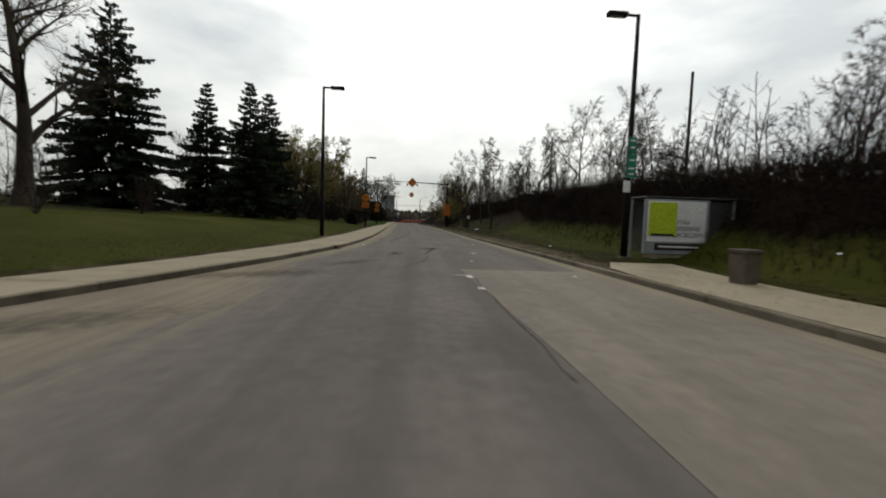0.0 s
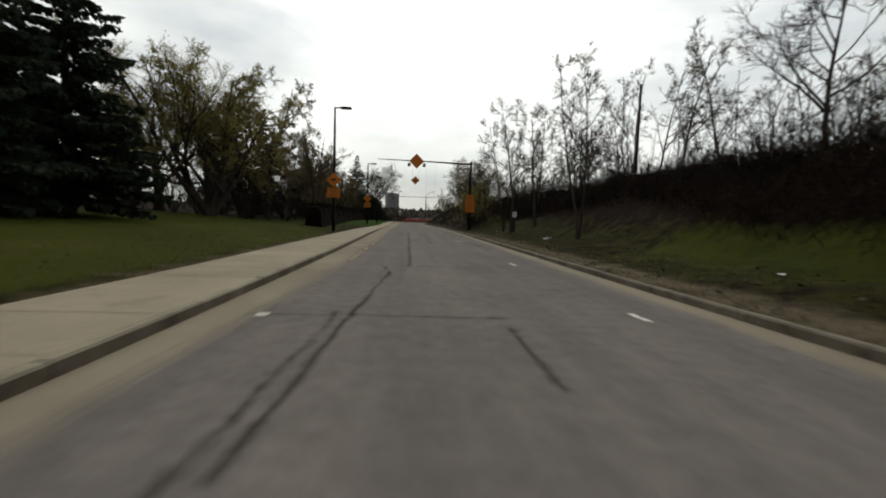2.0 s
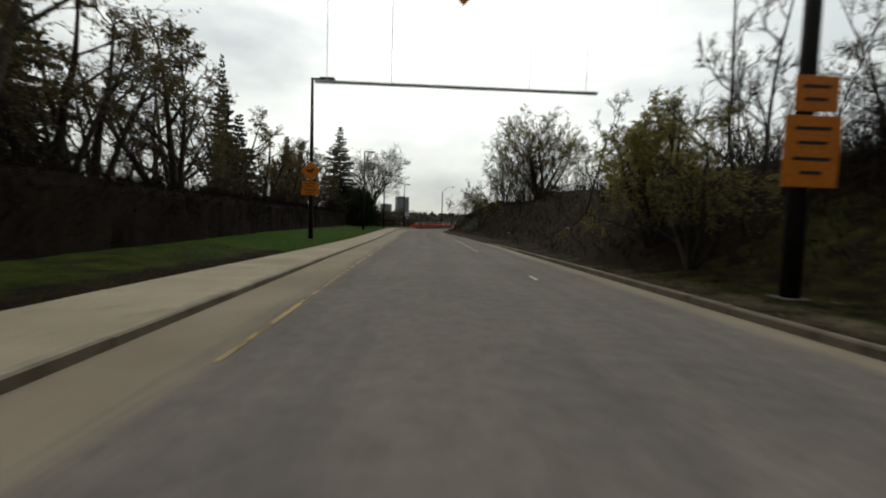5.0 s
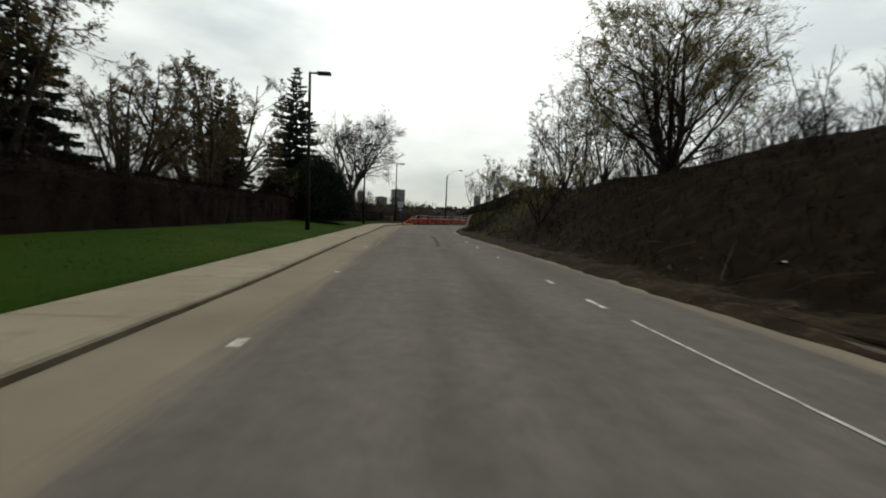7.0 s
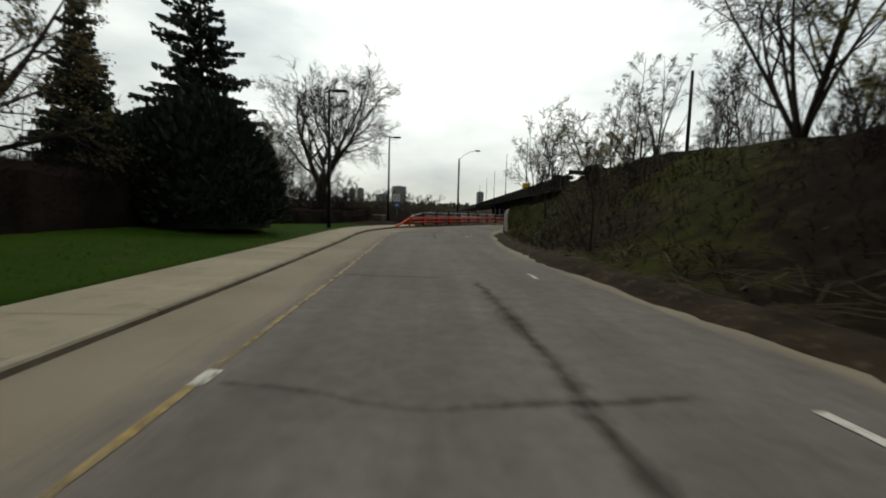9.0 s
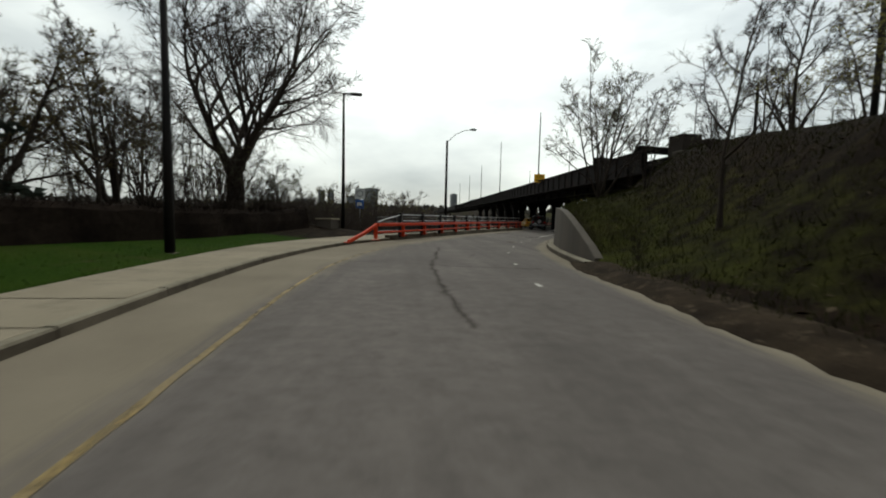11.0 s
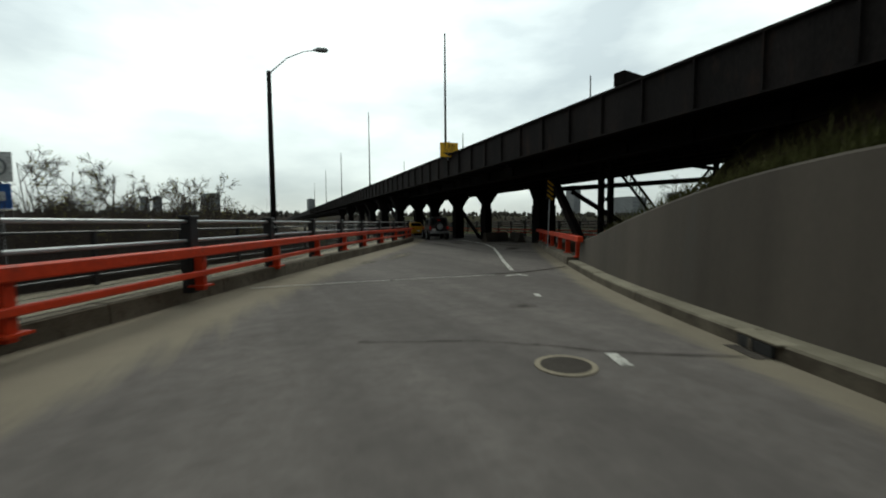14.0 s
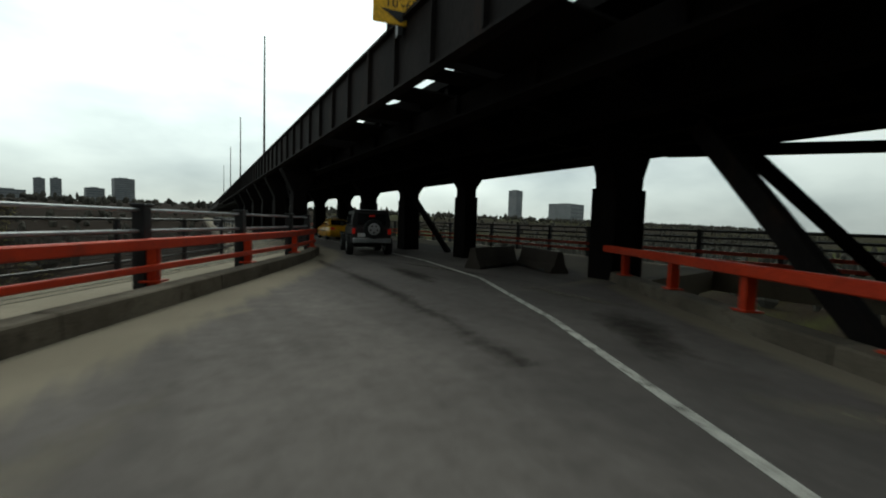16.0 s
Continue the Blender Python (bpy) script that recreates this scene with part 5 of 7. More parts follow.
# route sign behind the footway railing
sg = thing("route_sign", "white and blue route sign standing behind the railing", "sign", pose(-4.2, 150.5, -1.95, 0, 0, -12))
sg.scale = (1.5, 1.5, 1.5)
part("post", Geo().box((0, 0, 0.6), (0.07, 0.07, 6.4)), GALV, sg)
part("upper_panel", Geo().box((0, -0.06, 3.55), (0.62, 0.02, 0.66)), WHITE, sg, "white panel with a grey ring", bev=0.005)
part("ring", Geo().disc_ring((0, -0.08, 3.55), 0.17, 0.22, 0, 0.006), GREY, sg)
part("lower_panel", Geo().box((0, -0.06, 2.9), (0.52, 0.02, 0.55)), SIGN_B, sg, "blue panel", bev=0.005)
part("text_bar", Geo().box((0, -0.075, 2.9), (0.3, 0.006, 0.2)), WHITE, sg)

# notice on a tree trunk on the verge
nt_ = thing("notice_board", "small white notice fixed to a dark pole on the verge", "sign", pose(9.5, 40.2, 0.1))
part("pole", Geo().tube([(0, 0, 0), (0, 0, 2.4)], [0.16, 0.14], 8), BARK, nt_, "dark wooden pole")
part("panel", Geo().box((0.0, -0.18, 1.85), (0.34, 0.02, 0.42)), WHITE, nt_, "white notice", bev=0.004)
part("text_bar", Geo().box((0.0, -0.195, 1.88), (0.12, 0.006, 0.22)), GREY, nt_)
# bare utility pole behind the bank
solid("utility_pole", Geo().tube([(23.9, 48.4, 3.0), (23.9, 48.4, 15.7)], [0.17, 0.12], 8), BARK, "tall bare wooden utility pole behind the bank", "pole", smooth=True)
solid("utility_pole", Geo().tube([(29.7, 22.5, 3.0), (29.7, 22.5, 17.4)], [0.19, 0.13], 8), BARK, "tall bare wooden utility pole behind the bank", "pole", smooth=True)
solid("utility_pole", Geo().tube([(22.0, 128.6, 4.0), (22.0, 128.6, 14.0)], [0.17, 0.12], 8), POLE, "tall dark pole behind the bridge abutment", "pole", smooth=True)

# bus shelter
sh_ = thing("bus_shelter", "glazed bus shelter with a dark roof and poster panel", "bus shelter", pose(10.45, -3.9, 0.14, 0, 0, 0))
panel = part("poster_case", Geo().box((1.08, 0, 1.22), (2.2, 0.16, 2.0)), GREY, sh_, "grey poster case", bev=0.02)
part("poster", Geo().box((1.08, -0.085, 1.42), (2.08, 0.012, 1.48)), WHITE, panel, "white and lime poster")
part("poster_square", Geo().box((0.58, -0.095, 1.50), (0.98, 0.012, 1.22)), LIME, panel, "lime green square")
part("poster_strip", Geo().box((1.22, -0.095, 0.50), (1.76, 0.012, 0.24)), BLACK, panel, "black footer strip")
part("text_bar", Geo().box((1.22, -0.105, 0.50), (1.5, 0.006, 0.06)), WHITE, panel, "pale unreadable footer lettering")
part("text_bar", Geo().box((0.58, -0.105, 0.93), (0.8, 0.006, 0.09)), BLACK, panel, "dark unreadable name")
for txt, z, w in (("YOU", 1.40, 1.30), ("DESERVE", 1.16, 1.48), ("EXCELLENCE", 0.93, 1.60)):
    lettering("lettering", txt, 0.22, pose(w, -0.095, z), BLACK, panel, "dark poster lettering")
for x, y in ((2.22, 0.0), (0.04, 0.95), (3.9, 0.95), (3.15, 0.0), (2.4, 0.95)):
    part("post", Geo().box((x, y, 1.13), (0.07, 0.07, 2.26)), GREY, sh_)
part("roof", Geo().box((1.97, 0.47, 2.29), (3.95, 1.06, 0.06)), BLACKSTEEL, sh_, "thin dark flat roof", bev=0.015)
for x0, x1, y in ((0.1, 2.4, 0.95), (2.4, 3.9, 0.95), (2.25, 3.15, 0.0)):
    pane = part("glass_pane", Geo().box(((x0 + x1) / 2, y, 1.22), (x1 - x0 - 0.08, 0.012, 1.9)), CLEAR, sh_, "tinted glass pane")
    pane.visible_shadow = False
part("bench", Geo().box((1.5, 0.68, 0.48), (2.0, 0.36, 0.06)), WOOD, sh_, bev=0.01)
for x in (0.8, 2.2):
    part("bench_leg", Geo().box((x, 0.68, 0.23), (0.06, 0.30, 0.46)), GREY, sh_)
part("kick_rail", Geo().box((1.08, -0.02, 0.14), (2.1, 0.1, 0.10)), CONCRETE, sh_)
sh_.scale = (1.14, 1.14, 1.06)
bin_ = thing("litter_bin", "square brown-grey litter bin beside the bus shelter", "litter bin", pose(9.35, -10.2, 0.14, 0, 0, 8))
part("body", Geo().add([(sx * w, sy * w, z) for z, w in ((0, 0.21), (0.72, 0.24)) for sx, sy in ((-1, -1), (1, -1), (1, 1), (-1, 1))], [(3, 2, 1, 0), (4, 5, 6, 7), (0, 1, 5, 4), (1, 2, 6, 5), (2, 3, 7, 6), (3, 0, 4, 7)]), KERBSTONE, bin_, bev=0.02)
part("lid", Geo().box((0, 0, 0.77), (0.52, 0.52, 0.10)), WALLCON, bin_, "paler lid", bev=0.02)

# concrete plinth at the start of the bridge
pl = thing("concrete_plinth", "weathered concrete end block beside the footway", "plinth", pose(-5.35, 139.2, 0.1, 0, 0, -25))
part("block", Geo().box((0, 0, 0.38), (1.15, 0.9, 1.1)), WALLCON, pl, bev=0.04)
part("cap", Geo().box((0, 0, 0.97), (1.28, 1.02, 0.10)), CONCRETE, pl, bev=0.03)
# storm drains in the kerb
for x, y, fxn, a in ((x_left(-0.9), -0.9, -1, 8), (x_left(94.7), 94.7, -1, 3), (x_right(134.05), 134.05, 1, -26), (x_right(38.5), 38.5, 1, 1)):
    dr = thing("storm_drain", "dark storm drain inlet cut into the concrete kerb", "drain", pose(x, y, -0.065 if 60 < y < 100 else 0, 0, 0, a), "storm drains")
    # Solid black box paints the shade inside the inlet; the kerb isn't hollow.
    part("inlet", Geo().box((fxn * 0.04, 0, 0.075), (0.12, 0.5, 0.12)), BLACK, dr, "black box for the shaded kerb opening")
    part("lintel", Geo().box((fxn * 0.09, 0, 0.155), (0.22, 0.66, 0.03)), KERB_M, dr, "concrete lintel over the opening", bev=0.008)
    part("divider", Geo().box((fxn * 0.02, 0.05, 0.075), (0.10, 0.05, 0.118)), KERBSTONE, dr)
    part("apron", Geo().box((-fxn * 0.10, 0, 0.004), (0.14, 0.5, 0.008)), TAR, dr, "dark stained apron")

# ================= trees =================
def bare_tree(rnd, height, r0, stems=1, spread=0.75, limbs=9, subs=6, twigs=5, fine=6, lean=0.0, droop=0.0, start=0.3, bud=0.0, sides=(7, 4, 3), leaf=1.0, fork=0.0):
    """A leafless tree: wood (trunk and limbs), twigs, and small buds."""
    wood, tw, bd = Geo(), Geo(), Geo()

    def path(p, d, length, n, wander, lift):
        pts = [p]
        for _ in range(n):
            d = (d + Vector((rnd.gauss(0, wander), rnd.gauss(0, wander), rnd.gauss(0, wander * 0.6) + lift))).normalized()
            p = p + d * (length / n)
            pts.append(p)
        return pts

    def at(pts, t):
        k = min(int(t * (len(pts) - 1)), len(pts) - 2)
        u = t * (len(pts) - 1) - k
        return pts[k].lerp(pts[k + 1], u), (pts[k + 1] - pts[k]).normalized()

    def side(d, angle):
        a = d.cross(Vector((0, 0, 1)) if abs(d.z) < 0.95 else Vector((1, 0, 0))).normalized()
        b = d.cross(a)
        t = rnd.uniform(0, 2 * math.pi)
        return (d * math.cos(angle) + (a * math.cos(t) + b * math.sin(t)) * math.sin(angle)).normalized()

    def buds(pts, n):
        for _ in range(int(n + rnd.random())):
            q, _d = at(pts, rnd.uniform(0.2, 1.0))
            s = rnd.uniform(0.030, 0.075) * leaf
            u = Vector((rnd.gauss(0, 1), rnd.gauss(0, 1), rnd.gauss(0, 1))).normalized() * s
            w = u.cross(Vector((rnd.gauss(0, 1), rnd.gauss(0, 1), rnd.gauss(0, 1)))).normalized() * s * 0.6
            bd.add([tuple(q), tuple(q + u * 0.5 + w), tuple(q + u * 1.3), tuple(q + u * 0.5 - w)], [(0, 1, 2, 3)])

    def small(p, d, length):
        pts = path(p, d, length, 2, 0.2, 0.03 - droop)
        tw.tube(pts, [0.010, 0.007, 0.003], 3, False)
        if bud:
            buds(pts, bud * 1.6)
        for k in range(fine):
            q, dd = at(pts, rnd.uniform(0.1, 0.97))
            e = side(dd, rnd.uniform(0.4, 0.9)) * length * rnd.uniform(0.35, 0.85)
            e.z -= droop * 1.5 * e.length
            tw.spike(q, e, 0.0085, Vector((rnd.gauss(0, 1), rnd.gauss(0, 1), rnd.gauss(0, 1))))
            if bud:
                buds([q, q + e], bud * 0.75)

    if fork:
        wood.tube([(0, 0, -0.3), (0.02, 0, 0.25), (0.05, 0.03, fork * 0.6), (0, 0, fork + 0.1)], [r0 * 1.5, r0 * 1.12, r0, r0 * 0.95], 10, False)
    for s in range(stems):
        ang = rnd.uniform(0, 2 * math.pi) if not fork else 6.2832 * (s + rnd.uniform(-0.2, 0.2)) / stems
        tilt = (lean if stems == 1 else rnd.uniform(0.12, spread * 0.75)) if not fork else rnd.uniform(0.45, 0.85)
        d0 = Vector((math.cos(ang) * tilt, math.sin(ang) * tilt, 1)).normalized()
        h = height * (1.0 if stems == 1 else rnd.uniform(0.72, 1.0))
        rr = r0 * (1.0 if stems == 1 else rnd.uniform(0.5, 0.8))
        trunk = path(Vector((0, 0, fork - 0.25)), d0, h * 0.92 - fork, 9, 0.06 if not fork else 0.10, 0.05)
        rad = [rr * (1.35 if i == 0 else 1.0) * (1 - 0.93 * (i / 9) ** 0.8) + 0.008 for i in range(10)]
        wood.tube(trunk, rad, sides[0], False)
        nl = limbs if stems == 1 else max(4, int(limbs * 0.62))
        for k in range(nl):
            t = start + (1 - start) * ((k + rnd.random() * 0.8) / nl)
            p, d = at(trunk, min(t, 0.985))
            ln = h * spread * rnd.uniform(0.34, 0.58) * (1.12 - 0.72 * (t - start) / (1 - start))
            dl = side(d, rnd.uniform(0.55, 1.0))
            dl.z = abs(dl.z) * 0.7 + 0.12
            r1 = max(0.014, rad[min(9, int(t * 9))] * rnd.uniform(0.45, 0.7))
            limb = path(p, dl.normalized(), ln, 5, 0.14, 0.08 - droop * 0.5)
            wood.tube(limb, [r1 * (1 - 0.88 * i / 5) + 0.005 for i in range(6)], sides[1], False)
            for j in range(subs):
                tt = 0.22 + 0.78 * (j + rnd.random()) / subs
                q, dq = at(limb, min(tt, 0.99))
                l2 = ln * rnd.uniform(0.32, 0.55) * (1.1 - 0.5 * tt)
                sub = path(q, side(dq, rnd.uniform(0.45, 0.95)), l2, 3, 0.18, 0.06 - droop)
                wood.tube(sub, [max(0.010, r1 * 0.36 * (1 - 0.8 * i / 3)) for i in range(4)], sides[2], False)
                for m in range(twigs):
                    q2, d2 = at(sub, rnd.uniform(0.2, 1.0))
                    small(q2, side(d2, rnd.uniform(0.35, 0.9)), max(0.35, l2 * rnd.uniform(0.38, 0.7)))
    return wood, tw, bd


def conifer(rnd, height, radius, droop=0.35, dense=1.0, bare=0.06, tip=1.0):
    """A spruce: a straight stem and whorls of drooping boughs clothed with needle sprays."""
    wood, ndl = Geo(), Geo()
    wood.tube([(0, 0, -0.3), (0, 0, height * 0.5), (0, 0, height * 0.985)], [height * 0.016, height * 0.010, 0.015], 7, False)
    z = height * bare
    while z < height * 0.985:
        f = (z - height * bare) / (height * (1 - bare))
        reach = radius * (1 - f) ** 0.85 * (0.86 + 0.28 * rnd.random()) + 0.12
        nb = int((5 + 4 * (1 - f)) * dense) + 1
        a0 = rnd.uniform(0, 6.28)
        z_whorl = z
        for b in range(nb):
            z = z_whorl + rnd.uniform(-0.24, 0.24) * (1 - 0.6 * f)
            a = a0 + 6.283 * b / nb + rnd.gauss(0, 0.16)
            L = reach * (rnd.uniform(0.45, 0.8) if rnd.random() < 0.35 else rnd.uniform(0.8, 1.2))
            up = 0.30 * f
            dz = lambda u: L * (up * u - droop * (1 - 0.6 * f) * u * u + 0.10 * u ** 4)
            ca, sa = math.cos(a), math.sin(a)
            P = lambda u: Vector((ca * L * u, sa * L * u, z + dz(u)))
            wood.tube([P(0), P(0.5), P(0.95)], [0.02 + 0.008 * L, 0.015, 0.006], 3, False)
            ns = max(5, int(L * 10.5 * dense))
            for s in range(ns):
                u = 0.12 + 0.88 * (s + rnd.random()) / ns
                p = P(min(u, 1.0))
                sl = (0.26 + 0.24 * L * (1 - u)) * rnd.uniform(0.7, 1.25) * (1 - 0.45 * f)
                for sd in (-1, 1):
                    q = Vector((ca * 0.75 - sd * sa * 0.7, sa * 0.75 + sd * ca * 0.7, -0.25 + rnd.gauss(0, 0.18))).normalized() * sl
                    w = q.cross(Vector((rnd.gauss(0, 0.7), rnd.gauss(0, 0.7), rnd.gauss(0, 0.8)))).normalized() * (0.045 + 0.085 * sl)
                    hang = Vector((0, 0, -0.16 - 0.14 * rnd.random())) * (1 - 0.5 * f)
                    ndl.add([tuple(p - w * 0.6), tuple(p + q * 0.55 - w + hang * 0.4), tuple(p + q), tuple(p + q * 0.55 + w + hang), tuple(p + w * 0.6)], [(0, 1, 2, 3, 4)])
                if rnd.random() < 0.6:
                    q = Vector((ca, sa, 0.3)).normalized() * (0.20 + 0.1 * rnd.random())
                    ndl.add([tuple(p - Vector((0, 0, 0.10))), tuple(p + q), tuple(p + Vector((0, 0, 0.12)))], [(0, 1, 2)])
        z = z_whorl + height * 0.020 + 0.27 * (1 - 0.5 * f) * rnd.uniform(0.6, 1.4)
    return wood, ndl


def tree_thing(label, geos, mats, category="tree"):
    t = thing("tree", label, category)
    names = ("trunk", "crown", "foliage")
    for g, m, n in zip(geos, mats, names):
        if len(g.v):
            part(n, g, m, t, "", n == "trunk")
    return t


R = random.Random
proto = {
    "slim1": tree_thing("tall slender leafless tree on the brown bank", bare_tree(R(3), 11.5, 0.105, spread=0.50, limbs=16, subs=5, twigs=5, fine=10, start=0.26), (BARK, TWIG, BUD)),
    "slim2": tree_thing("slender leaning leafless tree on the bank", bare_tree(R(7), 10.5, 0.105, spread=0.60, limbs=13, subs=5, twigs=5, fine=10, lean=0.22, start=0.24, bud=0.15), (BARK, TWIG, BUD)),
    "slim3": tree_thing("thin multi-stemmed leafless tree on the bank", bare_tree(R(11), 10.0, 0.12, stems=3, spread=0.52, limbs=10, subs=5, twigs=5, fine=9, start=0.24), (BARK, TWIG, BUD)),
    "thicket": tree_thing("dense clump of upright grey-brown bare stems below the bridge", bare_tree(R(151), 19.6, 0.16, stems=13, spread=0.36, limbs=10, subs=4, twigs=5, fine=8, start=0.58, bud=0.25), (BARK_PALE, TWIG, BUD)),
    "twin": tree_thing("tall twin-stemmed leafless tree on the verge", bare_tree(R(137), 12.6, 0.15, stems=2, spread=0.42, limbs=20, subs=5, twigs=5, fine=9, start=0.34), (BARK, TWIG, BUD)),
    "spreader": tree_thing("huge many-stemmed tree with small yellow-green leaves on the bank crest", bare_tree(R(131), 11.6, 0.25, stems=9, spread=1.2, limbs=17, subs=6, twigs=5, fine=8, start=0.14, bud=1.7, leaf=1.15), (BARK, TWIG, BUD)),
    "young": tree_thing("round-crowned leafless tree with fine grey twigs on the bank", bare_tree(R(83), 8.6, 0.12, spread=0.92, limbs=15, subs=5, twigs=5, fine=11, start=0.28), (BARK_PALE, TWIG, BUD)),
    "leafing": tree_thing("young tree just breaking into small green leaf on the bank", bare_tree(R(89), 8.0, 0.12, stems=3, spread=0.85, limbs=9, subs=4, twigs=4, fine=8, start=0.25, bud=0.35, leaf=0.9), (BARK_PALE, TWIG, BUD)),
    "vase": tree_thing("wide many-stemmed tree with small grey-green leaves on the bank", bare_tree(R(97), 8.2, 0.11, stems=8, spread=0.85, limbs=10, subs=4, twigs=4, fine=8, start=0.22, bud=0.8, leaf=0.8), (BARK, TWIG, BUD_GREY)),
    "budding": tree_thing("bushy tree breaking into yellow-green leaf on the bank", bare_tree(R(17), 7.5, 0.17, stems=6, spread=0.95, limbs=9, subs=5, twigs=4, fine=8, start=0.2, droop=0.05, bud=1.6, leaf=0.85), (BARK, TWIG, BUD)),
    "weeping": tree_thing("wide willow-like tree with drooping yellow-green twigs on the bank", bare_tree(R(71), 7.6, 0.20, stems=7, spread=0.95, limbs=10, subs=6, twigs=5, fine=8, droop=0.16, start=0.15, bud=2.2, leaf=0.9), (BARK, TWIG_Y, BUD)),
    "olive": tree_thing("broad park tree with dense fine olive-brown twigs", bare_tree(R(23), 12.0, 0.40, stems=4, spread=0.80, limbs=11, subs=6, twigs=5, fine=8, droop=0.06, start=0.2, bud=2.0, leaf=1.25), (BARK, TWIG, BUD_OLD)),
    "willow": tree_thing("huge old willow with a dense greenish haze of twigs", bare_tree(R(19), 13.0, 0.46, stems=6, spread=1.05, limbs=17, subs=7, twigs=7, fine=11, droop=0.08, start=0.2, bud=1.7, leaf=0.95), (BARK, TWIG_Y, BUD)),
    "big": tree_thing("large spreading leafless tree with a dark forked trunk", bare_tree(R(29), 11.0, 0.36, stems=4, spread=1.15, limbs=20, subs=7, twigs=5, fine=10, start=0.16, droop=0.04, fork=1.9), (BARK, TWIG, BUD)),
    "elm": tree_thing("large leafless park tree with a broad crown", bare_tree(R(31), 13.0, 0.36, spread=0.80, limbs=17, subs=6, twigs=6, fine=8, start=0.2, bud=0.3, leaf=1.4), (BARK, TWIG, BUD_OLD)),
    "shrub": tree_thing("dense dark bare shrub of many thin stems", bare_tree(R(61), 4.2, 0.05, stems=7, spread=0.8, limbs=5, subs=2, twigs=3, fine=6, start=0.1, sides=(3, 3, 3)), (BARK, TWIG_RED, BUD), "shrub"),
    "spruce1": tree_thing("tall dark spruce with drooping boughs", conifer(R(41), 14.0, 4.9, 0.30, 0.9), (BARK, NEEDLE)),
    "spruce2": tree_thing("narrow dark spruce above the lawn", conifer(R(43), 11.5, 3.0, 0.26, 0.95), (BARK, NEEDLE)),
    "spruce3": tree_thing("tall bluish spruce with dense boughs", conifer(R(47), 16.5, 4.6, 0.28, 0.95), (BARK, NEEDLE_B)),
}
dome_w, dome_n = Geo(), Geo()
rd = R(53)
for _ in range(9000):
    a, e = rd.uniform(0, 6.283), math.asin(rd.random())
    k = rd.uniform(0.80, 1.03) * (1 + 0.10 * noise.noise((math.cos(a) * 2, math.sin(a) * 2, e * 2)))
    d = Vector((math.cos(a) * math.cos(e), math.sin(a) * math.cos(e), math.sin(e)))
    p = Vector((d.x * 2.9 * k, d.y * 2.9 * k, 0.25 + d.z * 4.6 * k))
    q = (d + Vector((rd.gauss(0, 0.4), rd.gauss(0, 0.4), rd.uniform(0.1, 0.8)))).normalized() * rd.uniform(0.14, 0.36)
    w = q.cross(Vector((rd.gauss(0, 1), rd.gauss(0, 1), rd.gauss(0, 1)))).normalized() * 0.055
    dome_n.add([tuple(p - w), tuple(p + q * 0.5 - w * 1.2), tuple(p + q), tuple(p + q * 0.5 + w * 1.2), tuple(p + w)], [(0, 1, 2, 3, 4)])
for _ in range(26):
    a, e = rd.uniform(0, 6.283), rd.uniform(0.15, 1.4)
    dome_w.tube([(0, 0, -0.1), (math.cos(a) * math.cos(e) * 1.2, math.sin(a) * math.cos(e) * 1.2, 0.4 + math.sin(e) * 1.8), (math.cos(a) * math.cos(e) * 2.5, math.sin(a) * math.cos(e) * 2.5, 0.3 + math.sin(e) * 4.0)], [0.08, 0.05, 0.02], 5, False)
core = [[(math.cos(6.2832 * j / 18) * math.cos(e) * 2.35, math.sin(6.2832 * j / 18) * math.cos(e) * 2.35, 0.05 + math.sin(e) * 3.85) for j in range(19)] for e in (0.0, 0.25, 0.5, 0.75, 1.0, 1.25, 1.5)]
proto["dome"] = tree_thing("dense dome-shaped dark mountain pine beside the lawn", (dome_w, dome_n), (BARK, NEEDLE))
part("inner_foliage", Geo().grid(core), NEEDLE, proto["dome"], "dark inner needles")
used = set()


def plant(kind, x, y, s=1.0, rot=0.0, z=None, sz=1.0, group="trees"):
    ob = proto[kind]
    m = Matrix.Translation((x, y, ground_z(x, y) if z is None else z)) @ Matrix.Rotation(rot, 4, "Z")
    if kind in used:
        ob = copy_thing(ob, m)
    else:
        used.add(kind)
        ob.matrix_basis = m
    ob.scale = (s, s, s * sz)
    tagged(ob, group=group)
    return ob


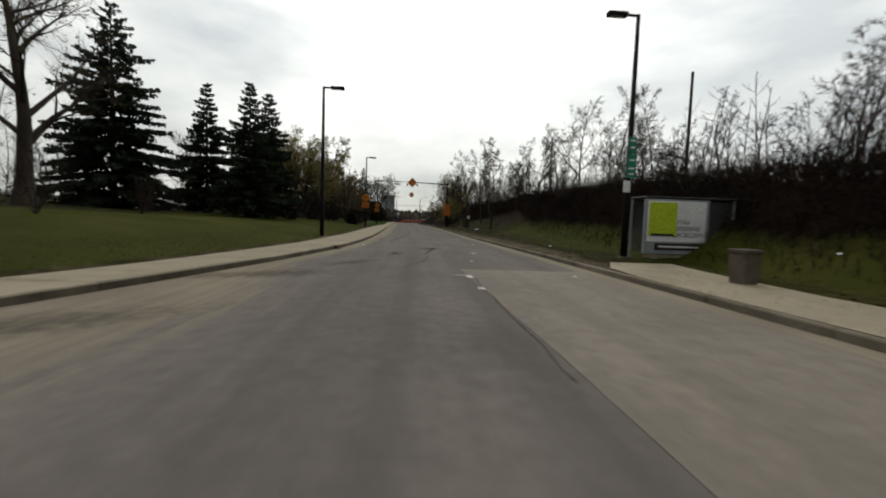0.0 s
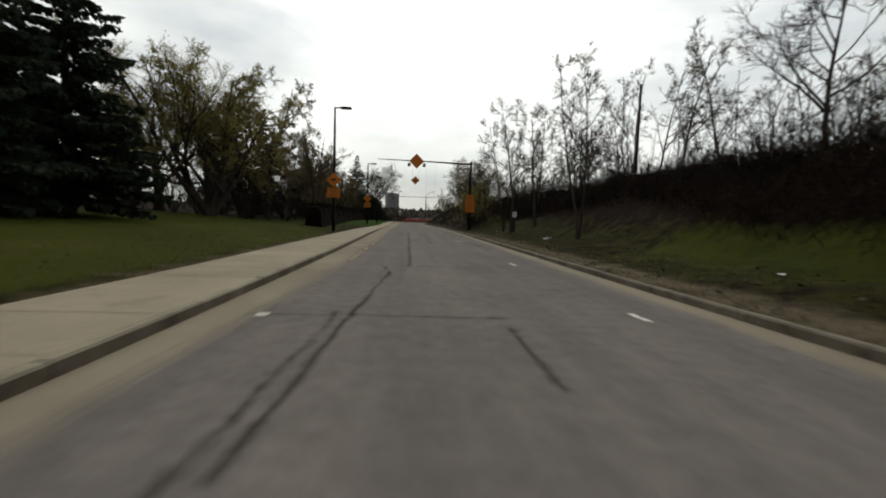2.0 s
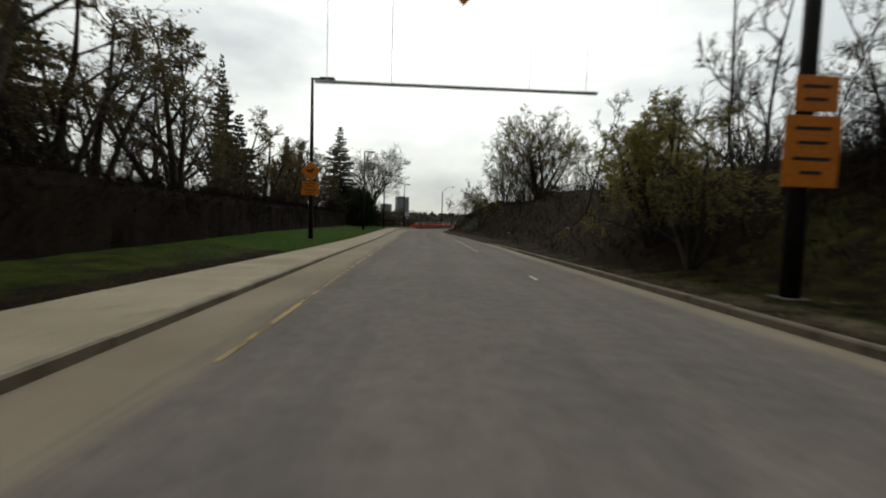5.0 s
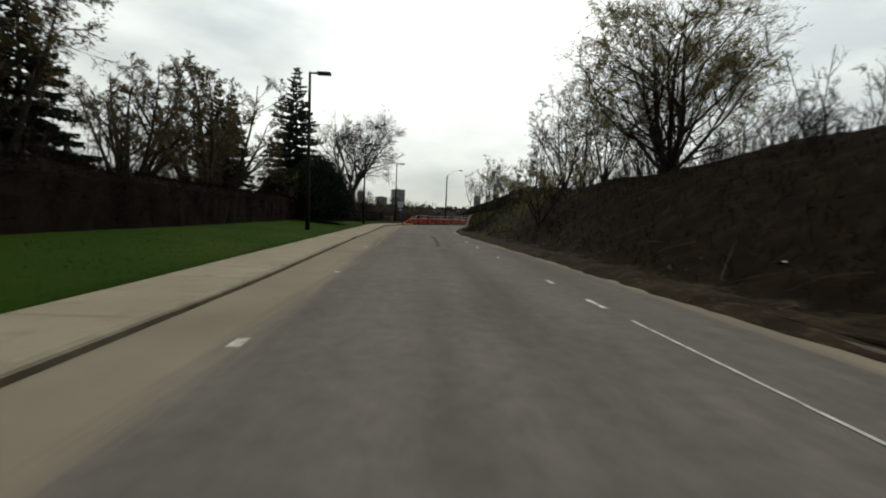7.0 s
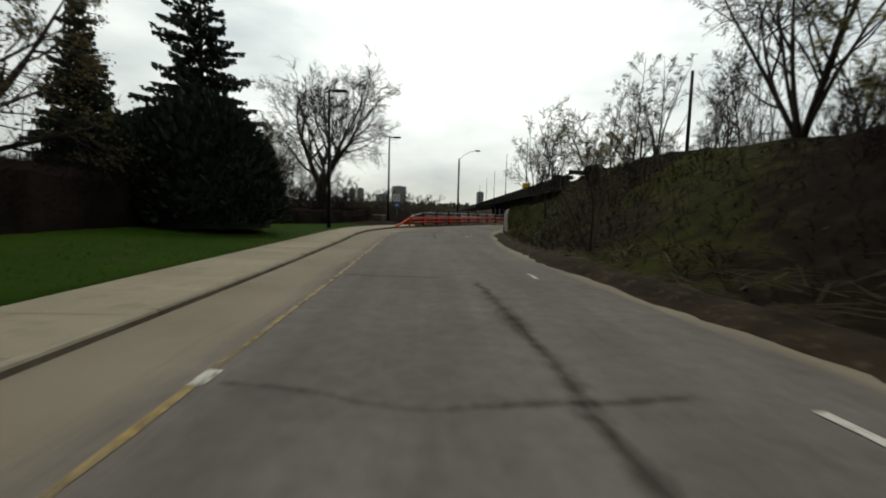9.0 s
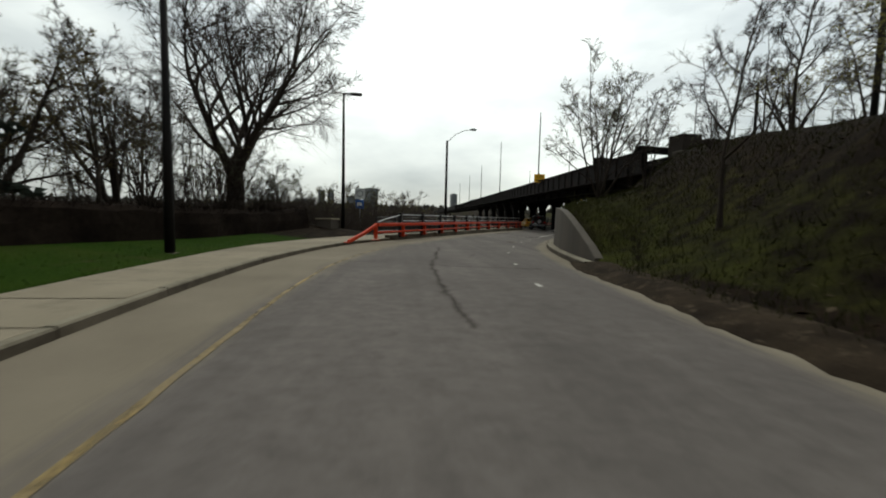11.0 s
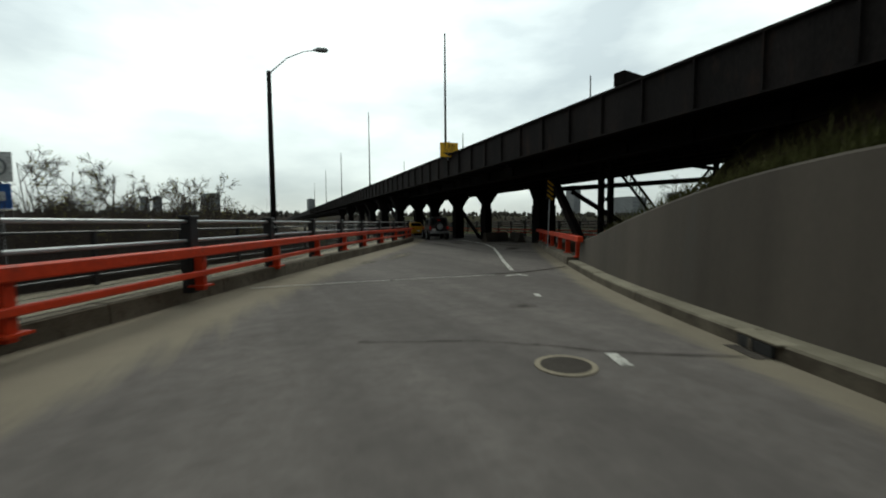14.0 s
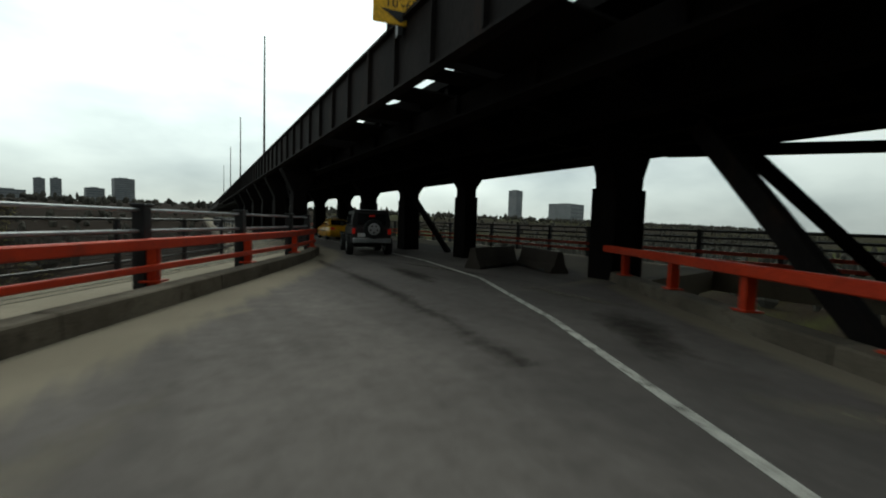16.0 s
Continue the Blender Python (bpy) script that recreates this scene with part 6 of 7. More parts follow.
# park side: spruces and broad bare trees above the lawn
for kind, x, y, s, rot in (("spruce1", -24.6, 19.4, 1.26, 0.3), ("elm", -20.5, 6.0, 1.35, 0.6),
                           ("willow", -13.4, 37.6, 1.0, 0.0), ("elm", -30.0, 44.0, 0.85, 1.1), 
                           ("olive", -16.5, 46.5, 0.95, 1.4), ("big", -19.0, 41.0, 1.0, 2.0), ("spruce3", -29.5, 77.0, 1.15, 1.2), 
                           ("olive", -14.6, 65.5, 0.95, 4.4), ("olive", -15.6, 72.0, 0.8, 0.4), ("spruce2", -20.4, 94.0, 1.0, 1.2), ("olive", -19.8, 100.5, 0.95, 0.9), ("olive", -16.0, 95.0, 0.75, 0.2), ("olive", -15.2, 87.0, 0.9, 3.9), ("olive", -15.2, 79.5, 0.9, 1.5), ("olive", -13.8, 99.3, 0.92, 2.9), ("olive", -16.4, 106.3, 1.0, 0.3), ("olive", -19.5, 109.5, 0.95, 4.0),
                           ("spruce3", -14.9, 121.3, 1.03, 2.7), ("dome", -10.2, 112.2, 1.15, 1.0), ("dome", -12.6, 110.6, 0.85, 2.0),
                           ("olive", -15.5, 127.0, 0.72, 1.2), ("olive", -14.6, 133.2, 0.66, 2.7), ("olive", -9.9, 55.2, 1.05, 2.2), ("olive", -12.8, 61.5, 0.9, 4.4), ("olive", -13.6, 43.8, 1.15, 0.7), ("olive", -12.9, 69.5, 1.0, 3.0), ("young", -13.5, 130.0, 0.9, 0.7), ("young", -17.0, 124.5, 1.0, 1.7), ("vase", -15.5, 137.0, 0.85, 0.2), ("vase", -20.0, 132.0, 0.95, 2.2), ("vase", -12.3, 139.5, 0.7, 4.2), ("vase", -9.4, 142.6, 0.62, 1.1), ("vase", -8.0, 145.6, 0.8, 3.1), ("olive", -5.0, 158.0, 1.45, 0.3), ("olive", -9.0, 154.0, 1.5, 1.3), ("vase", -12.5, 151.5, 2.0, 2.3), ("thicket", -2.0, 164.0, 1.10, 3.3), ("thicket", -6.5, 160.0, 1.13, 4.3), ("thicket", 0.6, 169.0, 1.09, 5.3), ("thicket", -3.5, 158.5, 1.09, 1.3), ("thicket", -0.4, 161.0, 1.08, 2.2), ("thicket", -5.0, 165.0, 1.13, 0.4), ("thicket", 2.0, 175.0, 1.08, 4.9), ("thicket", -8.4, 157.0, 1.12, 2.9), ("leafing", -13.0, 143.0, 1.0, 0.4), ("young", -16.0, 141.0, 1.0, 1.4), ("leafing", -10.8, 146.0, 0.95, 2.4), ("leafing", -15.0, 147.0, 1.2, 3.4), ("young", -19.5, 144.0, 1.1, 4.4), ("young", -18.0, 149.5, 1.2, 5.4), ("slim3", -16.0, 128.0, 0.85, 0.6), ("slim2", -13.5, 131.0, 0.8, 1.6), ("slim3", -12.2, 140.0, 0.6, 4.2), ("big", -12.2, 141.8, 1.6, 0.9)):
    plant(kind, x, y, s, rot)
for x, y, k, sz, rot in ((-20.9, 40.0, 0.56, 1.5, 0.5), (-23.3, 42.5, 0.58, 1.5, 0.9), (-16.6, 57.0, 0.80, 1.35, 0.8), (-20.5, 27.4, 1.22, 0.98, 1.0), (-13.9, 21.6, 1.14, 0.97, 4.0), (-13.4, 25.2, 1.16, 0.96, 3.0), (-21.4, 119.8, 0.86, 1.3, 3.3), (-25.6, 125.5, 1.0, 1.32, 2.1)):
    plant("spruce2", x, y, k, rot, None, sz)
plant("spruce3", -20.6, 90.6, 0.46, 0.2, None, 2.2)
for x, y, k in ((-12.3, 41.0, 1.5), (-11.4, 43.8, 1.35), (-10.9, 47.2, 1.25), (-13.2, 45.0, 1.6), (-12.0, 50.0, 1.4)):
    plant("shrub", x, y, k, y, None, 1.0, "park shrubs")
rl = R(202)
for k in range(22):
    y = 26 + 3.0 * k
    x = float(np.interp(y, [26, 38, 45, 95], [-17, -14.5, -10.5, -14.0])) - rl.uniform(0, 4)
    plant("shrub", x, y + rl.uniform(-1, 1), rl.uniform(0.75, 1.25), rl.uniform(0, 6.28), None, 1.0, "park shrubs")
for x, y, s in ((6.0, 121.3, 0.24), (12.4, 127.0, 0.5), (13.6, 128.4, 0.5), (11.6, 131.5, 0.4), (12.6, 138.3, 0.2), (-12.5, 124.0, 0.9), (-14.0, 120.5, 0.9), (-11.2, 131.0, 0.8), (-13.2, 136.5, 0.9), (-17.5, 129, 1.0), (-9.6, 138.0, 0.7), (-14, -1, 0.8), (-16, 9, 0.7), (-19, 15, 0.8), (-13.5, 22, 0.7), (-15.5, 125, 0.8), (-12.5, 128, 0.7), (-13.5, 134, 0.8), (-11, 137.5, 0.75), (-10, 141, 0.8)):
    plant("shrub", x, y, s, x, None, 1.0, "park shrubs")
# bank side
rb = R(101)
for y in [-14 + 2.9 * k for k in range(26)]:
    x = x_right(y) + 9.8 + rb.uniform(-1.5, 8.0)
    plant(rb.choice(("young", "slim2", "slim3", "slim1", "leafing", "young")), x, y + rb.uniform(-1, 1), rb.uniform(0.55, 0.9) * (0.82 if y < 25 else 1.0), rb.uniform(0, 6.28), None, rb.uniform(0.9, 1.15), "bank trees")
for y in [64 + 3.3 * k for k in range(20)]:
    x = x_right(y) + rb.uniform(8.8, 15)
    plant(rb.choice(("slim2", "leafing", "young", "budding")), x, y + rb.uniform(-1, 1), rb.uniform(0.45, 0.68), rb.uniform(0, 6.28), None, rb.uniform(0.9, 1.1), "bank trees")
for kind, x, y, s, rot in (("twin", 10.8, 29.6, 0.98, 0.6), ("twin", 9.4, 43.6, 0.82, 2.6), ("slim1", 9.1, 39.5, 0.98, 4.0), ("slim2", 11.4, 40.4, 1.12, 0.0), ("slim3", 13.6, 37.5, 0.72, 1.0), ("slim2", 15.8, 28.5, 0.8, 5.0), ("slim2", 13.8, 48.5, 1.0, 3.0),
                           ("slim3", 9.8, 57.5, 0.85, 0.0), ("weeping", 8.4, 60.0, 0.72, 2.0), ("weeping", 9.8, 63.2, 0.70, 3.3), ("budding", 7.9, 57.0, 0.6, 1.0), ("slim2", 9.6, 69.5, 0.7, 4.0), ("vase", 11.9, 106.5, 1.12, 1.7),
                           ("budding", 7.4, 97.4, 0.62, 5.0), ("vase", 12.2, 99.5, 0.8, 2.6), ("leafing", 4.9, 106.0, 0.68, 2.1), ("young", 18.6, 23.0, 1.08, 2.0), ("leafing", 25.5, 23.8, 1.1, 0.4), ("slim1", 7.6, 120.4, 0.62, 0.5), ("budding", 9.4, 117.5, 0.6, 3.0), ("vase", 10.2, 132.2, 0.95, 3.5), ("slim3", 14.8, 127.0, 0.5, 0.8), ("slim3", 10.6, 128.6, 0.5, 0.9), ("slim2", 17.5, 125.0, 0.55, 0.2), ("slim1", 19.5, 121.5, 0.5, 1.2), ("slim3", 16.8, 117.0, 0.55, 2.2), ("slim2", 13.0, 120.0, 0.7, 2.9), ("slim1", 13.6, 124.5, 0.62, 0.4), ("slim3", 12.4, 116.0, 0.6, 1.4)):
    plant(kind, x, y, s, rot, None, 1.0, "bank trees")
plant("spreader", 13.8, 94.8, 1.0, 0.0, None, 0.80, "bank trees")
for k in range(28):
    y = -20 + 3.0 * k
    plant("shrub", x_right(y) + rb.uniform(8.0, 12.5) + (2 if 24 < y < 50 else 0), y + rb.uniform(-1, 1), rb.uniform(0.6, 1.1), rb.uniform(0, 6.28), None, 1.0, "bank shrubs")
for k in range(18):
    y = 64 + 3.0 * k
    plant("shrub", x_right(y) + rb.uniform(5.0, 9.5), y + rb.uniform(-1, 1), rb.uniform(0.3, 0.6), rb.uniform(0, 6.28), None, 1.0, "bank shrubs")
for y in [120 + 2.2 * k for k in range(7)]:
    plant(rb.choice(("slim2", "slim1", "slim3")), 18.5 + rb.uniform(0, 9), y, rb.uniform(0.30, 0.45), rb.uniform(0, 6.28), 5.0, 1.0, "bank trees")
for k, ob in proto.items():
    if k not in used:
        plant(k, -40, 20, 1.0)

# woods standing behind the first rows of trees
def woodland(rnd, n, place, h0, h1):
    g = Geo()
    for _ in range(n):
        x, y = place(rnd)
        z = ground_z(x, y) - 0.1
        h = rnd.uniform(h0, h1)
        p = Vector((x, y, z))
        lean = Vector((rnd.gauss(0, 0.13), rnd.gauss(0, 0.13), 1))
        m1 = p + lean * h * 0.5 + Vector((rnd.gauss(0, 0.05), rnd.gauss(0, 0.05), 0)) * h
        e = p + lean * h + Vector((rnd.gauss(0, 0.05), rnd.gauss(0, 0.05), 0)) * h
        r = 0.014 + 0.004 * h
        g.tube([p, m1, e], [r, r * 0.7, 0.012], 4, False)
        for _k in range(10):
            t = rnd.uniform(0.25, 1.0)
            s0 = p.lerp(m1, t * 2) if t < 0.5 else m1.lerp(e, t * 2 - 1)
            d = Vector((rnd.gauss(0, 1), rnd.gauss(0, 1), rnd.uniform(0.2, 1.5))).normalized()
            L = h * rnd.uniform(0.14, 0.32) * (1.25 - 0.8 * t)
            q = s0 + d * L * 0.55
            q2 = q + (d + Vector((rnd.gauss(0, 0.3), rnd.gauss(0, 0.3), 0.35))).normalized() * L * 0.5
            g.tube([s0, q, q2], [r * 0.36, r * 0.2, 0.004], 3, False)
            for _j in range(7):
                w = s0.lerp(q, rnd.uniform(0.3, 1.0)) if rnd.random() < 0.5 else q.lerp(q2, rnd.random())
                g.spike(w, (d + Vector((rnd.gauss(0, 0.6), rnd.gauss(0, 0.6), 0.3))).normalized() * L * rnd.uniform(0.25, 0.6), 0.011, Vector((rnd.gauss(0, 1), rnd.gauss(0, 1), rnd.gauss(0, 1))))
    return g


def behind_bank(rnd):
    y = rnd.uniform(-34, 126)
    return x_right(y) + (12.0 if y < 60 else 13.5) + 20 * rnd.random() ** 1.2, y


def behind_park(rnd):
    y = rnd.uniform(-14, 150)
    return x_walk(y) - float(np.interp(y, [-14, 30, 44, 110, 120, 135], [26, 20, 14, 18, 14, 10])) - 18 * rnd.random(), y


solid("woodland", woodland(R(301), 760, behind_bank, 3.2, 6.3), TWIG, "bare spring woodland standing behind the bank crest", "woods", "stuff")
solid("woodland", woodland(R(302), 480, behind_park, 4.0, 8.0), TWIG, "bare spring woodland at the back of the park", "woods", "stuff")

# ================= hedge =================
rh = R(5)
hedge = thing("hedge", "long clipped leafless hedge of dark brown twigs", "hedge")
hx = curve_of([(40, -7.2), (60, -8.6), (80, -10.0), (100, -11.3), (112, -12.0)])
rows_ = []
ys_h = [43.0 + 0.485 * k for k in range(138)]
for y in ys_h:
    z0 = ground_z(hx(y), y)
    top = 2.28 + 0.004 * (y - 41) + 0.10 * noise.noise((y * 0.5, 0, 0)) - 0.35 * (1 - smooth01((y - 42.8) / 0.9))
    r = []
    for o, z in ((0.72, z0 - 0.2), (0.70, z0 + 0.8), (0.66, top - 0.35), (0.42, top - 0.08), (0, top), (-0.5, top - 0.1), (-0.7, z0)):
        q = 0.14 * noise.noise((y * 1.9, z * 2.0, o))
        r.append((hx(y) + o + q, y, z + 0.5 * q))
    rows_.append(r)
hg = Geo().grid(rows_)
hg.f += [tuple(range(7)), tuple(reversed(range(137 * 7, 138 * 7)))]
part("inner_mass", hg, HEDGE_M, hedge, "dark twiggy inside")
tw = Geo()
for _ in range(30000):
    y = rh.uniform(43.1, 109.6)
    z0 = ground_z(hx(y), y)
    top = 2.28 + 0.004 * (y - 41)
    z = z0 + (top - z0) * rh.random() ** 0.8
    x = hx(y) + 0.62 + rh.uniform(-0.12, 0.1) if rh.random() < 0.75 else hx(y) + rh.uniform(-0.6, 0.6)
    if x < hx(y) + 0.45:
        z = top - 0.08
    p = Vector((x, y, z))
    d = Vector((rh.uniform(-0.1, 0.6), rh.gauss(0, 0.7), rh.uniform(-0.2, 0.8))).normalized()
    L = rh.uniform(0.14, 0.42)
    tw.spike(p, d * L, 0.010, Vector((rh.gauss(0, 1), rh.gauss(0, 1), rh.gauss(0, 1))))
for _ in range(9000):
    y = rh.uniform(43.1, 109.6)
    top = 2.28 + 0.004 * (y - 41)
    p = Vector((hx(y) + rh.uniform(-0.6, 0.62), y, top - 0.15))
    tw.spike(p, Vector((rh.gauss(0, 0.12), rh.gauss(0, 0.15), rh.uniform(0.2, 0.62))), 0.008, Vector((rh.gauss(0, 1), rh.gauss(0, 1), 0.1)))
for _ in range(900):
    p = Vector((hx(43.0) + rh.uniform(-0.65, 0.7), 43.02 + rh.uniform(0, 0.15), 0.3 + 1.7 * rh.random()))
    tw.spike(p, Vector((rh.gauss(0, 0.15), -rh.uniform(0.08, 0.3), rh.uniform(-0.05, 0.25))), 0.012, Vector((rh.gauss(0, 1), rh.gauss(0, 1), rh.gauss(0, 1))))
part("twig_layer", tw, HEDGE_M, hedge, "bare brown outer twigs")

low = thing("low_hedge", "low dark brown leafless hedge edging the lawn", "hedge")
lp = along([(-13.4, 111.5), (-12.6, 114.0), (-10.8, 121.0), (-8.8, 128.5), (-7.6, 134.6), (-6.8, 138.0)], 0.5)
lrows = []
for i, (x, y) in enumerate(lp):
    z0, top = ground_z(x, y), ground_z(x, y) + 1.12 + 0.09 * noise.noise((i * 0.45, 2, 0))
    lrows.append([(x + o + 0.1 * noise.noise((i * 0.9, z * 2, o)), y - 0.3 * o, z) for o, z in ((0.5, z0 - 0.2), (0.5, z0 + 0.5), (0.44, top - 0.2), (0.25, top - 0.03), (-0.2, top), (-0.45, top - 0.2), (-0.5, z0 - 0.2))])
lg = Geo().grid(lrows)
lg.f += [tuple(range(7)), tuple(reversed(range((len(lp) - 1) * 7, len(lp) * 7)))]
part("inner_mass", lg, HEDGE_M, low, "dark twiggy inside")
lt = Geo()
for _ in range(6500):
    k = rh.uniform(0, len(lp) - 1.01)
    a, b = lp[int(k)], lp[int(k) + 1]
    x, y = a[0] + (b[0] - a[0]) * (k % 1), a[1] + (b[1] - a[1]) * (k % 1)
    z0 = ground_z(x, y)
    if rh.random() < 0.5:
        p = Vector((x + 0.45, y, z0 + 1.05 * rh.random()))
        d = Vector((rh.uniform(0.0, 0.5), rh.gauss(0, 0.5), rh.uniform(-0.1, 0.8))).normalized() * rh.uniform(0.12, 0.32)
    else:
        p = Vector((x + rh.uniform(-0.4, 0.45), y, z0 + 1.02))
        d = Vector((rh.gauss(0, 0.1), rh.gauss(0, 0.12), rh.uniform(0.1, 0.42)))
    lt.spike(p, d, 0.009, Vector((rh.gauss(0, 1), rh.gauss(0, 1), 0.2)))
part("twig_layer", lt, HEDGE_M, low, "bare brown outer twigs")

# ================= brush on the banks =================
brush = Geo()
for i in range(15500):
    y = rb.uniform(-25, 112)
    if y > 62 and rb.random() < 0.45:
        continue
    xr = x_right(y)
    toe = float(np.interp(y, [12, 28, 46, 54, 62], [5.0, 7.4, 6.8, 3.5, 0.9]))
    d = toe + 9.5 * rb.random() ** 0.95
    x = xr + d
    dens = 0.5 + 0.5 * noise.noise((x * 0.22, y * 0.22, 3.0))
    if rb.random() > 0.45 + dens:
        continue
    p = Vector((x, y, ground_z(x, y) - 0.03))
    if y < 60:
        L = rb.uniform(0.4, 1.8) * (0.32 + 0.8 * smooth01((d - toe) / 4.5))
    else:
        L = rb.uniform(0.15, 0.6) * (1 + 1.3 * smooth01((d - 6.5) / 3))
    d0 = Vector((rb.gauss(0, 0.4), rb.gauss(0, 0.4), 1)).normalized()
    q = p + d0 * L * 0.5
    d1 = (d0 + Vector((rb.gauss(0, 0.4), rb.gauss(0, 0.4), -0.08))).normalized()
    e = q + d1 * L * 0.5
    r = 0.006 + 0.005 * L
    brush.tube([p, q, e], [r, r * 0.7, 0.003], 3, False)
    for _ in range(8):
        s0 = p.lerp(q, rb.uniform(0.3, 1)) if rb.random() < 0.5 else q.lerp(e, rb.random())
        dd = (d1 + Vector((rb.gauss(0, 0.7), rb.gauss(0, 0.7), 0.0))).normalized()
        brush.spike(s0, dd * L * rb.uniform(0.18, 0.45), 0.009, Vector((rb.gauss(0, 1), rb.gauss(0, 1), rb.gauss(0, 1))))
for i in range(9000):
    y = rb.uniform(-22, 58)
    d = float(np.interp(y, [20, 30, 58], [6.6, 7.8, 5.0])) + 3.6 * rb.random()
    x = x_right(y) + d
    p = Vector((x, y, ground_z(x, y) - 0.03))
    L = rb.uniform(0.5, 1.15)
    q = p + Vector((rb.gauss(-0.12, 0.3), rb.gauss(0, 0.3), 1)).normalized() * L * 0.6
    e = q + Vector((rb.gauss(-0.1, 0.5), rb.gauss(0, 0.5), 0.7)).normalized() * L * 0.5
    brush.tube([p, q, e], [0.010, 0.008, 0.003], 3, False)
    for _ in range(7):
        s0 = p.lerp(q, rb.uniform(0.2, 1)) if rb.random() < 0.6 else q.lerp(e, rb.random())
        brush.spike(s0, Vector((rb.gauss(-0.1, 0.6), rb.gauss(0, 0.6), rb.uniform(-0.1, 0.8))).normalized() * L * rb.uniform(0.25, 0.55), 0.012, Vector((rb.gauss(0, 1), rb.gauss(0, 1), rb.gauss(0, 1))))
solid("brush", brush, TWIG_RED, "tangled reddish-brown bare brush covering the bank", "brush", "stuff")
litter = Geo()
for i in range(6000):
    y = rb.uniform(-20, 137)
    d = rb.uniform(0.25, 9)
    x = x_right(y) + d
    if x > 13.2 and y > 128 or (60 < y < 104 and d > 1.5 and rb.random() < 0.7):
        continue
    z = ground_z(x, y) + 0.012
    a, s = rb.uniform(0, 6.28), rb.uniform(0.03, 0.10)
    u, w = Vector((math.cos(a), math.sin(a), rb.uniform(-0.4, 0.5))) * s, Vector((-math.sin(a), math.cos(a), rb.uniform(-0.3, 0.4))) * s * 0.6
    p = Vector((x, y, z))
    litter.add([tuple(p - u), tuple(p + w), tuple(p + u), tuple(p - w)], [(0, 1, 2, 3)])
LITTER_M = mat("dry_leaf_litter", speckled((0.036, 0.026, 0.015), (0.075, 0.056, 0.033), 0.8, 6, 0.1, 0.01), rough=0.95, spec=0.1)
solid("leaf_litter", litter, LITTER_M, "dry tan leaves scattered over the bank", "leaves", "stuff")
tuft = Geo()
for i in range(38000):
    side_ = rb.random() if i < 26000 else 0.8
    y = rb.uniform(-22, 134) if side_ < 0.6 else (rb.uniform(-18, 60) if i < 26000 else rb.uniform(108, 137))
    if side_ < 0.6:
        d = 0.02 + 4.5 * rb.random() ** 1.6
        x = x_walk(y) - d
    else:
        d = 0.2 + 5.0 * rb.random() ** 1.3 if i < 26000 else (0.3 if y < 121 else 0.8) + 7.0 * rb.random()
        x = x_right(y) + d
    p = Vector((x, y, ground_z(x, y) - 0.01))
    h = rb.uniform(0.035, 0.10) * (1.3 if side_ >= 0.6 else 1.0) * (1.0 if i < 26000 else 2.2)
    a = rb.uniform(0, 6.28)
    w = Vector((math.cos(a), math.sin(a), 0)) * 0.012
    lean = Vector((rb.gauss(0, 0.4), rb.gauss(0, 0.4), 1)).normalized() * h
    tuft.add([tuple(p - w), tuple(p + w), tuple(p + lean)], [(0, 1, 2)])


def blade_build(nt, b):
    """Olive blades by the first lawn, fresh green ones along the hedge."""
    v = coords(nt)
    sep = nt.nodes.new("ShaderNodeSeparateXYZ")
    nt.links.new(v, sep.inputs[0])
    mr = nt.nodes.new("ShaderNodeMapRange")
    mr.inputs["From Min"].default_value, mr.inputs["From Max"].default_value = 34.0, 64.0
    nt.links.new(sep.outputs["Y"], mr.inputs["Value"])
    n = noise_tex(nt, v, 0.9, 5)
    nt.links.new(mixc(nt, mr.outputs["Result"], ramp(nt, n, [(0.3, (0.040, 0.046, 0.009)), (0.7, (0.085, 0.080, 0.025))]), ramp(nt, n, [(0.3, (0.024, 0.056, 0.006)), (0.7, (0.050, 0.080, 0.014))])), b.inputs["Base Color"])


GRASS_M = mat("grass_blades", blade_build, rough=0.9, spec=0.1)
rough = Geo()
k0 = 26000 * 3
rough.v, rough.f = tuft.v[k0:], [tuple(i - k0 for i in q) for q in tuft.f[26000:]]
tuft.v, tuft.f = tuft.v[:k0], tuft.f[:26000]
ROUGH_M = mat("rough_olive_grass", speckled((0.015, 0.018, 0.005), (0.040, 0.038, 0.013), 0.6, 7, 0.05, 0.002), rough=0.95, spec=0.05)
solid("rough_grass", rough, ROUGH_M, "rough dark olive grass on the slope above the wall", "grass", "stuff")
solid("grass", tuft, GRASS_M, "short spring grass with dry blades", "grass", "stuff")
# fallen dead branches on the bank
sticks = Geo()
for i in range(95):
    y = rb.uniform(96, 104.5) if i < 65 else rb.uniform(62, 112)
    x = x_right(y) + rb.uniform(0.5, 2.8)
    a, L = rb.gauss(2.2, 0.8), rb.uniform(0.3, 1.5)
    x2, y2 = x + math.cos(a) * L, y + math.sin(a) * L
    z1, z2 = ground_z(x, y) + rb.uniform(0.02, 0.2), ground_z(x2, y2) + rb.uniform(0.03, 0.35)
    sticks.tube([(x, y, z1), ((x + x2) / 2, (y + y2) / 2, (z1 + z2) / 2 + rb.uniform(0.0, 0.15)), (x2, y2, z2)], [0.013, 0.010, 0.004], 4, False)
STICK_M = mat("dry_tan_sticks", speckled((0.055, 0.041, 0.027), (0.115, 0.088, 0.058), 1.0, 12, 0.2, 0.01), rough=0.95, spec=0.1)
solid("dead_branches", sticks, STICK_M, "dry tan fallen branches heaped on the bank", "branches", "stuff")
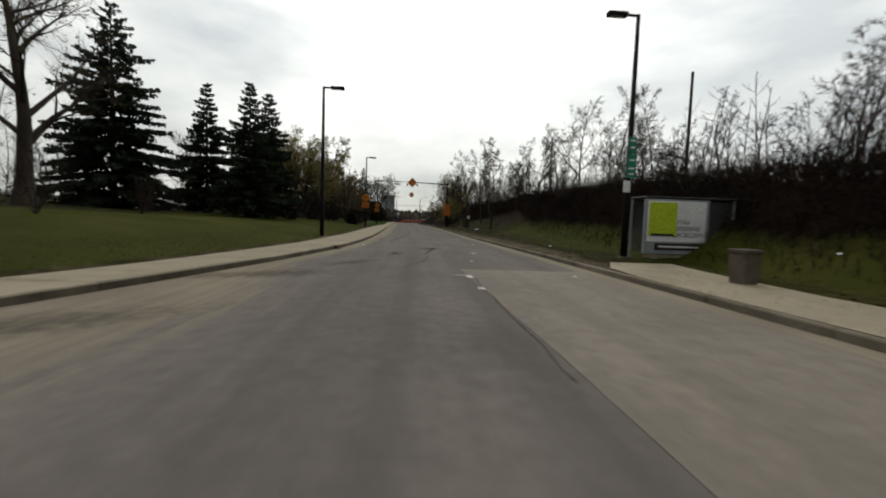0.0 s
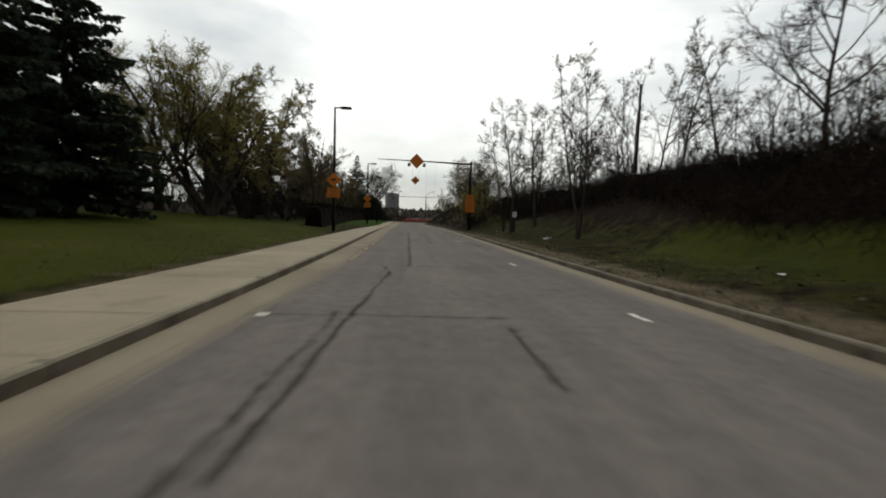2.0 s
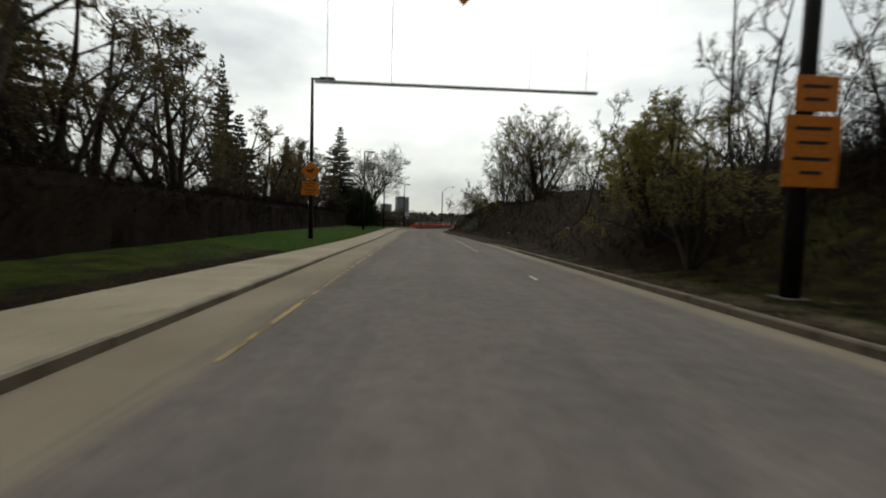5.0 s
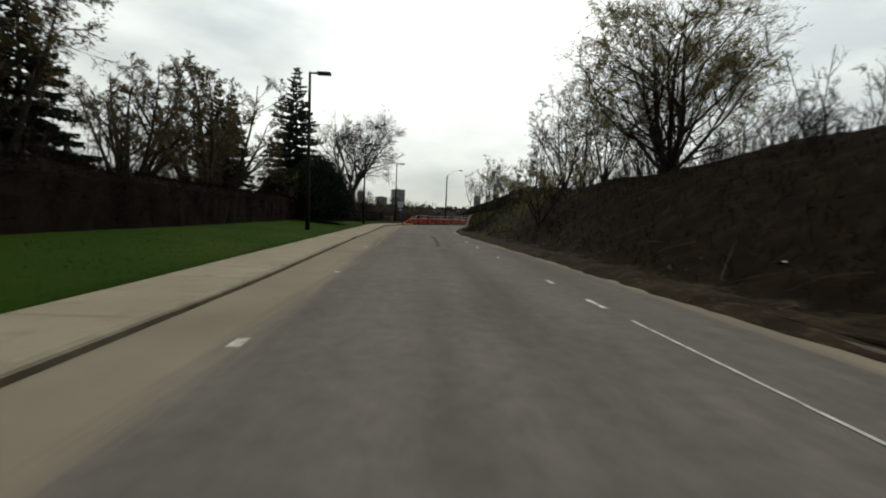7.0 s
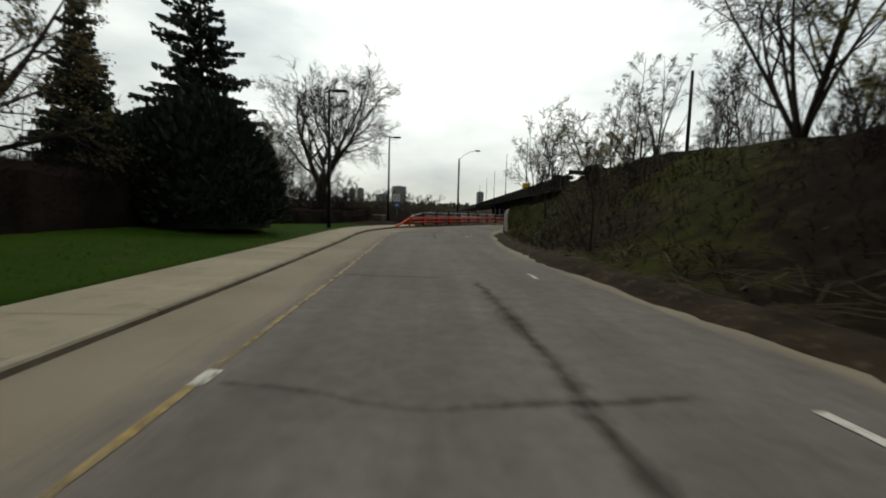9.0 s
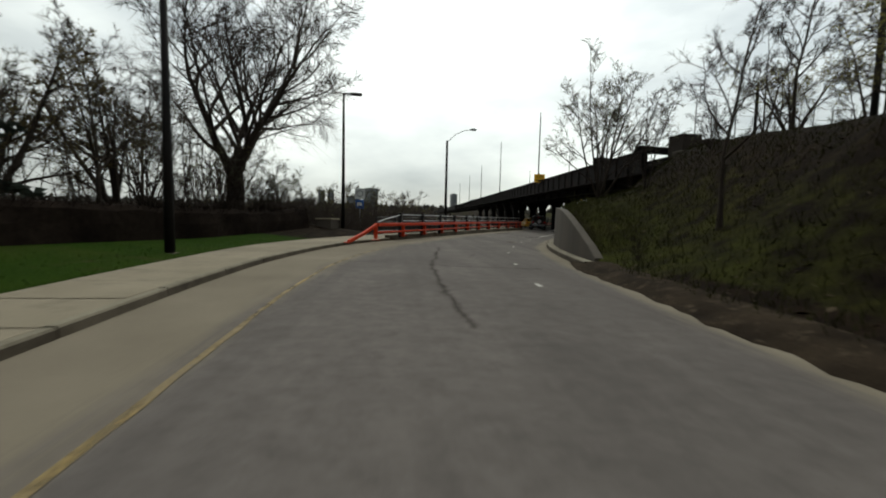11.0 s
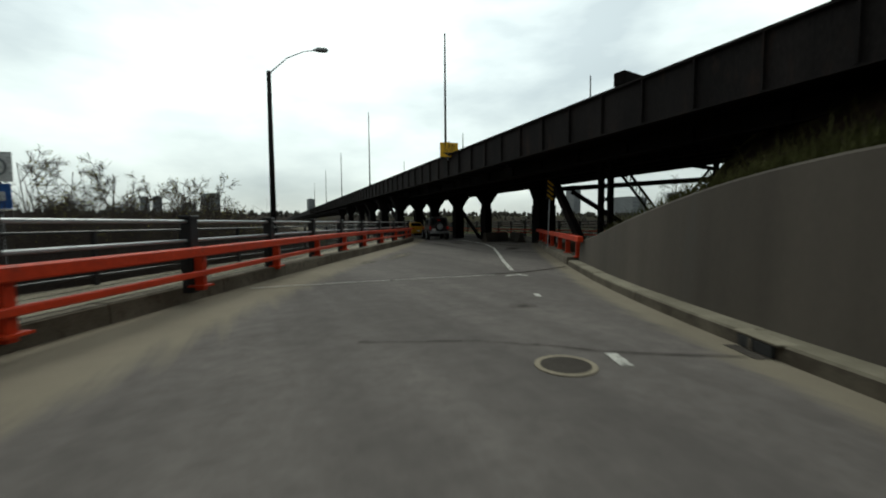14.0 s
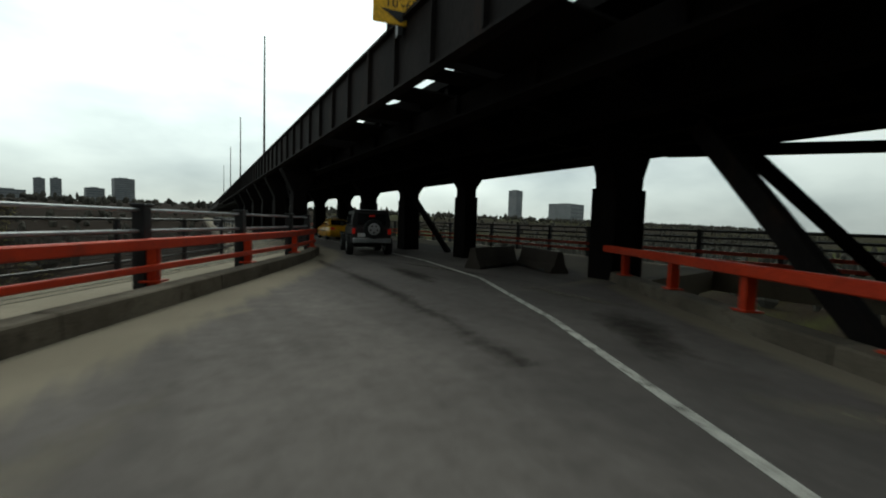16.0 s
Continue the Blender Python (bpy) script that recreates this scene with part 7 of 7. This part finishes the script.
# tall weeds above the retaining wall
weeds = Geo()
for i in range(2600):
    y = rb.uniform(123, 141)
    x = x_right(y) + 0.75 + 1.6 * rb.random() ** 1.4 + 0.3 * (y > 135)
    hw = float(np.interp(y, [p[0] for p in WALL_H], [p[1] for p in WALL_H]))
    p = Vector((x, y, max(ground_z(x, y), hw - 0.25)))
    L = rb.uniform(0.08, 0.35) if rb.random() < 0.985 else rb.uniform(0.5, 1.1)
    if y > 134 and rb.random() < 0.3:
        L = rb.uniform(0.2, 0.5)
    dd = Vector((rb.gauss(0, 0.3), rb.gauss(0, 0.3), 1)).normalized()
    weeds.tube([p, p + dd * L * 0.6, p + dd * L + Vector((rb.gauss(0, 0.1), rb.gauss(0, 0.1), -0.05)) * L], [0.008, 0.006, 0.002], 3, False)
WEED_M = mat("green_brown_weeds", speckled((0.030, 0.036, 0.010), (0.075, 0.070, 0.028), 0.6, 7, 0.05, 0.002), rough=0.95, spec=0.05)
solid("weeds", weeds, WEED_M, "dry grass and weeds along the top of the retaining wall", "weeds", "stuff")
# litter scraps on the verge
for x, y, s in ((10.2, 15.5, 0.16), (9.2, 3.2, 0.2), (9.0, 29.8, 0.22), (9.4, 30.6, 0.14), (8.6, 42.6, 0.12), (8.9, 70.2, 0.14), (13.1, -9.0, 0.14), (7.3, 79.5, 0.12)):
    g = Geo().add([(-s, -s * 0.6, 0.01), (s * 0.3, -s * 0.5, 0.05), (s, -s * 0.1, 0.02), (s * 0.6, s * 0.6, 0.06), (-s * 0.4, s * 0.5, 0.03)], [(0, 1, 4), (1, 2, 3), (1, 3, 4)])
    solid("paper_scrap", g, WHITE, "crumpled white paper scrap on the verge", "litter", m=pose(x, y, ground_z(x, y) + 0.01, 0, 0, y * 40), group="litter")

# ================= far bank =================
rf = R(77)
woods = Geo()
ICO = [(0, 0, 1), (0.89, 0, 0.45), (0.28, 0.85, 0.45), (-0.72, 0.53, 0.45), (-0.72, -0.53, 0.45), (0.28, -0.85, 0.45), (0.72, 0.53, -0.45), (-0.28, 0.85, -0.45), (-0.89, 0, -0.45), (-0.28, -0.85, -0.45), (0.72, -0.53, -0.45), (0, 0, -1)]
ICF = [(0, 1, 2), (0, 2, 3), (0, 3, 4), (0, 4, 5), (0, 5, 1), (1, 6, 2), (2, 7, 3), (3, 8, 4), (4, 9, 5), (5, 10, 1), (2, 6, 7), (3, 7, 8), (4, 8, 9), (5, 9, 10), (1, 10, 6), (6, 11, 7), (7, 11, 8), (8, 11, 9), (9, 11, 10), (10, 11, 6)]


def clump(x, y, z, r, h):
    woods.add([(x + a * r * rf.uniform(0.6, 1.25), y + b * r * rf.uniform(0.6, 1.25), z + c * h * rf.uniform(0.6, 1.3)) for a, b, c in ICO], ICF)


for i in range(4200):
    y = rf.uniform(400, 800)
    x = rf.uniform(-900, 1300)
    z = ground_z(x, y)
    clump(x, y, z + 1.0, rf.uniform(1.2, 2.8), rf.uniform(2.0, 4.8))
for i in range(1500):
    y = rf.uniform(150, 400)
    x = rf.uniform(-420, -14) if rf.random() < 0.6 else rf.uniform(110, 420)
    clump(x, y, ground_z(x, y) + 3, rf.uniform(1.0, 2.6), rf.uniform(3, 6.5))
WOODS_M = mat("far_bare_woods", speckled((0.040, 0.037, 0.032), (0.075, 0.070, 0.058), 0.05, 0.8, 0.1, 0.1), rough=1.0, spec=0.05)
solid("far_woods", woods, WOODS_M, "hazy grey-brown bare woods across the river valley", "woods", "stuff")
# near thicket of bare stems below the bridge railing
thick = Geo()
for i in range(3000):
    y = rf.uniform(139, 158)
    x = x_left(y) - 7.5 - 12 * rf.random() ** 1.3
    z = ground_z(x, y)
    top = rf.uniform(0.4, 2.6) + 1.2 * noise.noise((x * 0.2, y * 0.2, 1))
    if top < z + 0.5:
        continue
    p = Vector((x, y, max(z, -4)))
    e = Vector((x + rf.gauss(0, 0.6), y + rf.gauss(0, 0.6), top))
    m_ = p.lerp(e, 0.6) + Vector((rf.gauss(0, 0.15), rf.gauss(0, 0.15), 0))
    thick.tube([p, m_, e], [0.022, 0.014, 0.004], 3, False)
    for _ in range(2):
        s0 = m_.lerp(e, rf.random())
        thick.tube([s0, s0 + Vector((rf.gauss(0, 0.3), rf.gauss(0, 0.3), rf.uniform(0.2, 0.7)))], [0.008, 0.003], 3, False)
solid("thicket", thick, TWIG, "bare willow thicket below the bridge footway", "thicket", "stuff")

TOWER = mat("hazy_tower_concrete", speckled((0.20, 0.21, 0.22), (0.27, 0.275, 0.28), 0.05, 0.5, 0.05, 0.05), rough=0.9)
TOWER_WIN = mat("hazy_tower_windows", speckled((0.10, 0.115, 0.13), (0.15, 0.165, 0.18), 0.05, 0.5, 0.05, 0.05), rough=0.4)


def tower(x, y, w, h, floors, label="grey apartment tower on the far river bank"):
    z0 = ground_z(x, y) - 2
    t = thing("apartment_tower", label, "building", pose(x, y, z0, 0, 0, 15), "far towers")
    part("wall", Geo().box((0, 0, h / 2), (w, w * 0.8, h)), TOWER, t)
    part("roof", Geo().box((0, 0, h + 0.8), (w * 0.4, w * 0.4, 1.6)), TOWER, t)
    for k in range(floors):
        part("window_band", Geo().box((0, 0, h * (k + 0.6) / floors), (w * 0.94, w * 0.8 + 0.3, h / floors * 0.42)), TOWER_WIN, t, "darker window band")


for az, w, el, fl in ((-17.2, 16, 2.4, 10), (-13.1, 40, 1.9, 5), (-10.85, 13, 3.15, 14), (-9.65, 13, 3.23, 14), (-6.7, 24, 2.5, 8), (-4.3, 28, 3.66, 14), (7.3, 13, 3.2, 10), (10.6, 24, 2.5, 9), (42.4, 24, 4.6, 14), (49.0, 60, 2.95, 5), (54.8, 40, 3.3, 7)):
    h = 900 * math.tan(radians(el)) + 1.4
    x, y = 8.35 + 900 * math.sin(radians(az)), 142.3 + 900 * math.cos(radians(az))
    tower(x, y, w, h - ground_z(x, y) + 2, fl)

# ================= vehicles =================
def wheel(parent, x, y, r=0.36, w=0.24, rim=None):
    """A wheel on the x axis."""
    g = Geo()
    n = 22
    prof = [(-w / 2, r * 0.62), (-w / 2, r * 0.93), (-w / 2 + 0.03, r), (w / 2 - 0.03, r), (w / 2, r * 0.93), (w / 2, r * 0.62)]
    vs, fs = [], []
    for i in range(n):
        t = 2 * math.pi * i / n
        vs += [(o, q * math.cos(t), q * math.sin(t)) for o, q in prof]
    m = len(prof)
    for i in range(n):
        k = (i + 1) % n
        fs += [(i * m + j, i * m + j + 1, k * m + j + 1, k * m + j) for j in range(m - 1)]
    g.add(vs, fs)
    wh = new("wheel")
    wh.parent = parent
    wh.location = (x, y, r)
    part("tyre", g, RUBBER, wh, smooth=True)
    part("rim", Geo().tube([(-w * 0.42, 0, 0), (w * 0.42, 0, 0)], r * 0.63, 18), rim or ALLOY, wh, "silver rim", bev=0.01)
    return wh


def loft(sections):
    """Skin over closed sections of equal length: each a list of (x, y, z)."""
    n = len(sections[0])
    g = Geo()
    fs = []
    for i in range(len(sections) - 1):
        for j in range(n):
            k = (j + 1) % n
            fs.append((i * n + j, i * n + k, (i + 1) * n + k, (i + 1) * n + j))
    fs += [tuple(range(n)), tuple(reversed(range((len(sections) - 1) * n, len(sections) * n)))]
    return g.add([p for s in sections for p in s], fs)


def ring(y, hw, z0, z1, tuck=0.85, r=0.12):
    """A rounded box section across the car at y."""
    return [(-hw * 0.9, y, z0), (-hw, y, z0 + r), (-hw, y, (z0 + z1) / 2), (-hw * tuck, y, z1 - r * 0.5), (-hw * tuck * 0.86, y, z1), (hw * tuck * 0.86, y, z1), (hw * tuck, y, z1 - r * 0.5), (hw, y, (z0 + z1) / 2), (hw, y, z0 + r), (hw * 0.9, y, z0)]


def sedan(name, label, paint, m, taxi=False):
    car = thing(name, label, "car", m, "road vehicles" if taxi else "parked cars")
    body = [(-2.35, 0.80, 0.42, 0.80), (-2.25, 0.86, 0.25, 0.98), (-1.5, 0.90, 0.2, 1.02), (-0.2, 0.91, 0.2, 0.98), (1.0, 0.90, 0.2, 0.95), (1.9, 0.87, 0.22, 0.85), (2.3, 0.80, 0.3, 0.70)]
    part("body", loft([ring(y, w, a, b, 0.96) for y, w, a, b in body]), paint, car, smooth=True)
    cab = [(-1.75, 0.76, 0.95, 1.02), (-1.2, 0.74, 0.95, 1.40), (-0.6, 0.74, 0.95, 1.47), (0.2, 0.74, 0.95, 1.45), (0.95, 0.76, 0.93, 0.98)]
    part("cabin", loft([ring(y, w, a, b, 0.84, 0.08) for y, w, a, b in cab]), paint, car, smooth=True)
    part("rear_window", Geo().add([(-0.60, -1.735, 1.05), (0.60, -1.735, 1.05), (0.52, -1.27, 1.37), (-0.52, -1.27, 1.37)], [(0, 1, 2, 3)]), GLASS, car, "dark rear window")
    part("windscreen", Geo().add([(-0.60, 0.90, 1.02), (0.60, 0.90, 1.02), (0.52, 0.30, 1.41), (-0.52, 0.30, 1.41)], [(3, 2, 1, 0)]), GLASS, car, "dark windscreen")
    for s in (-1, 1):
        part("side_window", Geo().add([(s * 0.775, -1.35, 1.06), (s * 0.775, 0.6, 1.05), (s * 0.665, 0.15, 1.38), (s * 0.655, -1.05, 1.36)], [(0, 1, 2, 3)]), GLASS, car, "dark side window")
        for y in (-1.4, 1.42):
            wheel(car, s * 0.79, y, 0.33, 0.21)
        part("tail_light", Geo().box((s * 0.62, -2.31, 0.80), (0.30, 0.10, 0.15)), TAIL, car, "red tail light", bev=0.02)
        part("headlight", Geo().box((s * 0.58, 2.24, 0.66), (0.30, 0.12, 0.12)), ALLOY, car, "clear headlight", bev=0.02)
    part("rear_bumper", Geo().box((0, -2.36, 0.47), (1.6, 0.12, 0.22)), paint, car, bev=0.03)
    part("number_plate", Geo().box((0, -2.425, 0.52), (0.32, 0.012, 0.14)), WHITE, car, "blank pale plate")
    if taxi:
        part("roof_sign", Geo().box((0, -0.2, 1.55), (0.6, 0.2, 0.14)), WHITE, car, "white roof sign", bev=0.02)
        part("side_stripe", Geo().box((0, -0.2, 0.62), (1.835, 2.2, 0.08)), BLACK, car, "dark side stripe")
    return car


P_BLACK = car_paint("black_car_paint", (0.018, 0.015, 0.018))
P_TAXI = car_paint("yellow_taxi_paint", (0.72, 0.36, 0.01))
P_WHITE = car_paint("white_car_paint", (0.70, 0.70, 0.70))
P_RED = car_paint("red_car_paint", (0.40, 0.03, 0.02))
P_SILVER = car_paint("silver_car_paint", (0.42, 0.43, 0.45))


def off_roader(m):
    car = thing("off_road_car", "black boxy off-road car with a spare wheel on its tailgate", "car", m, "road vehicles")
    tub = [(-1.90, 0.76, 0.55, 1.10), (-1.86, 0.80, 0.48, 1.16), (0.7, 0.80, 0.48, 1.16), (1.0, 0.72, 0.5, 1.12), (2.0, 0.62, 0.55, 1.05), (2.06, 0.58, 0.6, 1.0)]
    part("body", loft([ring(y, w, a, b, 0.98, 0.06) for y, w, a, b in tub]), P_BLACK, car, "black body tub")
    top = [(-1.86, 0.76, 1.12, 1.74), (-1.78, 0.77, 1.12, 1.82), (0.3, 0.75, 1.12, 1.83), (0.72, 0.74, 1.12, 1.22)]
    part("hard_top", loft([ring(y, w, a, b, 0.90, 0.07) for y, w, a, b in top]), BLACK, car, "black hard top")
    part("roof_edge", Geo().box((0, -1.74, 1.835), (1.18, 0.22, 0.03)), GREY, car, "pale roof edge", bev=0.01)
    part("rear_window", Geo().box((0, -1.868, 1.46), (1.12, 0.02, 0.44)), GLASS, car, "dark rear window", bev=0.008)
    part("tailgate", Geo().box((0, -1.905, 0.88), (1.25, 0.03, 0.52)), P_BLACK, car, bev=0.01)
    spare = new("spare_wheel")
    spare.parent = car
    spare.location = (0.05, -2.06, 1.08)
    part("tyre", Geo().disc_ring((0, 0, 0), 0.22, 0.385, -0.12, 0.12, 26), RUBBER, spare, bev=0.03)
    part("rim", Geo().disc_ring((0, -0.10, 0), 0.175, 0.235, -0.02, 0.06, 24), ALLOY, spare, "silver rim ring")
    part("hub", Geo().tube([(0, -0.13, 0), (0, 0.0, 0)], 0.075, 14), ALLOY, spare, "silver hub", bev=0.01)
    for k in range(5):
        a = math.pi / 2 + 2 * math.pi * k / 5
        part("spoke", Geo().box((0.13 * math.cos(a), -0.11, 0.13 * math.sin(a)), (0.17, 0.05, 0.10), 0, 0, -a), ALLOY, spare, bev=0.01)
    part("backing", Geo().tube([(0, -0.04, 0), (0, 0.10, 0)], 0.23, 20), BLACK, spare)
    part("bumper", Geo().box((0, -2.02, 0.62), (1.50, 0.20, 0.20)), GALV, car, "silver rear bumper", bev=0.03)
    part("number_plate", Geo().box((-0.42, -1.99, 0.83), (0.30, 0.012, 0.15)), WHITE, car, "blank pale plate")
    part("brake_light", Geo().box((0.0, -1.90, 1.60), (0.22, 0.03, 0.05)), TAIL, car, "red high brake light")
    for s in (-1, 1):
        part("tail_light", Geo().box((s * 0.72, -1.92, 0.98), (0.13, 0.07, 0.22)), TAIL, car, "red tail light", bev=0.01)
        part("side_window", Geo().box((s * 0.765, -0.75, 1.46), (0.012, 1.35, 0.40), 0, 0, -s * 0.10), GLASS, car, "dark side window")
        for y in (-1.22, 1.24):
            wheel(car, s * 0.80, y, 0.385, 0.27)
            part("wheel_arch", Geo().box((s * 0.84, y, 0.83), (0.20, 1.02, 0.07)), BLACK, car, "black flared arch", bev=0.03)
        part("mirror", Geo().box((s * 0.92, 0.62, 1.22), (0.18, 0.08, 0.16)), BLACK, car, bev=0.02)
    part("exhaust", Geo().tube([(0.5, -1.95, 0.38), (0.5, -1.5, 0.40)], 0.04, 8), GALV, car)
    part("axle", Geo().tube([(-0.7, -1.22, 0.38), (0.7, -1.22, 0.38)], 0.07, 8), BLACK, car)
    return car


off_roader(pose(17.75, 164.2, 0, 0, 0, -14))
sedan("taxi", "yellow taxi with a white roof sign on the bridge", P_TAXI, pose(20.6, 177.0, 0, 0, 0, -6), True)

# parking lot beyond the lawn
for x, y, a, p, lab in ((-36.0, 24.5, 70, P_WHITE, "white parked car beyond the lawn"), (-34.0, 30.0, 75, P_RED, "red parked car beyond the lawn"), (-32.5, 35.5, 72, P_SILVER, "silver parked car beyond the lawn"), (-31.2, 39.8, 74, P_SILVER, "silver parked car beyond the lawn"), (-37.5, 19.0, 70, P_RED, "red parked car beyond the lawn")):
    sedan("car", lab, p, pose(x, y, ground_z(x, y), 0, 0, a))
bus = thing("bus", "white bus parked beyond the lawn", "bus", pose(-35.8, 58.7, ground_z(-35.8, 58.7) , 0, 0, 62))
o = [(-1.2, 0.35), (-1.25, 0.6), (-1.25, 2.6), (-1.1, 2.85), (1.1, 2.85), (1.25, 2.6), (1.25, 0.6), (1.2, 0.35)]
part("body", Geo().prism(o, -5.5, 5.5), P_WHITE, bus, bev=0.05)
for s in (-1, 1):
    for k in range(6):
        part("window", Geo().box((s * 1.256, -4.4 + 1.75 * k, 1.95), (0.02, 1.5, 0.8)), GLASS, bus, "dark window")
    for y in (-3.4, 3.4):
        wheel(bus, s * 1.1, y, 0.46, 0.26)
